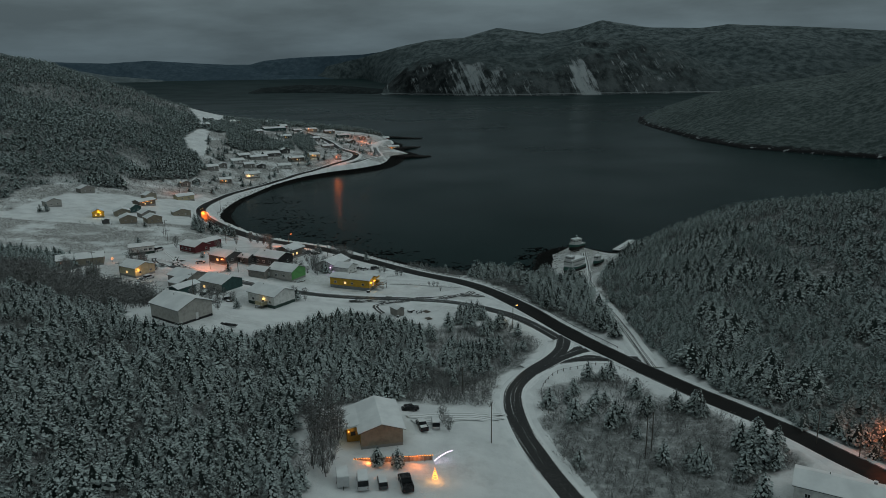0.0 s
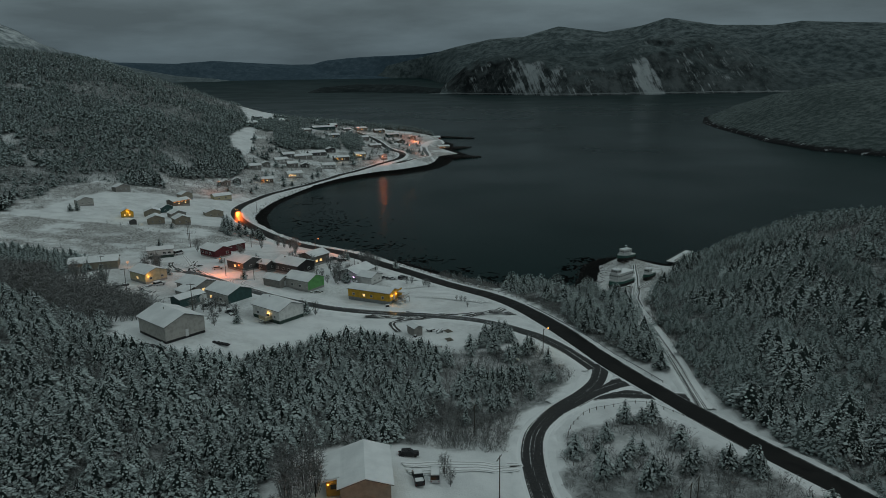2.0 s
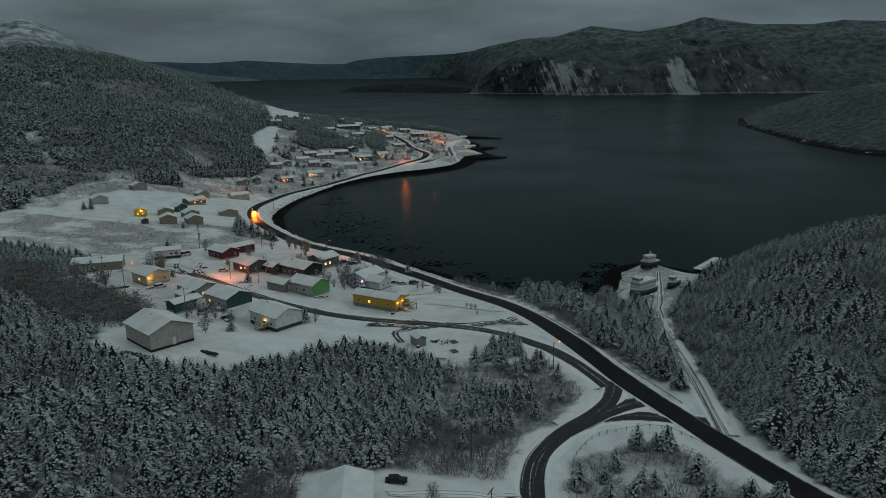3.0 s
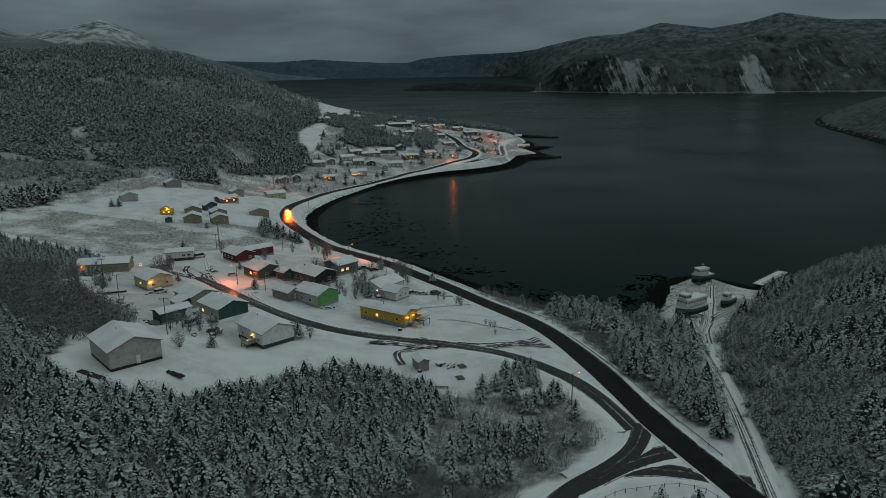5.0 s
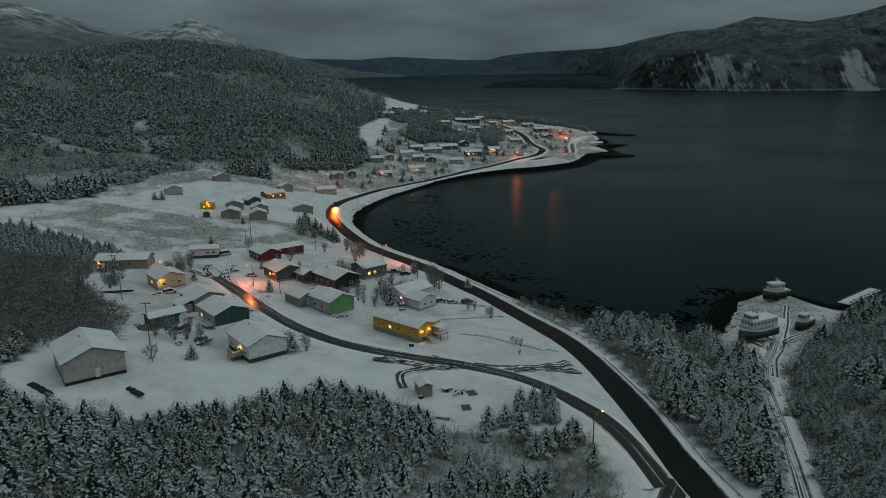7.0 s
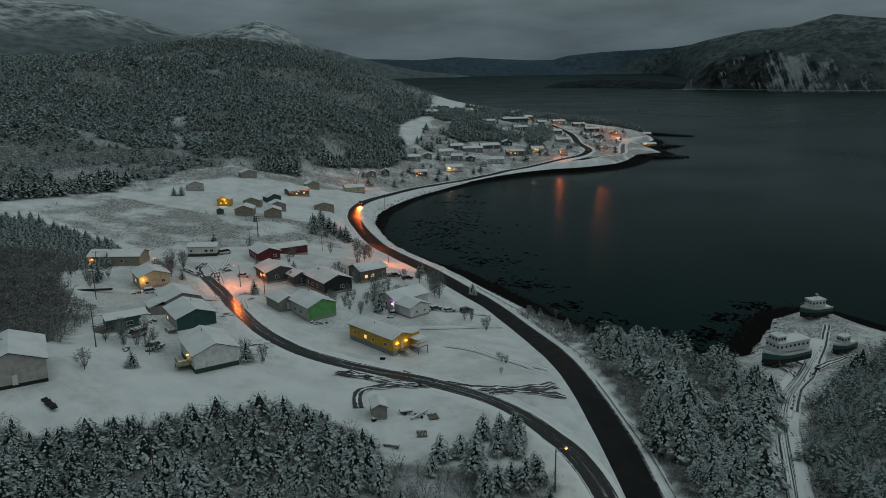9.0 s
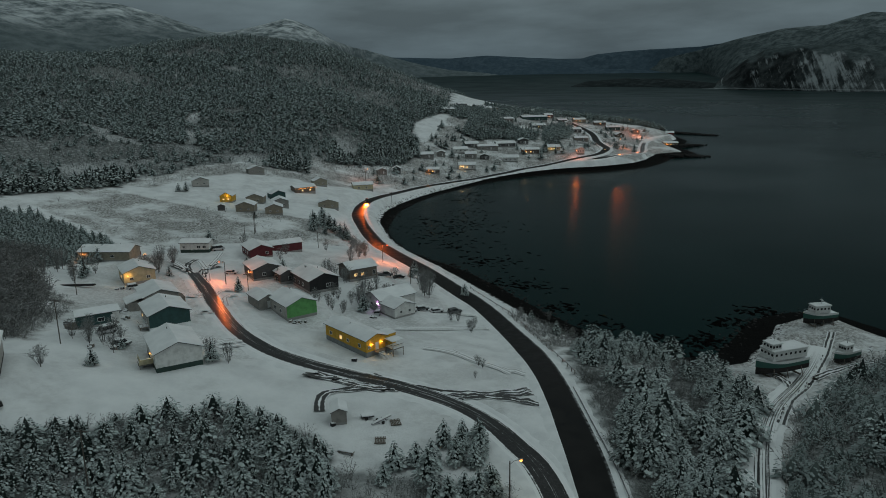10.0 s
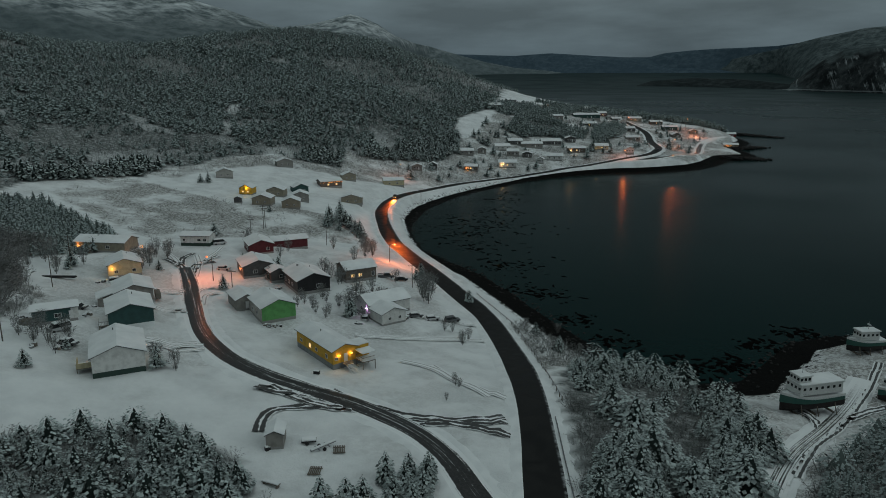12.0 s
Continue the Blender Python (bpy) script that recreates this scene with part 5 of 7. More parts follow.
def vehicle(kind, x, y, turn, colour, label, snow=True, group="", lit=0, size=1.0):
    """A parked car with its nose along its own +x."""
    road = [float(top[np.hypot(*(q - (x, y)).T).argmin()]) for (q, wide2), top in zip(LINES, BEDS) if np.hypot(*(q - (x, y)).T).min() < wide2 / 2]
    v = thing(kind, x, y, turn, label, kind.replace("_", " "), group, z=max(road) + 0.12 if road else None, size=size)
    long, wide, body, roof_z, front, back = {"car": (4.5, 1.75, 0.86, 1.42, 0.75, -1.75), "suv": (4.7, 1.86, 1.0, 1.72, 0.85, -2.2), "pickup_truck": (5.6, 1.95, 1.05, 1.85, 1.2, -0.9),
                                             "van": (5.0, 1.95, 1.1, 2.05, 1.6, -2.4), "lorry": (7.5, 2.4, 1.3, 2.6, 3.3, 1.3)}[kind]
    bm = bmesh.new()
    shape = [(-long / 2, 0.38), (long / 2 - 0.1, 0.34), (long / 2, 0.62), (long / 2 - 0.12, body - 0.12), (front + 0.35, body), (-long / 2 + 0.05, body)]
    me = prism("body", shape, wide, colour)
    bm.from_mesh(me)
    bmesh.ops.bevel(bm, geom=bm.edges[:], offset=0.06, segments=2, affect="EDGES")
    bm.to_mesh(me)
    bm.free()
    b = part("body", me, v)
    part("cabin", prism("cabin", [(back, body - 0.02), (front + 0.35, body - 0.02), (front - 0.35, roof_z - 0.05), (back + 0.28, roof_z - 0.05)], wide - 0.16, M_WIND), v, "dark glazed cabin")
    part("roof_panel", solid("roof_panel", [((front - 0.35 + back + 0.28) / 2, 0, roof_z, front - back - 0.5, wide - 0.14, 0.1)], colour, 0.03), v)
    if kind in ("pickup_truck", "lorry"):
        part("bed", solid("bed", [(-long / 2 + 0.06, 0, body + 0.15, 0.1, wide, 0.5), ((back - long / 2) / 2, wide / 2 - 0.05, body + 0.15, back + long / 2, 0.1, 0.5), ((back - long / 2) / 2, -wide / 2 + 0.05, body + 0.15, back + long / 2, 0.1, 0.5)], colour, 0.02), v)
    if snow:
        part("snow_cover", solid("snow_cover", [((front - 0.35 + back + 0.28) / 2, 0, roof_z + 0.11, front - back - 0.55, wide - 0.2, 0.16), ((front + 0.4 + long / 2) / 2, 0, body + 0.05, long / 2 - front - 0.6, wide - 0.3, 0.12)]
                                 + ([((back - long / 2) / 2, 0, body + 0.1, back + long / 2 - 0.2, wide - 0.25, 0.25)] if kind == "pickup_truck" else []), M_SNOW, 0.05), v, "layer of fresh snow")
    r = 0.33 if kind != "lorry" else 0.48
    for sx in (-1, 1):
        for sy in (-1, 1):
            part("wheel", wheel_mesh(r), v, at=pose(sx * long * 0.31, sy * (wide / 2 - 0.1), r))
    for sy in (-1, 1):
        part("headlight", shared(("head", lit > 0), lambda: ball("headlight", 0.13, M_HEAD if lit else M_STEEL, 1)), b, at=pose(long / 2 - 0.03, sy * wide * 0.36, 0.68))
        part("tail_light", shared(("tail", lit > 0), lambda: ball("tail_light", 0.1, M_TAIL if lit else plain("red_lens", (0.2, 0.02, 0.015), 0.3), 1)), b, at=pose(-long / 2 + 0.02, sy * wide * 0.38, 0.78))
    if lit:
        for sy in (-1, 1):
            li = new("beam", bpy.data.lights.new("beam", "SPOT"))
            li.data.energy, li.data.color, li.data.spot_size, li.data.spot_blend, li.data.shadow_soft_size = lit, (1.0, 0.16, 0.02), radians(24), 1.0, 0.3
            li.parent = v
            li.matrix_basis = Matrix.Translation((long / 2 + 0.3, sy * 0.6, 0.8)) @ look((0, 0, 0), (10, 0, 0.15))
    return v

# ---- the houses ----
WHITE, CREAM, TAN = paint("white_siding", (0.66, 0.67, 0.65)), paint("cream_siding", (0.52, 0.46, 0.30)), paint("tan_siding", (0.30, 0.27, 0.21))
TEAL, GREEN, YELLOW = paint("teal_siding", (0.035, 0.085, 0.082)), paint("green_siding", (0.13, 0.36, 0.12)), paint("yellow_siding", (0.62, 0.36, 0.045))
GREY, DARK, BLACK = paint("grey_siding", (0.27, 0.26, 0.24)), paint("dark_grey_siding", (0.09, 0.09, 0.09)), paint("black_siding", (0.022, 0.022, 0.024))
MAROON, BROWN, PALE = paint("maroon_siding", (0.11, 0.022, 0.028)), paint("brown_siding", (0.15, 0.125, 0.105)), paint("pale_grey_siding", (0.42, 0.41, 0.38))
RED = paint("red_siding", (0.30, 0.045, 0.045))
M_GREEN_BASE = plain("green_foundation", (0.03, 0.06, 0.05), 0.8)

VILLAGE = "village houses"


def near_houses():
    w = (("l", -4, 1.9, 1.0, 0.9, False), ("l", 1, 1.9, 1.2, 0.9, False), ("l", 4.5, 1.9, 0.9, 0.9, False), ("r", -3, 1.9, 1.2, 1.0, False), ("r", 2, 1.9, 1.2, 1.0, False))
    h = house("white bungalow with a green foundation and snowy roof", -66.0, 246.5, 57, 9.9, 13.5, WHITE, 3.0, 1.9, skirt=M_GREEN_BASE, wins=w, base=0.9, vent=(-0.6, 3), group=VILLAGE, chimney=None)
    dk = deck(h, -6.4, -1.5, 3.0, 3.2, 0.95)
    part("porch", solid("porch", [(-7.7, -1.5, 1.7, 0.1, 3.2, 1.5), (-6.4, -3.05, 1.5, 3.0, 0.1, 1.1)], CREAM), h, "cream boarded porch lit from inside")
    bulb_lamp(h, -5.3, -1.2, 2.6, (1.0, 0.66, 0.2), 150, M_WARM)
    bulb_lamp(h, 5.4, 1.0, 2.5, (1.0, 0.6, 0.2), 60, M_WARM)
    h = house("dark teal bungalow with a snowy roof", -90.6, 266.2, 59, 10.2, 12.5, PALE, 3.0, 1.8, front=TEAL, skirt=M_SNOW, wins=(("l", -3.5, 1.9, 1.1, 1.0, True), ("l", 2, 1.9, 1.3, 1.0, False), ("r", 0, 1.9, 1.3, 1.0, False)), base=0.8, vent=(1.0, 2.5), group=VILLAGE)
    deck(h, -6.0, -3.5, 2.6, 3.4, 1.0)
    steps(h, 5.2, 2, 90, 1.2, 5, 0.18, 0.28, 1.0)
    h = house("grey bungalow with a wide shed roof, snow-covered", -108.6, 279.6, 59, 9.6, 12, GREY, 2.9, 1.7, wins=(("f", -1.5, 1.9, 1.4, 1.0, True), ("l", 1, 1.8, 1.1, 0.9, False)), base=0.5, group=VILLAGE)
    part("lean_to", solid("lean_to", [(-7.1, -2.5, 1.3, 4.0, 6.0, 2.6)], GREY, 0.02), h)
    part("lean_to_roof", prism("lean_to_roof", [(-9.5, 2.45), (-5.0, 3.75), (-5.0, 4.05), (-9.5, 2.75)], 6.6, M_SNOW), h, "snowy lean-to roof", pose(0, -2.5, 0))
    part("roof_pipe", solid("roof_pipe", [(-0.2, -2, 5.35, 0.12, 8, 0.12), (0.5, -2, 5.3, 0.12, 8, 0.12)], M_DARK), h)
    part("side_crates", solid("side_crates", [(6.2, -2.0, 0.8, 1.4, 4.5, 1.6)], M_WOOD, 0.05), h)
    h = house("pale yellow bungalow with a lit porch and snowy roof", -136.4, 295.8, 59, 9.6, 11, CREAM, 3.0, 1.7, wins=(("f", -2.5, 1.8, 1.1, 0.9, False), ("f", 2.6, 1.8, 1.1, 0.9, False), ("l", 0, 1.8, 1.2, 0.9, True)), base=0.6, vent=(1.2, 2), group=VILLAGE)
    bulb_lamp(h, -3.6, -5.8, 2.9, (1.0, 0.52, 0.10), 500, M_WARM)
    h = house("small dark teal mini home with white trim", -99.8, 252.7, 60, 9.6, 5.2, TEAL, 2.6, 0.7, gable=False, wins=(("f", 0.6, 1.6, 1.5, 1.0, False),), doors=(("f", 3.4, 0.4),), base=0.4, group=VILLAGE)
    part("white_end", solid("white_end", [(4.2, -2.63, 1.7, 1.6, 0.06, 2.6)], WHITE), h)
    part("wood_pile", solid("wood_pile", [(-6.3, -1.0, 0.6, 2.6, 2.4, 1.2)], M_WOOD, 0.06), h)
    h = house("long grey house with a brightly lit end porch", -168.5, 311.0, 24, 19.0, 8.5, TAN, 2.7, 1.5, gable=False, wins=(("f", -2, 1.7, 1.3, 0.9, False), ("f", 3, 1.7, 1.3, 0.9, False)), doors=(("f", -6.5, 0.4),), base=0.4, group=VILLAGE, vent=(4, 1))
    bulb_lamp(h, -8.0, -4.6, 2.5, (1.0, 0.36, 0.09), 600, M_SODIUM)
    h = house("white mini home with a dark green base", -152.5, 338.0, 27, 11.2, 5.8, WHITE, 2.4, 0.9, gable=False, skirt=M_GREEN_BASE, wins=(("f", -4.2, 2.1, 0.9, 0.8, False), ("f", 1.6, 2.1, 1.3, 0.9, False), ("f", 3.8, 2.1, 1.3, 0.9, False)), doors=(("f", -1.0, 0.9),), base=1.0, group=VILLAGE)
    house("maroon bungalow with white window frames", -129.5, 346.5, 57, 8.6, 12, MAROON, 2.7, 1.6, wins=tuple(("l", k, 1.7, 1.2, 1.0, False) for k in (-4, -1, 2)) + (("f", 2.2, 1.7, 1.1, 1.0, False),), base=0.4, group=VILLAGE, vent=(0.4, 2))
    house("long dark red shed with a snowy roof", -128.5, 361.0, 57, 13.5, 6.5, MAROON, 2.9, 1.0, gable=False, base=0.3, name="shed", group="sheds")
    h = house("dark grey bungalow with a lit wall lamp", -106.5, 323.2, 57, 9.9, 11.5, DARK, 2.9, 1.7, wins=(("f", -1.2, 1.8, 1.2, 1.0, False), ("l", 0, 1.8, 1.3, 1.0, True)), base=0.5, group=VILLAGE, vent=(0.5, 3))
    bulb_lamp(h, -5.2, -3.0, 2.4, (1.0, 0.30, 0.08), 500, M_SODIUM)
    bulb_lamp(h, 5.2, -4.0, 2.2, (1.0, 0.5, 0.15), 120, M_WARM)
    h = house("large black house with a low snowy roof", -84.1, 323.0, 61, 10.2, 14.5, DARK, 3.2, 1.9, front=BLACK, skirt=M_CONCRETE, wins=tuple(("l", k, 2.0, 1.2, 1.1, False) for k in (-5, -1.5, 2)) + (("f", 1.5, 2.0, 1.3, 1.1, False),), base=0.7, group=VILLAGE, chimney=(-1.4, 4.0, 0.5), vent=(1.6, 1.0))
    h2 = house("low dark annex with a snowy roof", -96.5, 322.6, 61, 5.2, 6.0, DARK, 2.5, 1.1, wins=(("f", 0.6, 1.6, 1.0, 1.0, False),), base=0.4, group=VILLAGE)
    house("bright green bungalow with pale side walls and snowy roof", -71.7, 295.9, 63, 9.2, 12.5, PALE, 3.2, 1.8, front=GREEN, skirt=M_CONCRETE, wins=(("l", -2, 1.9, 1.2, 1.0, False), ("l", 2, 1.9, 1.2, 1.0, False)), base=0.6, group=VILLAGE, vent=(0.8, 3.2))
    house("small grey garage beside the green bungalow", -83.0, 296.0, 63, 5.8, 9.0, GREY, 2.5, 1.2, base=0.3, name="garage", group="sheds", doors=(("f", 0, 0.3),))
    h = house("brown house with lit windows and snowy roof", -81.0, 343.8, 60, 10.6, 9.0, BROWN, 3.2, 1.6, gable=False, wins=(("f", -3.0, 2.0, 1.2, 1.1, True), ("f", -0.4, 2.0, 1.2, 1.1, True), ("f", 4.2, 2.0, 0.9, 1.5, False)), base=0.7, group=VILLAGE)
    h = house("white house with a snowy roof and violet fairy lights", -57.0, 326.0, 66, 13.5, 9.5, WHITE, 2.9, 1.8, gable=False, wins=(("l", 0, 1.8, 1.1, 1.0, False), ("f", -4, 1.8, 1.2, 1.0, False), ("f", 0, 1.8, 1.2, 1.0, False)), base=0.5, group=VILLAGE, chimney=(2.0, 0.5, 0.5))
    bulb_lamp(h, -6.9, -3.0, 2.4, (0.9, 0.35, 1.0), 260, M_WHITE_BULB)
    house("white garage with two small windows", -50.2, 319.6, 66, 7.6, 7.4, WHITE, 2.6, 1.4, wins=(("f", -1.4, 1.6, 0.8, 0.8, False), ("f", 1.8, 1.6, 0.8, 0.8, False)), base=0.3, name="garage", group="sheds")
    # the yellow house by the junction of the lane
    h = house("long yellow house with porch lamps and wooden steps", -41.6, 283.6, -21, 18.2, 6.2, YELLOW, 2.9, 1.1, gable=False, skirt=paint("grey_skirting", (0.23, 0.25, 0.26)), wins=(("f", -6.6, 2.3, 1.0, 0.8, False), ("f", -2.0, 2.3, 1.0, 1.0, True), ("f", 1.2, 2.3, 0.9, 0.8, False), ("f", 6.2, 2.3, 0.9, 0.9, False), ("r", -2.2, 2.3, 0.7, 0.7, False)), base=1.1, group=VILLAGE, vent=(-1.2, -0.6))
    part("side_room", solid("side_room", [(7.2, 4.6, 2.6, 3.6, 3.4, 3.2)], YELLOW), h, "yellow boarded side room")
    part("side_room_skirting", solid("side_room_skirting", [(7.2, 4.6, 0.1, 3.5, 3.3, 1.9)], PAINT["grey_skirting"]), h)
    part("side_room_snow", solid("side_room_snow", [(7.2, 4.6, 4.33, 3.9, 3.7, 0.26)], M_SNOW, 0.08), h, "layer of snow")
    deck(h, 10.8, 4.4, 3.2, 3.4, 1.3, 3.4)
    part("deck_shelter", solid("deck_shelter", [(10.8, 4.4, 3.4, 3.4, 3.6, 0.2)], M_SNOW, 0.06), h, "snowy shelter roof over the deck")
    part("door", solid("door", [(9.12, 0.2, 2.15, 0.08, 0.95, 2.0)], M_TRIM), h)
    part("landing", solid("landing", [(10.0, 0.2, 1.1, 1.7, 2.4, 0.16)], M_WOOD), h)
    steps(h, 10.8, 0.2, 90, 1.9, 9, 0.19, 0.30, 1.1)
    for v in (-1.3, 1.7):
        bulb_lamp(h, 9.3, v, 2.9, (1.0, 0.55, 0.10), 220, M_WARM)
    # the big shed, the near house and the one by the coast road
    h = house("large pale grey shed with a broad snowy roof", -85.5, 212.6, 55, 12.0, 14.5, PALE, 3.9, 2.3, doors=(("f", 0.4, 0.3),), base=0.5, name="shed", group="sheds", vent=(-1.2, 1.5), skirt=M_DARK)
    h = house("tan house with a yellow side wing and snowy roof", -18.2, 154.1, 13, 9.6, 14, paint("yellow_brown_siding", (0.40, 0.26, 0.06)), 3.2, 1.6, front=TAN, wins=(("l", -2.0, 1.9, 1.4, 1.2, False), ("l", -5.2, 1.9, 1.1, 1.0, False)), doors=(("l", 1.0, 0.5),), base=0.5, group=VILLAGE, over=0.6)
    part("side_wing", solid("side_wing", [(-6.2, 1.6, 1.9, 2.8, 9.6, 3.8)], PAINT["yellow_brown_siding"]), h, "yellow boarded side wing")
    part("wing_roof", prism("wing_roof", [(-8.4, 3.3), (-4.8, 4.0), (-4.8, 4.45), (-8.4, 3.75)], 10.8, M_SNOW), h, "snowy roof of the side wing", pose(0, 1.6, 0))
    part("wing_window", solid("wing_window", [(-6.2, -3.24, 2.0, 1.1, 0.08, 1.0)], M_GLASS), h)
    bulb_lamp(h, -7.2, -3.5, 2.7, (1.0, 0.6, 0.15), 60, M_WARM)
    house("white house by the coast road with small windows", 78.0, 128.5, -29, 18, 8, WHITE, 2.9, 1.4, gable=False, wins=(("f", -6.5, 1.8, 1.0, 0.9, False), ("f", -2.5, 1.8, 1.0, 0.9, False), ("f", 3, 1.8, 1.0, 0.9, False)), base=0.4, group=VILLAGE, chimney=(5.0, 1.5, 0.6), vent=(-3.0, 1.0))
    house("small wooden shed with a snowy roof", -20.6, 246.2, 38, 3.0, 4.6, GREY, 2.0, 0.7, gable=True, base=0.25, over=0.25, name="shed", group="sheds")


CABINS = [(-213, 419.5, 27, 6.5, 7, "YELLOW", True), (-190, 408, 30, 9, 8, "TAN", False), (-178.5, 415, 40, 8.5, 8, "TAN", False), (-204, 431, 30, 9, 8, "TAN", False),
          (-190, 433.5, 44, 8.5, 8, "GREY", False), (-206, 450, 60, 8, 7, "TEAL", False), (-219, 507, 56, 8.5, 6, "TAN", False), (-180, 463, 34, 11, 8, "TAN", False), (-250, 437, 50, 9, 7, "WHITE", False), (-255, 489, 56, 10, 6, "GREY", False)]


def cabins():
    colours = {"YELLOW": YELLOW, "TAN": TAN, "GREY": GREY, "TEAL": TEAL, "WHITE": PALE}
    for x, y, turn, w, d, c, lit in CABINS:
        h = house("bright yellow cabin with a lit porch lamp" if lit else "small rental cabin with a snowy roof", x, y, turn, w, d, colours[c], 2.7, 1.7, wins=(("f", -w / 5, 1.6, 0.8, 0.8, lit), ("f", w / 5, 1.6, 0.8, 0.8, lit)), base=0.4, group="cabins", over=0.35)
        if lit:
            bulb_lamp(h, 0.6, -d / 2 - 0.2, 3.4, (1.0, 0.72, 0.15), 500, M_WARM)
    house("little dark garden shed", -199.5, 400.5, 40, 3.4, 3.0, DARK, 1.8, 0.7, base=0.2, over=0.2, name="shed", group="sheds")
    house("long cream house with a snowy roof", -204, 534, 44, 13, 7.5, CREAM, 2.9, 1.4, gable=False, base=0.4, wins=(("f", -3, 1.7, 1.0, 1.0, False), ("f", 2, 1.7, 1.0, 1.0, False)), group=VILLAGE)
    h = house("brown cabin with orange fairy lights on its eaves", -211.5, 481, 62, 13, 7, BROWN, 2.7, 1.2, gable=False, base=0.4, wins=(("f", -2, 1.6, 1.0, 0.9, True), ("f", 3, 1.6, 1.0, 0.9, True)), group=VILLAGE)
    light_string(h, [(-6.8, -4.0, 2.95), (6.8, -4.0, 2.95)], 26, M_WARM, 40, (1.0, 0.5, 0.12))


def light_string(parent, line, n, mat, power, colour, sag=0.0):
    """Fairy lights along a line, with a lamp or two for their glow."""
    p = np.array(line, float)
    wire = part("light_string", rod("light_string", line if len(line) > 2 else [line[0], tuple((p[0] + p[1]) / 2), line[1]], 0.03, 0.03, M_DARK, 4), parent, "string of lit fairy lights")
    t = np.linspace(0, len(p) - 1, n)
    for k in t:
        i = min(int(k), len(p) - 2)
        q = p[i] + (p[i + 1] - p[i]) * (k - i) - (0, 0, 0.08)
        part("bulb", shared(("fairy", mat.name), lambda: ball("bulb", 0.11, mat, 1)), wire, at=pose(*q))
    for k in (0.2, 0.5, 0.8):
        q = p[0] + (p[-1] - p[0]) * k
        li = new("string_glow", bpy.data.lights.new("string_glow", "POINT"))
        li.data.energy, li.data.color, li.data.shadow_soft_size = power * GLOW, colour, 0.6
        li.parent = wire
        li.location = (q[0], q[1] - 0.7, q[2] - 0.4)


# far end of the village: x, y, turn, width, depth, colour, lit (1 window, 2 orange porch lamp, 3 warm porch lamp)
BEACH_HOUSES = [(-203, 633, 22, 9.8, 7, "BROWN", 2), (-187, 661, 30, 13.5, 7, "WHITE", 3), (-225, 663, 35, 11, 8, "GREY", 0), (-218, 676, 30, 6.7, 6, "GREY", 0), (-211, 698, 38, 12.5, 7, "WHITE", 0), (-198, 692, 30, 9.5, 7, "GREY", 0), (-187, 696, 26, 7.5, 6, "DARK", 0),
                (-166, 703, 24, 12.5, 7, "WHITE", 0), (-171, 687, 20, 5.5, 5, "WHITE", 0), (-162, 739, 30, 15, 8, "BROWN", 3), (-147, 758, 32, 11, 8, "CREAM", 3), (-122, 756, 35, 7, 6, "WHITE", 0), (-223, 589, 40, 7, 6, "GREY", 0), (-219, 604, 30, 6, 5, "DARK", 0)]
SLOPE_HOUSES = [(-211, 721, 40, 12, 7, "DARK", 0), (-198, 727, 36, 18, 7, "GREY", 0), (-190, 749, 38, 17.5, 7, "DARK", 0), (-180, 769, 34, 8.5, 7, "DARK", 0), (-147, 843, 30, 13, 8, "GREY", 0), (-177, 923, 36, 12, 8, "DARK", 0), (-205, 879, 34, 15, 8, "BLACK", 1), (-235, 864, 38, 13, 8, "GREY", 0)]
CREST_HOUSES = [(-284, 911, 40, 20, 9, "WHITE", 0), (-278, 936, 36, 9, 7, "TAN", 2), (-234, 945, 38, 30, 12, "TEAL", 0), (-234, 996, 40, 10, 8, "MAROON", 2), (-264, 1021, 40, 10, 8, "RED", 0), (-299, 886, 46, 10, 8, "DARK", 0), (-283, 814, 44, 17, 8, "GREY", 0)]
HEAD_HOUSES = [(-197, 1004, 34, 15, 9, "TAN", 2), (-212, 984, 38, 11, 8, "DARK", 0), (-201, 975, 30, 7, 7, "WHITE", 0), (-172, 1006, 30, 14, 8, "BROWN", 1), (-150, 983, 28, 16, 9, "TEAL", 0), (-133, 946, 34, 9, 7, "BROWN", 0), (-123, 981, 26, 8, 7, "GREY", 0), (-79, 956, 24, 15, 8, "TAN", 2), (-100, 1066, 20, 11, 8, "RED", 0)]


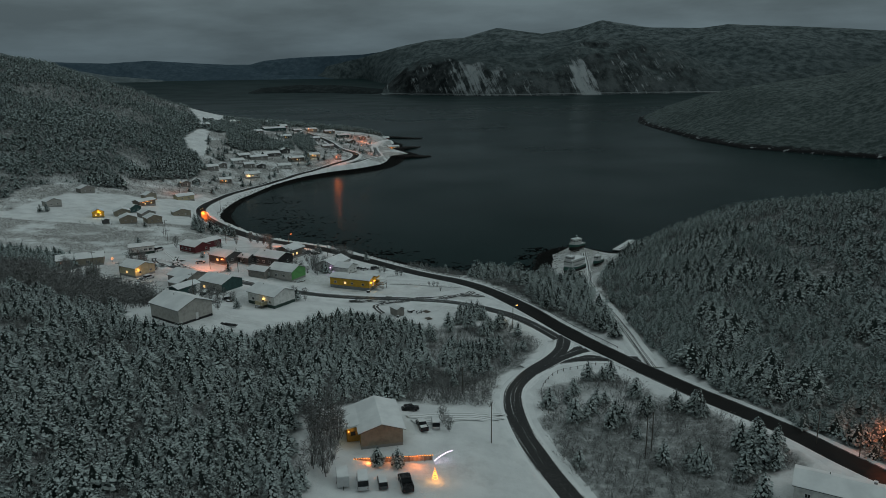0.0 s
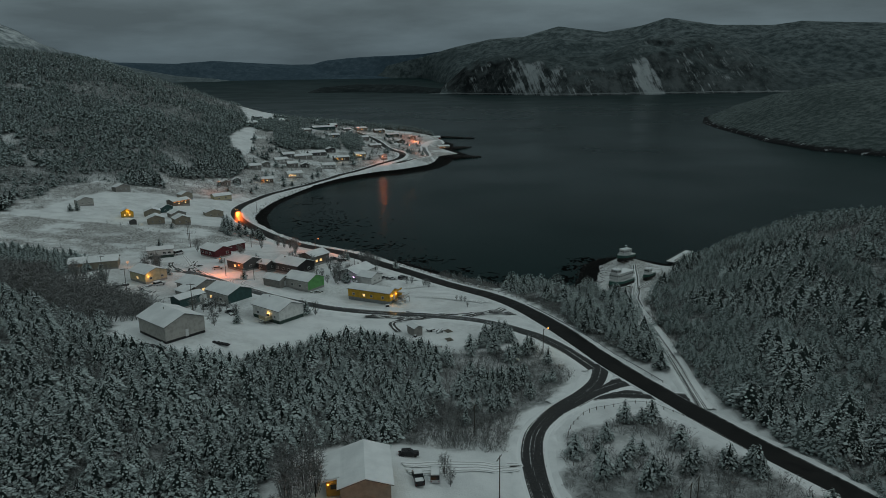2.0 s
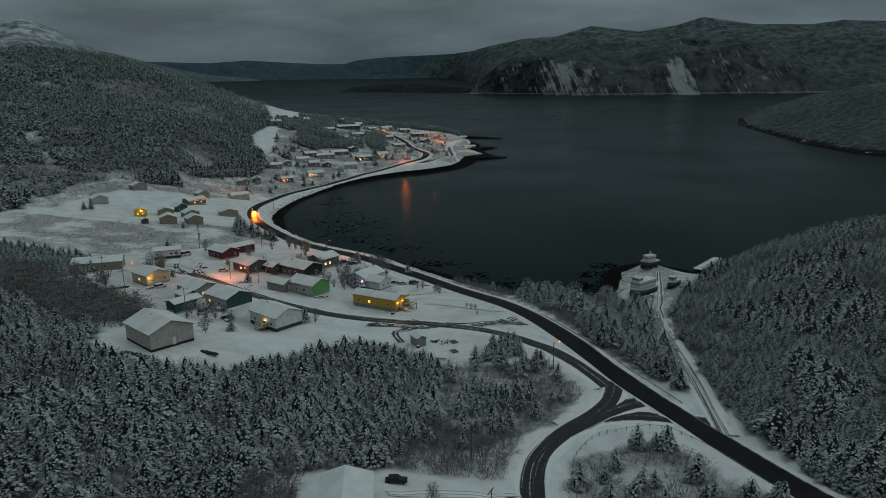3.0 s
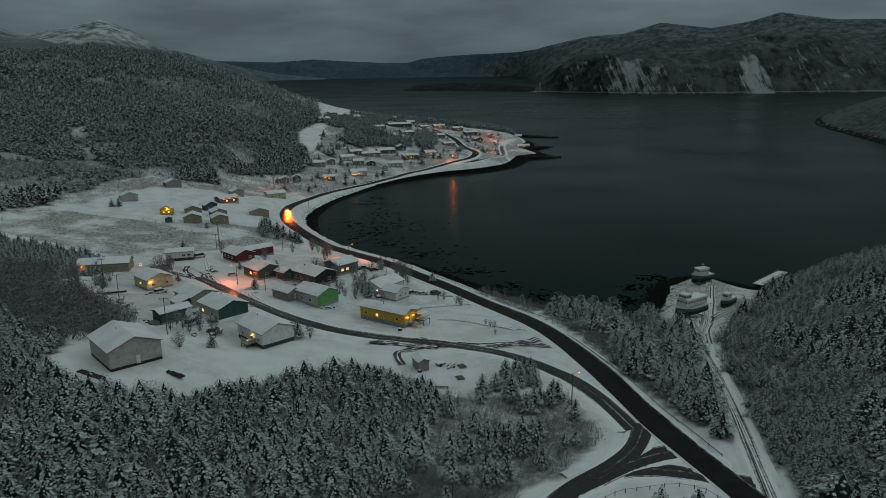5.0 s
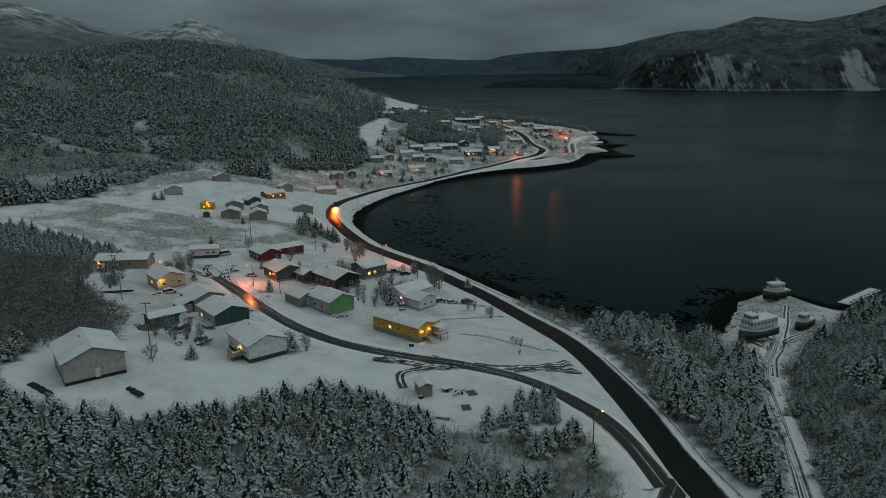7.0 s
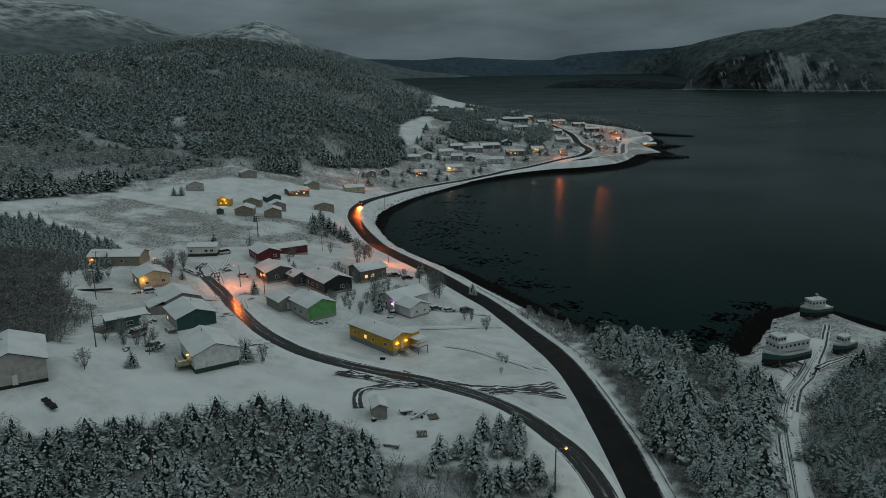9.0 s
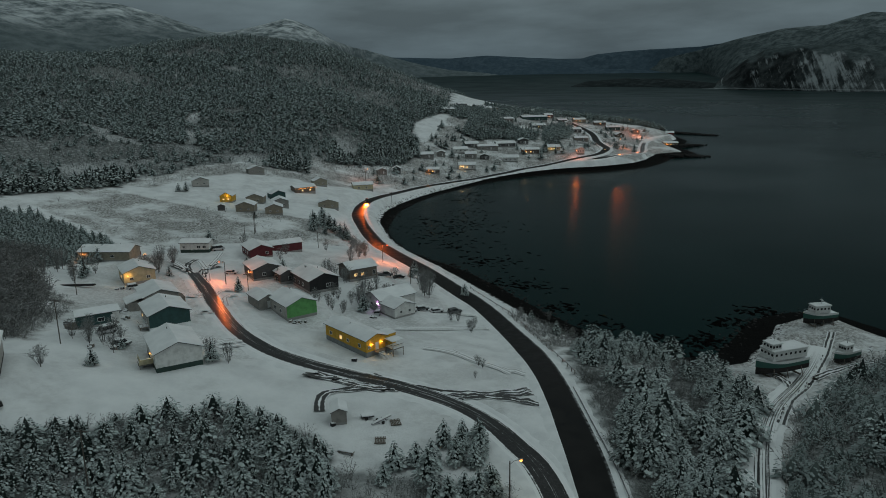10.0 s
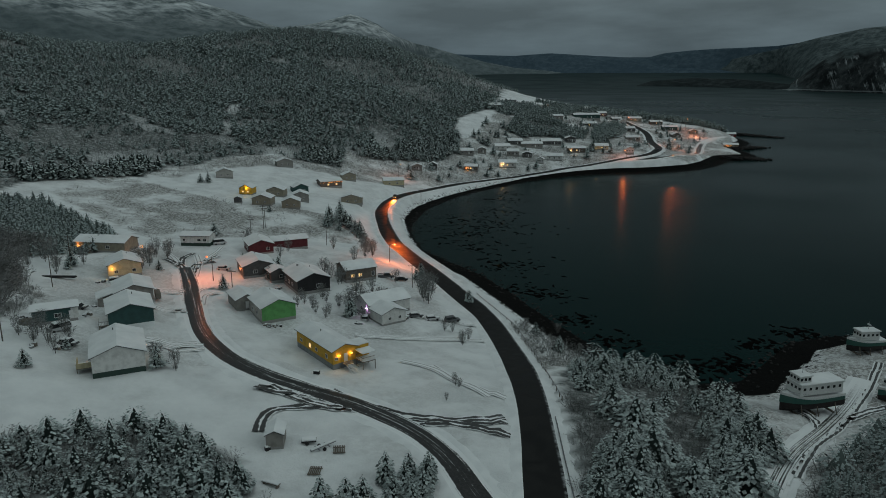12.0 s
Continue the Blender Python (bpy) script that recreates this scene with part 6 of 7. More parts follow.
def far_village():
    colours = {"YELLOW": YELLOW, "TAN": TAN, "GREY": GREY, "TEAL": TEAL, "WHITE": WHITE, "DARK": DARK, "BROWN": BROWN, "RED": RED, "CREAM": CREAM, "BLACK": BLACK, "MAROON": MAROON}
    for k, (x, y, turn, w, d, c, lit) in enumerate(BEACH_HOUSES + SLOPE_HOUSES + CREST_HOUSES + HEAD_HOUSES):
        tall = 3.6 if w > 25 else (2.5, 2.9, 2.4, 2.7)[k % 4]
        h = house("%s wooden house near the point, %s" % (c.lower(), ("snowy roof", "one window lit", "orange porch lamp lit", "warm porch lamp lit")[lit]), x, y, turn, w, d, colours[c], tall, (1.3, 1.7, 1.5)[k % 3], gable=w < 9.5, base=0.4, over=0.5, snow=0.32, group="houses near the point",
                  wins=tuple(("f", u * w, 1.8, 1.1, 1.0, lit > 0 and u == 0.0) for u in (-0.3, 0.0, 0.3)), doors=(("f", 0.16 * w, 0.4),), chimney=(0.5, 0.5, 0.6) if k % 4 == 0 else None)
        if lit == 2:
            bulb_lamp(h, -0.3 * w, -d / 2 - 0.4, 2.4, (1.0, 0.34, 0.08), 1300, M_SODIUM)
        elif lit == 3:
            bulb_lamp(h, -0.3 * w, -d / 2 - 0.4, 2.3, (1.0, 0.58, 0.24), 800, M_WARM)


near_houses()
cabins()
far_village()


# ---- poles and lamps ----
def utility_pole(x, y, tall, turn, arms=1):
    p = thing("utility_pole", x, y, turn, "tall weathered wooden utility pole with a crossarm", "utility pole", "utility poles")
    part("pole", rod("pole", [(0, 0, -0.4), (0, 0, tall / 2), (0, 0, tall)], 0.14, 0.09, M_POLE), p)
    for k in range(arms):
        arm = part("crossarm", shared("crossarm", lambda: solid("crossarm", [(0, 0.14, 0, 2.6, 0.12, 0.14)], M_POLE)), p, at=pose(0, 0, tall - 0.5 - 0.9 * k))
        for u in (-1.15, -0.4, 0.4, 1.15):
            part("insulator", shared("insulator", lambda: solid("insulator", [(0, 0.14, 0.16, 0.09, 0.09, 0.18)], M_STEEL, 0.02)), arm, at=pose(u, 0, 0))
    return p


def street_lamp(x, y, tall, turn, power, colour=SODIUM, mat=None, reach=1.6):
    """Its arm reaches along its own +x."""
    p = thing("street_lamp", x, y, turn, "wooden pole with a glowing orange street lamp", "street lamp", "street lamps")
    part("pole", rod("pole", [(0, 0, -0.4), (0, 0, tall / 2), (0, 0, tall)], 0.15, 0.10, M_POLE), p)
    part("arm", rod("arm", [(0, 0, tall - 0.6), (reach * 0.5, 0, tall - 0.05), (reach, 0, tall)], 0.05, 0.045, M_STEEL), p)
    head = part("lamp_head", solid("lamp_head", [(reach + 0.25, 0, tall + 0.07, 0.75, 0.32, 0.16)], M_STEEL, 0.04), p)
    part("lamp_glass", shared(("lampglass", (mat or M_SODIUM).name), lambda: ball("lamp_glass", 0.27, mat or M_SODIUM)), head, "glowing lamp glass", pose(reach + 0.3, 0, tall - 0.1))
    li = new("lamp_glow", bpy.data.lights.new("lamp_glow", "POINT"))
    li.data.energy, li.data.color, li.data.shadow_soft_size = power * GLOW, colour, 0.25
    li.parent = p
    li.location = (reach + 0.3, 0, tall - 0.5)
    return p


def poles():
    for x, y, tall, turn in ((-154.5, 373.4, 10.2, 30), (-156.8, 376.5, 8.5, 30), (-148.5, 360.7, 7.6, 30), (-123.8, 377.8, 7.2, 40), (-131.4, 269.9, 9.3, 30), (-150.5, 286.9, 10.4, 30), (-90.0, 235.6, 10.8, 15),
                             (-37, 202, 11.5, 20), (8.6, 155, 10.5, 70), (2.2, 182.7, 8.0, 70), (44, 150, 10, 60), (46, 152.5, 10, 60), (84, 152, 8.5, 60), (90, 145, 7.5, 60), (93, 143, 7.5, 60), (-171.5, 517.5, 10, 60), (-64, 352, 8.0, 40), (-95, 303, 7.0, 40)):
        utility_pole(x, y, tall, turn)
    for x, y, tall, turn, power in ((-108.9, 307.7, 7.5, 190, 12000), (-88.5, 372.8, 6.7, 50, 16000), (-215, 555, 10, 60, 8000), (-134, 990, 13, 45, 16000), (-196, 974, 8.5, 45, 5000), (-109, 843, 8.5, 20, 34000), (-118, 962, 6, 45, 20000), (-119, 741, 8, 250, 9000)):
        street_lamp(x, y, tall, turn, power, mat=M_FAR_SODIUM if y > 500 else None)
    street_lamp(99, 147, 7.0, 200, 6000)
    street_lamp(20.4, 236.3, 8.4, 40, 260, (1.0, 0.85, 0.35), M_WARM)


poles()


# ---- things in the yards ----
M_CAR_WHITE, M_CAR_BLACK, M_CAR_GREY, M_CAR_RED = plain("white_car_paint", (0.55, 0.56, 0.57), 0.3), plain("black_car_paint", (0.015, 0.015, 0.017), 0.25), plain("grey_car_paint", (0.10, 0.105, 0.11), 0.3), plain("dark_red_car_paint", (0.12, 0.02, 0.02), 0.3)


def vehicles():
    g = "parked vehicles"
    vehicle("van", -19.2, 131.8, 100, M_CAR_WHITE, "white van under snow in the yard", group=g, size=1.2)
    vehicle("suv", -15.2, 132.5, 102, M_CAR_GREY, "grey off-road car under snow in the yard", group=g)
    vehicle("pickup_truck", -10.4, 133.0, 104, M_CAR_BLACK, "black pickup truck with little snow on it", snow=False, group=g, size=1.2)
    vehicle("pickup_truck", -8.0, 157.6, 106, M_CAR_BLACK, "dark pickup truck beside the tan house", group=g)
    vehicle("van", -4.8, 160.5, 95, M_CAR_WHITE, "white van covered in snow by the driveway", group=g)
    vehicle("car", -11.5, 168.5, 10, M_CAR_BLACK, "black car parked behind the tan house", snow=False, group=g)
    t = thing("cargo_trailer", -23.3, 131.5, 12, "white cargo trailer with a snowy roof", "trailer", g, size=1.15)
    part("box", solid("box", [(0, 0, 1.35, 2.2, 3.8, 1.9)], M_CAR_WHITE, 0.06), t)
    part("snow_cover", solid("snow_cover", [(0, 0, 2.4, 2.1, 3.7, 0.2)], M_SNOW, 0.07), t)
    part("tow_bar", solid("tow_bar", [(0, -2.4, 0.5, 0.12, 1.2, 0.12)], M_DARK), t)
    for sx in (-1, 1):
        part("wheel", wheel_mesh(0.33), t, at=pose(sx * 1.05, 0, 0.33, 0, 0, 90))
    vehicle("suv", -38.4, 335.6, 55, M_CAR_GREY, "dark grey car on the driveway to the white house", snow=False, group=g)
    vehicle("pickup_truck", -52.0, 319.5, 115, M_CAR_BLACK, "black pickup truck by the white garage", group=g)
    vehicle("car", -46.0, 327.5, 48, M_CAR_GREY, "snow-covered car beside the white garage", group=g)
    vehicle("car", -42.9, 331.6, 48, M_CAR_WHITE, "white car under snow beside the driveway", group=g)
    vehicle("car", -55.8, 316.5, 120, M_CAR_WHITE, "small car buried in snow by the fairy lights", group=g)
    vehicle("car", -70.6, 355.0, 40, M_CAR_BLACK, "black car parked by the brown house", group=g)
    vehicle("pickup_truck", -74.0, 351.0, 40, M_CAR_GREY, "grey pickup with snow by the brown house", group=g)
    vehicle("car", -117.3, 319.2, 30, M_CAR_WHITE, "white car under snow beside the street lamp", group=g)
    vehicle("van", -146.0, 342.5, 60, M_CAR_WHITE, "white van beside the mini home", group=g)
    vehicle("lorry", -163.5, 315.5, 255, M_CAR_RED, "dark red lorry with its lamps on", group=g)
    vehicle("van", -91.0, 248.5, 260, M_CAR_WHITE, "white van with a snowy roof by the mini home", group=g)
    vehicle("car", -81.0, 244.6, 20, M_CAR_GREY, "grey car by the white bungalow", group=g)
    vehicle("car", -106.5, 262.5, 30, M_CAR_GREY, "car buried in snow beside the grey bungalow", group=g)
    vehicle("suv", -128.0, 287.5, 60, M_CAR_WHITE, "pale car under snow beside the yellow bungalow", group=g)
    vehicle("suv", -181.2, 504.0, 300, M_CAR_BLACK, "dark car on the coast road with its headlights on", snow=False, lit=95000, group="cars on the road")
    vehicle("car", -104.5, 779.0, 262, M_CAR_GREY, "car on the hill road with bright headlights", snow=False, lit=2500, group="cars on the road")


vehicles()


def yard_things():
    # fence with fairy lights in front of the near house, a lit cone and a violet string
    f = thing("yard_fence", -13.6, 141.4, 5, "dark board fence hung with orange fairy lights", "fence")
    for k in range(11):
        part("post", shared("fence_post", lambda: solid("post", [(0, 0, 0.7, 0.14, 0.14, 1.8)], M_WOOD)), f, at=pose(-8.5 + 1.7 * k, 0.1, 0))
    for k in range(60):
        part("board", shared("fence_board", lambda: solid("board", [(0, 0, 0.75, 0.25, 0.05, 1.35)], M_WOOD)), f, at=pose(-8.4 + 0.285 * k, 0, 0))
    light_string(f, [(-8.6, -0.25, 1.55), (8.6, -0.25, 1.55)], 32, M_WARM, 900, (1.0, 0.24, 0.045))
    c = thing("light_cone", -4.4, 136.9, 0, "tree-shaped cone of glowing yellow lights", "decoration")
    part("mast", rod("mast", [(0, 0, -0.2), (0, 0, 1.2), (0, 0, 2.4)], 0.05, 0.03, M_STEEL), c)
    for k in range(10):
        a = 2 * math.pi * k / 10
        line = [(0.55 * math.cos(a), 0.55 * math.sin(a), 0.15), (0.28 * math.cos(a), 0.28 * math.sin(a), 1.2), (0, 0, 2.35)]
        st = part("light_string", rod("light_string", line, 0.02, 0.02, M_DARK, 4), c)
        for q in np.linspace(0, 1, 6):
            part("bulb", shared(("fairy", M_WARM.name), lambda: ball("bulb", 0.11, M_WARM, 1)), st, at=pose(0.55 * (1 - q) * math.cos(a), 0.55 * (1 - q) * math.sin(a), 0.15 + 2.2 * q))
    li = new("cone_glow", bpy.data.lights.new("cone_glow", "POINT"))
    li.data.energy, li.data.color, li.data.shadow_soft_size = 110, (1.0, 0.42, 0.06), 0.7
    li.parent = c
    li.location = (0.2, -1.6, 1.2)
    a = thing("light_arch", -3.2, 144.5, 20, "curved string of white fairy lights on a bush", "decoration")
    light_string(a, [(-1.6, -0.4, 0.5), (-0.4, -0.2, 1.2), (1.2, 0, 1.7), (2.6, 0.2, 1.8)], 18, M_WHITE_BULB, 25, (0.85, 0.8, 1.0))
    a = thing("lit_wreath", -157.0, 316.8, 60, "star of bright orange fairy lights by the lane", "decoration")
    part("stake", rod("stake", [(0, 0, -0.2), (0, 0, 1.0), (0, 0, 2.2)], 0.05, 0.04, M_STEEL), a)
    for k in range(7):
        part("bulb", shared("big_bulb", lambda: ball("bulb", 0.12, M_WARM, 1)), a, at=pose(0.45 * math.cos(k * 0.9), 0, 2.0 + 0.45 * math.sin(k * 0.9)))
    li = new("wreath_glow", bpy.data.lights.new("wreath_glow", "POINT"))
    li.data.energy, li.data.color, li.data.shadow_soft_size = 60, (1.0, 0.32, 0.07), 0.6
    li.parent = a
    li.location = (0, -1.5, 2.2)
    # pallets, planks and a boat trailer by the small shed
    t = thing("flat_trailer", -15.8, 249.4, 40, "small flat trailer heaped with snow", "trailer", "yard clutter")
    part("bed", solid("bed", [(0, 0, 0.55, 2.6, 1.5, 0.2)], M_DARK, 0.02), t)
    part("snow_cover", solid("snow_cover", [(0, 0, 0.78, 2.5, 1.4, 0.26)], M_SNOW, 0.08), t)
    for sy in (-1, 1):
        part("wheel", wheel_mesh(0.33), t, at=pose(-0.3, sy * 0.85, 0.33))
    t = thing("boat_trailer", -12.8, 249.8, 75, "steel boat trailer with snow on its beams", "trailer", "yard clutter")
    part("beam", solid("beam", [(0, 0, 0.5, 5.2, 0.35, 0.2), (-1.2, 0, 0.45, 0.2, 1.8, 0.15), (0.8, 0, 0.45, 0.2, 1.8, 0.15)], M_STEEL), t)
    part("snow_cover", solid("snow_cover", [(0, 0, 0.7, 5.1, 0.5, 0.22)], M_SNOW, 0.06), t)
    for sy in (-1, 1):
        part("wheel", wheel_mesh(0.33), t, at=pose(-0.3, sy * 0.9, 0.33))
    for x, y, turn in ((-10.2, 251.0, 40), (-9.2, 243.6, 30)):
        t = thing("plank_stack", x, y, turn, "stack of grey planks dusted with snow", "lumber", "yard clutter")
        for k in range(7):
            part("plank", shared("plank", lambda: solid("plank", [(0, 0, 0, 0.18, 2.6, 0.12)], M_WOOD)), t, at=pose(-0.9 + 0.3 * k, 0, 0.25))
        part("bearer", solid("bearer", [(0, -0.9, 0.1, 2.2, 0.15, 0.2), (0, 0.9, 0.1, 2.2, 0.15, 0.2)], M_WOOD), t)
    t = thing("snowy_bench", -12.3, 236.6, 8, "low wooden bench topped with snow", "bench", "yard clutter")
    part("seat", solid("seat", [(0, 0, 0.5, 3.2, 0.8, 0.12)], M_WOOD), t)
    part("snow_cover", solid("snow_cover", [(0, 0, 0.68, 3.1, 0.75, 0.24)], M_SNOW, 0.07), t)
    for u in (-1.3, 1.3):
        part("leg", solid("leg", [(u, 0, 0.2, 0.15, 0.7, 0.6)], M_WOOD), t)
    for x, y, turn, w, d in ((-142, 276, 30, 14, 1.2), (-84.5, 199.0, 72, 1.4, 9.0), (-70.5, 208.5, 72, 1.2, 7.5)):
        t = thing("log_pile", x, y, turn, "low dark pile of logs under thin snow", "lumber", "yard clutter")
        for k in range(10):
            part("log", shared(("log", w, d), lambda: solid("log", [(0, 0, 0, w, d / 10 * 0.95, 0.35)] if w > d else [(0, 0, 0, w / 1.0, d / 10 * 0.95, 0.35)], M_DARK, 0.05)), t, at=pose(0.1 * (k % 3), -d / 2 + d / 10 * (k + 0.5), 0.25 + 0.08 * (k % 2)))
    t = thing("mailbox", -34.0, 271.8, 20, "dark box on the snow near the lane", "box", "yard clutter")
    part("box", solid("box", [(0, 0, 0.45, 1.3, 0.7, 0.7)], M_DARK, 0.05), t)
    part("lid", solid("lid", [(0, 0, 0.85, 1.25, 0.68, 0.1)], M_SNOW, 0.03), t)


yard_things()


def junk_heaps():
    """Boards, drums and boxes left beside the houses, under snow."""
    rng = np.random.default_rng(33)
    for k, (x, y, size) in enumerate(((-107.6, 267.8, 2.0), (-97.9, 259.2, 1.8), (-105.5, 248.0, 1.6), (-80.1, 241.5, 1.5), (-84, 238, 1.4), (-52.7, 309.6, 1.5), (-130.0, 283.5, 1.5), (-66.5, 288.4, 1.8), (-63.8, 290.2, 1.6), (-112, 330, 1.3), (-90, 317, 1.3), (-47, 323, 1.2), (-20, 244, 1.2))):
        h = thing("junk_heap", x, y, float(rng.uniform(0, 180)), "heap of boards and boxes half buried in snow", "clutter", "yard clutter")
        for _ in range(5):
            u, v = rng.uniform(-0.7, 0.7, 2) * size
            w, d, t = rng.uniform(0.4, 1.2), rng.uniform(0.3, 0.9), rng.uniform(0.3, 0.8)
            b = part("crate", solid("crate", [(0, 0, t / 2, w, d, t)], (M_WOOD, M_DARK, M_STEEL)[int(rng.integers(3))], 0.03), h, at=pose(u, v, -0.05, 0, 0, float(rng.uniform(0, 90))))
            part("snow_cap", solid("snow_cap", [(0, 0, t + 0.06, w * 0.95, d * 0.95, 0.14)], M_SNOW, 0.05), b)


junk_heaps()


def road_fence():
    """Posts and a rail round the inside of the side road's bend."""
    line = curve([(24.5, 172), (24, 184), (27.5, 195), (35, 202.5), (46, 205), (56, 196), (66, 178)], 2.6)
    f = thing("roadside_fence", 24.5, 172, 0, "low roadside fence of posts and a cable", "fence")
    z0 = f.location.z
    top = []
    for x, y in line:
        z = height(x, y) - z0
        part("post", shared("road_post", lambda: solid("post", [(0, 0, 0.35, 0.16, 0.16, 1.1)], M_WOOD)), f, at=pose(x - 24.5, y - 172, z))
        top.append((x - 24.5, y - 172, z + 0.72))
    part("rail", rod("rail", top, 0.05, 0.05, M_STEEL, 5), f)
    for start, points in (((53, 219), [(53, 219), (47.8, 228.4), (42, 238), (35, 252), (25, 269.5), (16.4, 285)]),):
        line = curve(points, 4.0)
        f = thing("guard_rail", *start, 0, "steel guard rail on posts beside the coast road", "guard rail")
        z0, top = f.location.z, []
        for x, y in line:
            z = height(x, y) - z0
            part("post", SHARED["road_post"], f, at=pose(x - start[0], y - start[1], z))
            top.append((x - start[0], y - start[1], z + 0.75))
        part("rail", rod("rail", top, 0.11, 0.11, M_STEEL, 6), f)
    line = curve([(14, 294), (-3, 319), (-24, 346), (-46, 364)], 4.0)
    f = thing("guard_rail", 14, 294, 0, "snowy steel guard rail along the coast road", "guard rail")
    z0 = f.location.z
    top = []
    for x, y in line:
        z = height(x, y) - z0
        part("post", SHARED["road_post"], f, at=pose(x - 14, y - 294, z))
        top.append((x - 14, y - 294, z + 0.75))
    part("rail", rod("rail", top, 0.11, 0.11, M_STEEL, 6), f)


road_fence()

# ---- boats hauled out by the cove ----
M_HULL_GREEN = plain("green_hull_paint", (0.025, 0.10, 0.082), 0.45)
M_HULL_DARK = plain("dark_antifouling", (0.02, 0.016, 0.015), 0.8)
M_BOAT_WHITE = plain("white_boat_paint", (0.62, 0.64, 0.63), 0.45)


def loft(name, rings, mat, close=True):
    """A skin over rings of equal point counts."""
    n, m = len(rings), len(rings[0])
    bm = bmesh.new()
    v = [[bm.verts.new(p) for p in r] for r in rings]
    for i in range(n - 1):
        for j in range(m - 1):
            bm.faces.new([v[i][j], v[i][j + 1], v[i + 1][j + 1], v[i + 1][j]])
    if close:
        bm.faces.new(v[0][::-1]), bm.faces.new(v[-1])
    bmesh.ops.remove_doubles(bm, verts=bm.verts, dist=0.001)
    bmesh.ops.recalc_face_normals(bm, faces=bm.faces)
    return sealed(name, bm, mat)


def boat(x, y, turn, long, beam, label, houses, size_keel=1.4):
    """A fishing boat, bow along its own +x, on a cradle. houses: (centre x, long, wide, floor, height, windows a side, windows in front)."""
    b = thing("fishing_boat", x, y, turn, label, "boat", "boats on the shore")
    k = size_keel
    s = np.linspace(-1, 1, 15)
    half = beam / 2 * np.clip(1 - np.clip(s - 0.1, 0, 1) ** 2.2 / 0.9 ** 2.2, 0.02, 1) * (1 - 0.12 * np.clip(-s, 0, 1) ** 2)
    sheer = k + 1.75 + 0.75 * np.clip(s, 0, 1) ** 1.6 * beam / 5
    water = k + 0.5 + 0.0 * s
    keel = 0.45 + 0.5 * np.clip(s - 0.55, 0, 1) ** 2 * 6
    xs = s * long / 2 + 0.35 * np.clip(s, 0, 1) ** 3
    low = [[(u, -h * 0.985, w), (u, -h * 0.93, (w + q) / 2 - 0.05), (u, 0, q), (u, h * 0.93, (w + q) / 2 - 0.05), (u, h * 0.985, w)] for u, h, w, q in zip(xs - 0.15, half, water, np.minimum(keel, water - 0.05))]
    part("hull_bottom", loft("hull_bottom", low, M_HULL_DARK), b, "dark painted hull bottom")
    band = [[(u, -h * 0.985, w), (u, -h, t - 0.3), (u, h, t - 0.3), (u, h * 0.985, w)] for u, h, w, t in zip(xs, half, water, sheer)]
    part("hull_side", loft("hull_side", band, M_HULL_GREEN), b, "green painted hull side")
    rim = [[(u, -h * 1.02, t - 0.3), (u, -h * 1.02, t + 0.25), (u, -h * 0.95, t + 0.25), (u, -h * 0.95, t - 0.3)] for u, h, t in zip(xs, half, sheer)]
    part("bulwark", loft("bulwark", rim, M_BOAT_WHITE), b, "white bulwark")
    part("bulwark", loft("bulwark", [[(p[0], -p[1], p[2]) for p in r] for r in rim], M_BOAT_WHITE), b)
    deck_rings = [[(u, -h * 0.94, t - 0.12), (u, -h * 0.94, t + 0.02), (u, h * 0.94, t + 0.02), (u, h * 0.94, t - 0.12)] for u, h, t in zip(xs, half, sheer)]
    part("deck", loft("deck", deck_rings, M_SNOW), b, "deck under snow")
    for cx, ln, wd, floor, tall, nside, nfront in houses:
        z = k + 1.75 + floor
        shape = [(cx - ln / 2, z), (cx + ln / 2, z), (cx + ln / 2 - 0.28, z + tall), (cx - ln / 2 + 0.1, z + tall)]
        c = part("cabin", prism("cabin", shape, wd, M_BOAT_WHITE), b, "white cabin")
        part("cabin_roof", solid("cabin_roof", [(cx - 0.1, 0, z + tall + 0.05, ln + 0.35, wd + 0.4, 0.1)], M_BOAT_WHITE, 0.03), c)
        part("snow_cover", solid("snow_cover", [(cx - 0.1, 0, z + tall + 0.18, ln + 0.2, wd + 0.25, 0.18)], M_SNOW, 0.07), c, "layer of snow")
        for side in (-1, 1):
            for q in range(nside):
                u = cx - ln / 2 + ln * (q + 0.6) / (nside + 0.3)
                part("window", shared("boat_window", lambda: solid("window", [(0, 0, 0, 0.62, 0.06, 0.62)], M_GLASS, 0.02)), c, at=pose(u, side * (wd / 2 + 0.01), z + tall * 0.62))
        for q in range(nfront):
            v = wd * ((q + 0.5) / nfront - 0.5)
            part("window", shared("boat_front_window", lambda: solid("window", [(0, 0, 0, 0.06, 0.62, 0.62)], M_GLASS, 0.02)), c, at=pose(cx + ln / 2 - 0.16, v, z + tall * 0.62))
    cx, ln, wd, floor, tall = houses[-1][:5]
    z = k + 1.75 + floor + tall
    m = part("mast", rod("mast", [(cx - 0.4, 0, z), (cx - 0.4, 0, z + 1.2), (cx - 0.4, 0, z + 2.4)], 0.07, 0.05, M_STEEL), b)
    part("spreader", solid("spreader", [(cx - 0.4, 0, z + 1.5, 0.5, 1.3, 0.08), (cx - 0.4, 0, z + 1.7, 0.3, 0.9, 0.22)], M_BOAT_WHITE, 0.02), m)
    rail = [(u, -h * 0.98, t + 0.85) for u, h, t in zip(xs, half, sheer)][7:]
    part("rail", rod("rail", rail, 0.035, 0.035, M_STEEL, 5), b)
    part("rail", rod("rail", [(u, -v, w) for u, v, w in rail], 0.035, 0.035, M_STEEL, 5), b)
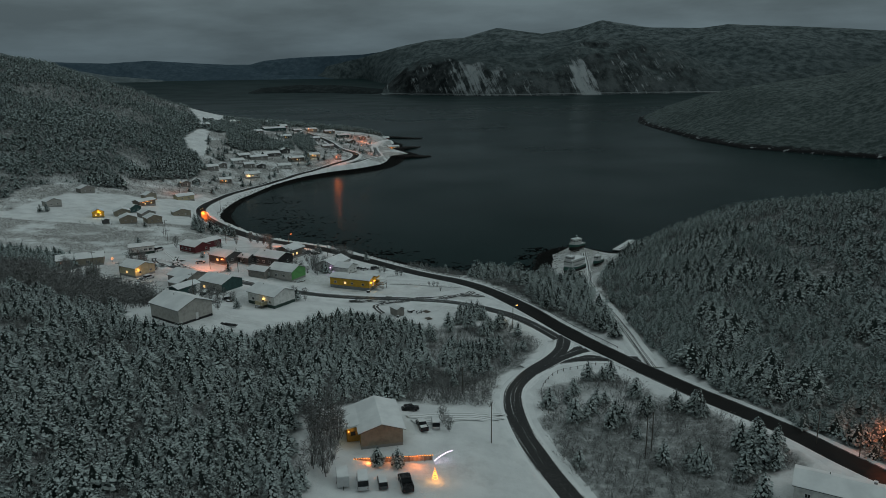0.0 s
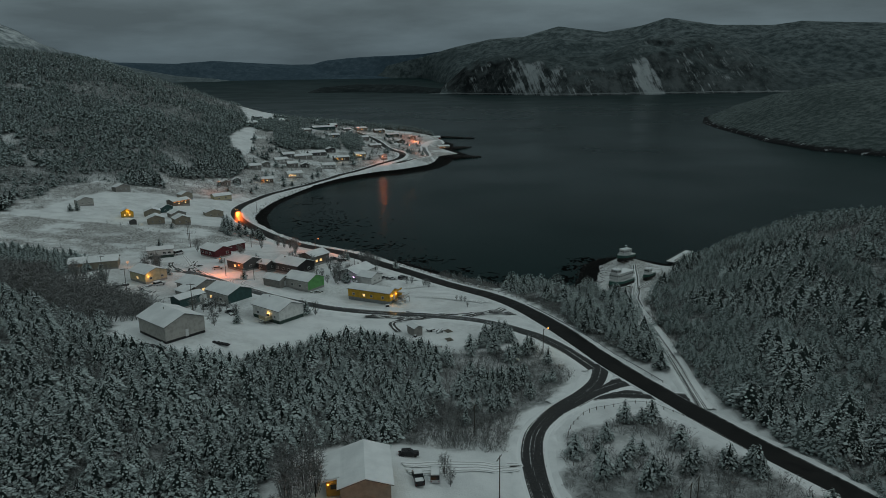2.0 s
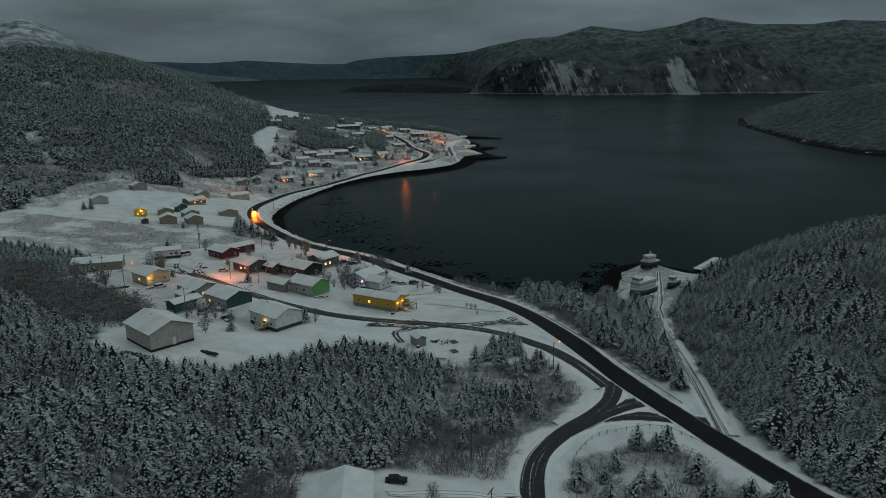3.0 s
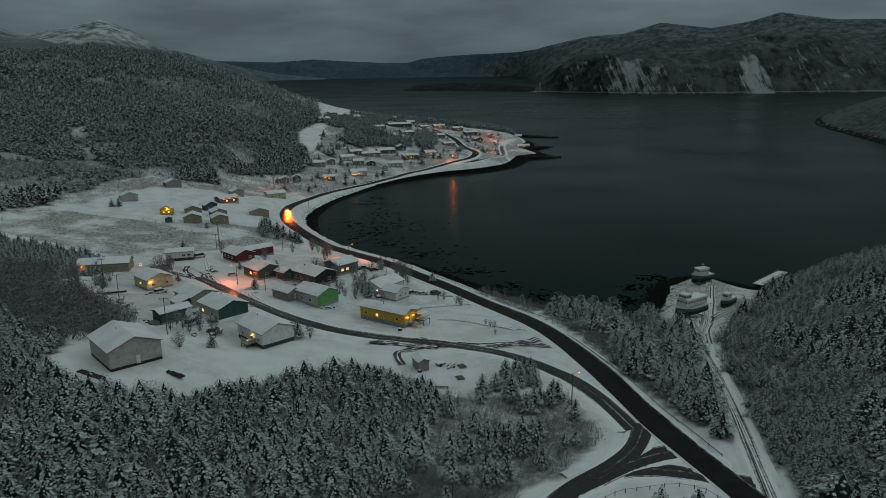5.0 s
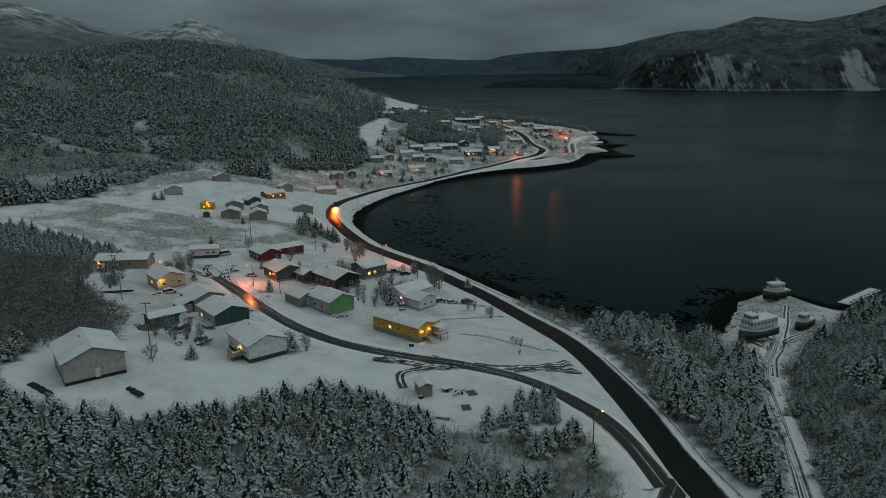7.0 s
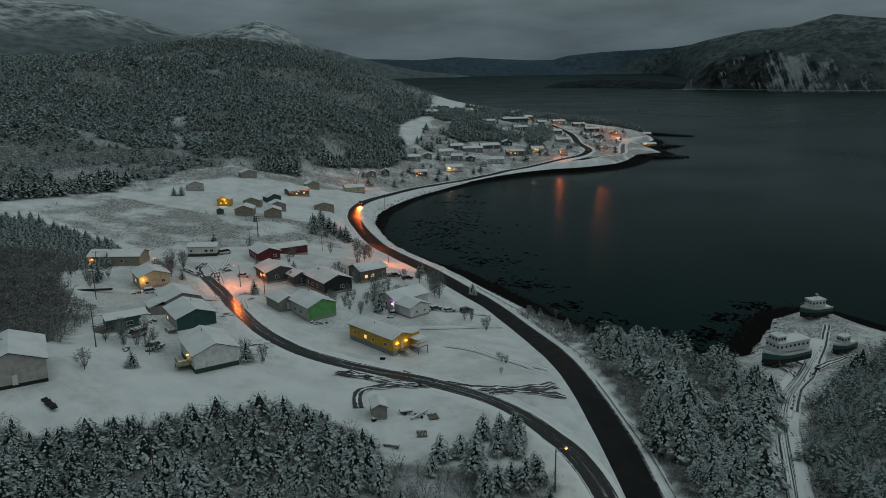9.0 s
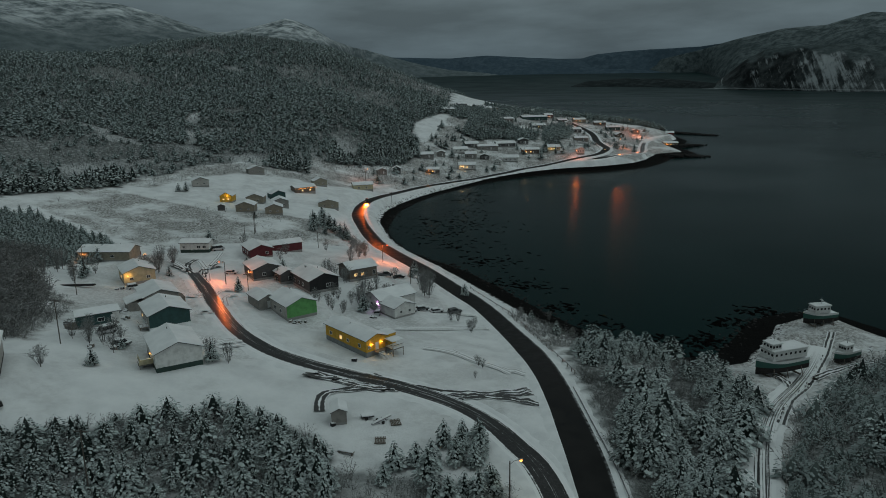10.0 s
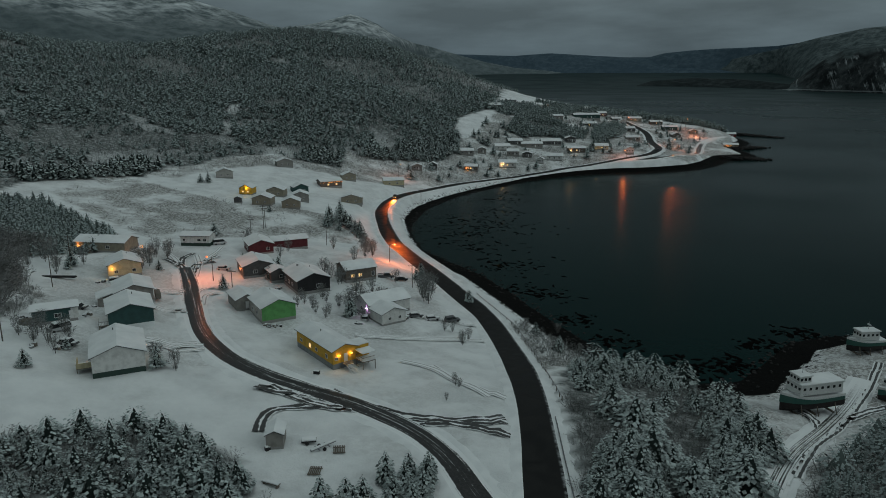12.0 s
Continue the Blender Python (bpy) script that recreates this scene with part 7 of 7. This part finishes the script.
    for q in (-0.32, 0.0, 0.28):
        cr = part("cradle", solid("cradle", [(q * long, 0, 0.22, 0.35, beam * 0.9, 0.35)], M_WOOD), b, "timber cradle")
        for side in (-1, 1):
            part("prop", rod("prop", [(q * long, side * beam * 0.62, 0), (q * long, side * beam * 0.5, k * 0.6), (q * long, side * beam * 0.44, k + 0.4)], 0.1, 0.09, M_WOOD, 6), cr)
    return b


def boats():
    boat(57.2, 331.6, 226, 14.6, 5.8, "large white and green passenger boat propped on the shore", [(-1.0, 11.0, 4.7, 0.6, 2.5, 7, 4), (2.9, 3.2, 3.2, 3.1, 1.7, 3, 3)], 2.5)
    boat(66.4, 377.5, 218, 10.5, 4.2, "white and green fishing boat propped by the water", [(0.2, 5.4, 3.2, 0.3, 2.3, 4, 3)], 2.0)
    boat(73.2, 352.6, 232, 8.8, 3.2, "small white fishing boat facing up the shore", [(0.4, 3.2, 2.3, 0.1, 2.0, 2, 3)], 1.6)


boats()


def slipway():
    p = thing("slipway", 99, 404.5, 57.4, "sloping timber slipway with rails into the cove", "slipway", z=0.0)
    part("deck", solid("deck", [(0, 0, 1.2, 28, 4.2, 0.3)], M_SNOW, 0.05), p, "snow-covered planking")
    for k in range(7):
        for sy in (-1, 1):
            part("post", shared("slip_post", lambda: solid("post", [(0, 0, -0.2, 0.3, 0.3, 3.0)], M_WOOD)), p, at=pose(-11.5 + 3.8 * k, sy * 1.9, 0.3))
    for sy in (-1, 1):
        part("rail", solid("rail", [(0, sy * 2.0, 2.2, 28, 0.1, 0.12), (0, sy * 2.0, 1.75, 28, 0.08, 0.1)], M_DARK), p)


slipway()


def breakwater():
    """Tumbled stones out from the point, and a wharf behind them."""
    rng = np.random.default_rng(71)
    stone = rocks(40)
    spots = []
    for a, b, w, n in (((-125, 1138), (-52, 1114), 7, 900), ((-66, 856), (-34, 872), 10, 460), ((-74, 940), (-52, 985), 9, 360)):
        t = rng.uniform(0, 1, n)
        spots.append(np.stack([a[0] + (b[0] - a[0]) * t + rng.normal(0, w / 2.5, n), a[1] + (b[1] - a[1]) * t + rng.normal(0, w / 2.5, n), rng.uniform(0.0, 3.4, n) * (1 - 0.75 * t), rng.uniform(1.0, 2.8, n)], 1))
    scatter_rocks("breakwater", stone, np.vstack(spots), "dark tumbled stones of a breakwater", "stones")


def rocks(count):
    """A few stone shapes of about 1 m."""
    kinds = []
    for s in range(6):
        rng = np.random.default_rng(count + s)
        bm = bmesh.new()
        bmesh.ops.create_icosphere(bm, subdivisions=1, radius=0.5)
        v = np.array([q.co for q in bm.verts]) * rng.uniform(0.7, 1.2, (len(bm.verts), 1)) * (rng.uniform(0.8, 1.4), rng.uniform(0.8, 1.3), rng.uniform(0.5, 0.8))
        f = np.array([[q.index for q in p.verts] for p in bm.faces])
        bm.free()
        kinds.append((v, f))
    return kinds


def scatter_rocks(name, kinds, rows, label, category, mat=None):
    rng = np.random.default_rng(len(rows))
    vs, fs, n = [], [], 0
    for x, y, z, size in rows:
        v, f = kinds[rng.integers(len(kinds))]
        a = rng.uniform(0, 6.28)
        c, s = math.cos(a) * size, math.sin(a) * size
        w = np.stack([x + v[:, 0] * c - v[:, 1] * s, y + v[:, 0] * s + v[:, 1] * c, z + v[:, 2] * size], 1)
        vs.append(w), fs.append(f + n)
        n += len(v)
    tagged(new(name, mesh_of(name, np.vstack(vs), np.vstack(fs), [mat or M_STONE])), label, category, kind="stuff")


def shore_stones():
    rng = np.random.default_rng(5)
    rows = []
    shore = curve(SHORE[6:38], 1.6)
    for x, y in shore:
        for _ in range(3):
            u, v = x + rng.normal(0, 2.2), y + rng.normal(0, 2.2)
            rows.append((u, v, max(-0.15, float(land(np.array([u]), np.array([v]))[0])) + 0.05, rng.uniform(0.3, 1.3)))
    scatter_rocks("shore_stones", rocks(60), np.array(rows), "dark weedy stones along the water's edge", "stones")
    # weed-covered flats that break the surface at the head of the bay
    rows = []
    flats = [(-140, 560, 9, 60), (-128, 500, 13, 110), (-114, 470, 13, 110), (-92, 446, 12, 90), (-62, 420, 9, 90), (-38, 396, 6, 80), (-16, 374, 5, 60), (5, 360, 6, 60), (-118, 530, 12, 50), (-146, 585, 5, 40), (26, 352, 6, 90), (37, 362, 4, 80), (40, 382, 4, 70), (48, 398, 4, 60), (-100, 490, 14, 60)]
    for cx, cy, spread, n in flats:
        for _ in range(n * 3 // 2):
            rows.append((cx + rng.normal(0, spread), cy + rng.normal(0, spread * 0.8), -0.05, rng.uniform(0.5, 2.6)))
    kinds = [(v * (1.6, 0.8, 0.16), f) for v, f in rocks(80)]
    scatter_rocks("weed_flats", kinds, np.array(rows), "low weed-covered rocks breaking the calm water", "stones", M_WEED)


breakwater()
shore_stones()

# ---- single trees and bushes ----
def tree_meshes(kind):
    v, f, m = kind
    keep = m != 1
    return (mesh_of("crown", v, f[keep], [M_BOUGH, M_CORE_SHADE], m[keep] // 2), mesh_of("trunk", v, f[~keep], [M_BARK]))


def single_trees():
    kinds = [tree_meshes(conifer(280, 40 + k, 0.27, 0.7, 0.045)) for k in range(4)]
    firsts = []
    for k, (crown, trunk) in enumerate(kinds):
        t = thing("spruce_tree", (-99.5, -101, -104, -98)[k], (303.5, 326, 331, 321)[k], 40 * k, "snow-laden spruce tree standing by itself", "tree", "single spruces", size=5.6 - k * 0.3)
        part("trunk", trunk, t)
        part("crown", crown, t, "dark boughs under snow")
        firsts.append(t)
    rng = np.random.default_rng(9)
    spots = [(-152, 288, 6.5), (-149, 285, 4), (-74, 231.5, 4.5), (-57.6, 249.6, 5.5), (-79, 243, 3), (-72, 369, 6), (-58, 312.5, 6.5), (-60, 315, 5), (-128, 405.5, 7), (-131, 408, 8), (-135, 410, 7), (-139.8, 412.3, 8), (-144, 414, 9),
             (-150, 418, 9), (-154, 422, 9.5), (-158, 427, 8), (-146, 404, 8), (-148, 408, 9), (-152, 412, 8.5), (-140, 405, 6), (-244.5, 421, 6), (-247, 418, 5), (-160, 352, 6), (-133, 306, 4.5), (-70, 363, 5), (-45, 357, 5), (-4, 335, 5), (-16, 346, 4.5), 
             (-120, 330, 4), (-176, 398, 4), (-240, 701, 8), (-228, 695, 8), (-223, 695, 9), (-225, 698, 7), (-229, 720, 8), (-206, 541, 5), (-90, 827, 8), (-100, 793, 6), (-36, 206, 6), (-17.0, 139.9, 5.2), (-12.6, 140.2, 5.0), (7, 243.5, 6), (4.5, 251.5, 5.5), (10, 247.5, 5.5), (6.5, 254.5, 4.5), (2.3, 248, 6), (-2, 237, 6), (1, 239.5, 5.5), (3.6, 240.5, 6), (10.5, 244, 6), (6, 248, 5), (8.5, 251, 5.5), (-37.7, 125.8, 7), (-34, 129, 6.5), (-32, 124, 7), (-36, 131, 7), (-31, 127.5, 6), (-40, 129, 7.5), (-35, 121, 7)]
    for w, n, lo, hi, seed in ((SHRUB_WOOD, 46, 4, 7.5, 1), (JUNCTION_WOOD, 34, 4, 8, 2)):
        p = sown(w, 3.0, 90 + seed, 0.9, 0.35, 3.0)
        for x, y in p[rng.permutation(len(p))[:n]]:
            spots.append((x, y, rng.uniform(lo, hi)))
    for x, y, tall in [(66, 151, 8), (69, 149, 9), (72, 147, 8), (70, 152, 8.5), (74, 150, 7), (62, 139, 7), (65, 142, 8), (68, 144, 9), (60, 128, 5)]:
        spots.append((x, y, tall))
    head = []
    for cx, cy, rx, ry, n in ((-160, 790, 8, 8, 6), (-240, 650, 10, 10, 8)):
        for _ in range(n):
            head.append((cx + rng.normal(0, rx * 0.6), cy + rng.normal(0, ry * 0.6), rng.uniform(5, 9)))
    for x, y, tall in spots + head:
        k = rng.integers(4)
        base = firsts[k]
        s = tall * rng.uniform(0.95, 1.05)
        t = copy_thing(base, Matrix.Identity(4))
        t.matrix_basis = pose(x, y, height(x, y) - 0.1, 0, 0, rng.uniform(0, 360)) @ Matrix.Diagonal((s * rng.uniform(0.95, 1.25), s * rng.uniform(0.95, 1.25), s, 1))


single_trees()


def bare_tree(seed):
    """Stem and twiggy crown of a leafless tree 1 m high."""
    v, f, _ = bare_bush(34, seed, 0.42, 0.9, 11)
    v = v * (1, 1, 0.85) + (0, 0, 0.15)
    return rod("trunk", [(0, 0, -0.03), (0.01, 0, 0.15), (0, 0.01, 0.4)], 0.02, 0.012, M_BARK, 5), mesh_of("crown", v, f, [M_TWIG])


def single_bare():
    rng = np.random.default_rng(19)
    firsts = []
    for k in range(3):
        trunk, limbs = bare_tree(60 + k)
        t = thing("bare_tree", (-77.5, -63.0, -60.5)[k], (222.5, 318.0, 322.0)[k], 0, "leafless frosted tree in a snowy yard", "tree", "bare trees", size=5.0 + k)
        part("trunk", trunk, t)
        part("crown", limbs, t, "bare frosted branches")
        firsts.append(t)
    for x, y, tall in [(-65, 325, 6), (-66, 322, 5), (-70, 330, 6), (-54, 344, 7), (-56, 346, 7), (-52, 343.5, 6.5), (-26.6, 325, 3), (-27, 322, 2.5), (-33, 327, 3), (-35, 326, 3), (-80, 335, 5), (-136, 302, 5), (-138, 306, 6), (-140, 308, 5), (-134, 300, 4), (-150, 282, 5), (-145, 279, 4.5),
                        (-152, 292, 5), (-98, 370, 5), (-104, 380, 5), (-95, 360, 5), (-114, 390, 5), (-88, 248, 4), (-84, 242, 4), (-90, 243, 4), (-78, 240, 3.5), (-160, 284, 6), (-155, 276, 6), (-163, 288, 6), (-148, 270, 6), (-140, 262, 6), (-8.5, 288, 2), (-7, 287, 2), (-10.5, 291, 1.6), (-5.5, 279.5, 1.5),
                        (-58, 331, 4), (-62, 308, 3), (-60.5, 305, 3), (-71, 305, 3), (-68, 308, 3.5), (-3, 162, 4), (-1.5, 158, 3.5), (-30, 135, 6), (-29, 141, 7), (-28, 146, 7.5), (-27, 149, 7), (-30, 151, 7), (-32, 147, 7), (-31, 143, 7), (-26.5, 138, 5.5), (-28, 135, 6), (-31, 128, 5), (-33, 150, 7), (-29, 156, 7), (-31, 160, 7), (-27, 133, 5), (-14, 358, 3), (-22, 352, 2.5), (-2, 345, 3), (-65, 306, 3), (-64.7, 315.5, 3.5), (-56, 315, 3), (-72.8, 317.5, 4), (-70, 316, 3.5), (-67.6, 335, 4.5), (-70, 351, 4), (-60.7, 355.6, 6), (-58, 355, 6), (-141, 352, 5), (-117, 374, 4), (-112.5, 386, 5), (-108, 383, 5), (-102, 380, 5), (-99, 376, 5), (-24.4, 318, 3), (-73, 310, 3), (-76, 312, 3),
                        (-86, 336, 5), (-90, 338, 5), (-78, 331, 4), (-62, 332, 4), (-120, 352, 4), (-116, 344, 4), (-141, 303, 5), (-144, 306, 5), (-148, 316, 6), (-146, 320, 5), (-143, 317, 5), (-133, 297, 4), (-59, 250.5, 4), (-55, 252, 4), (-83, 246, 3.5), (-86, 240, 4.5), (-92, 240, 4), (-94, 246, 4)]:
        base = firsts[rng.integers(3)]
        t = copy_thing(base, Matrix.Identity(4))
        t.matrix_basis = pose(x, y, height(x, y), 0, 0, rng.uniform(0, 360)) @ Matrix.Diagonal((tall, tall, tall * 1.35, 1))


single_bare()
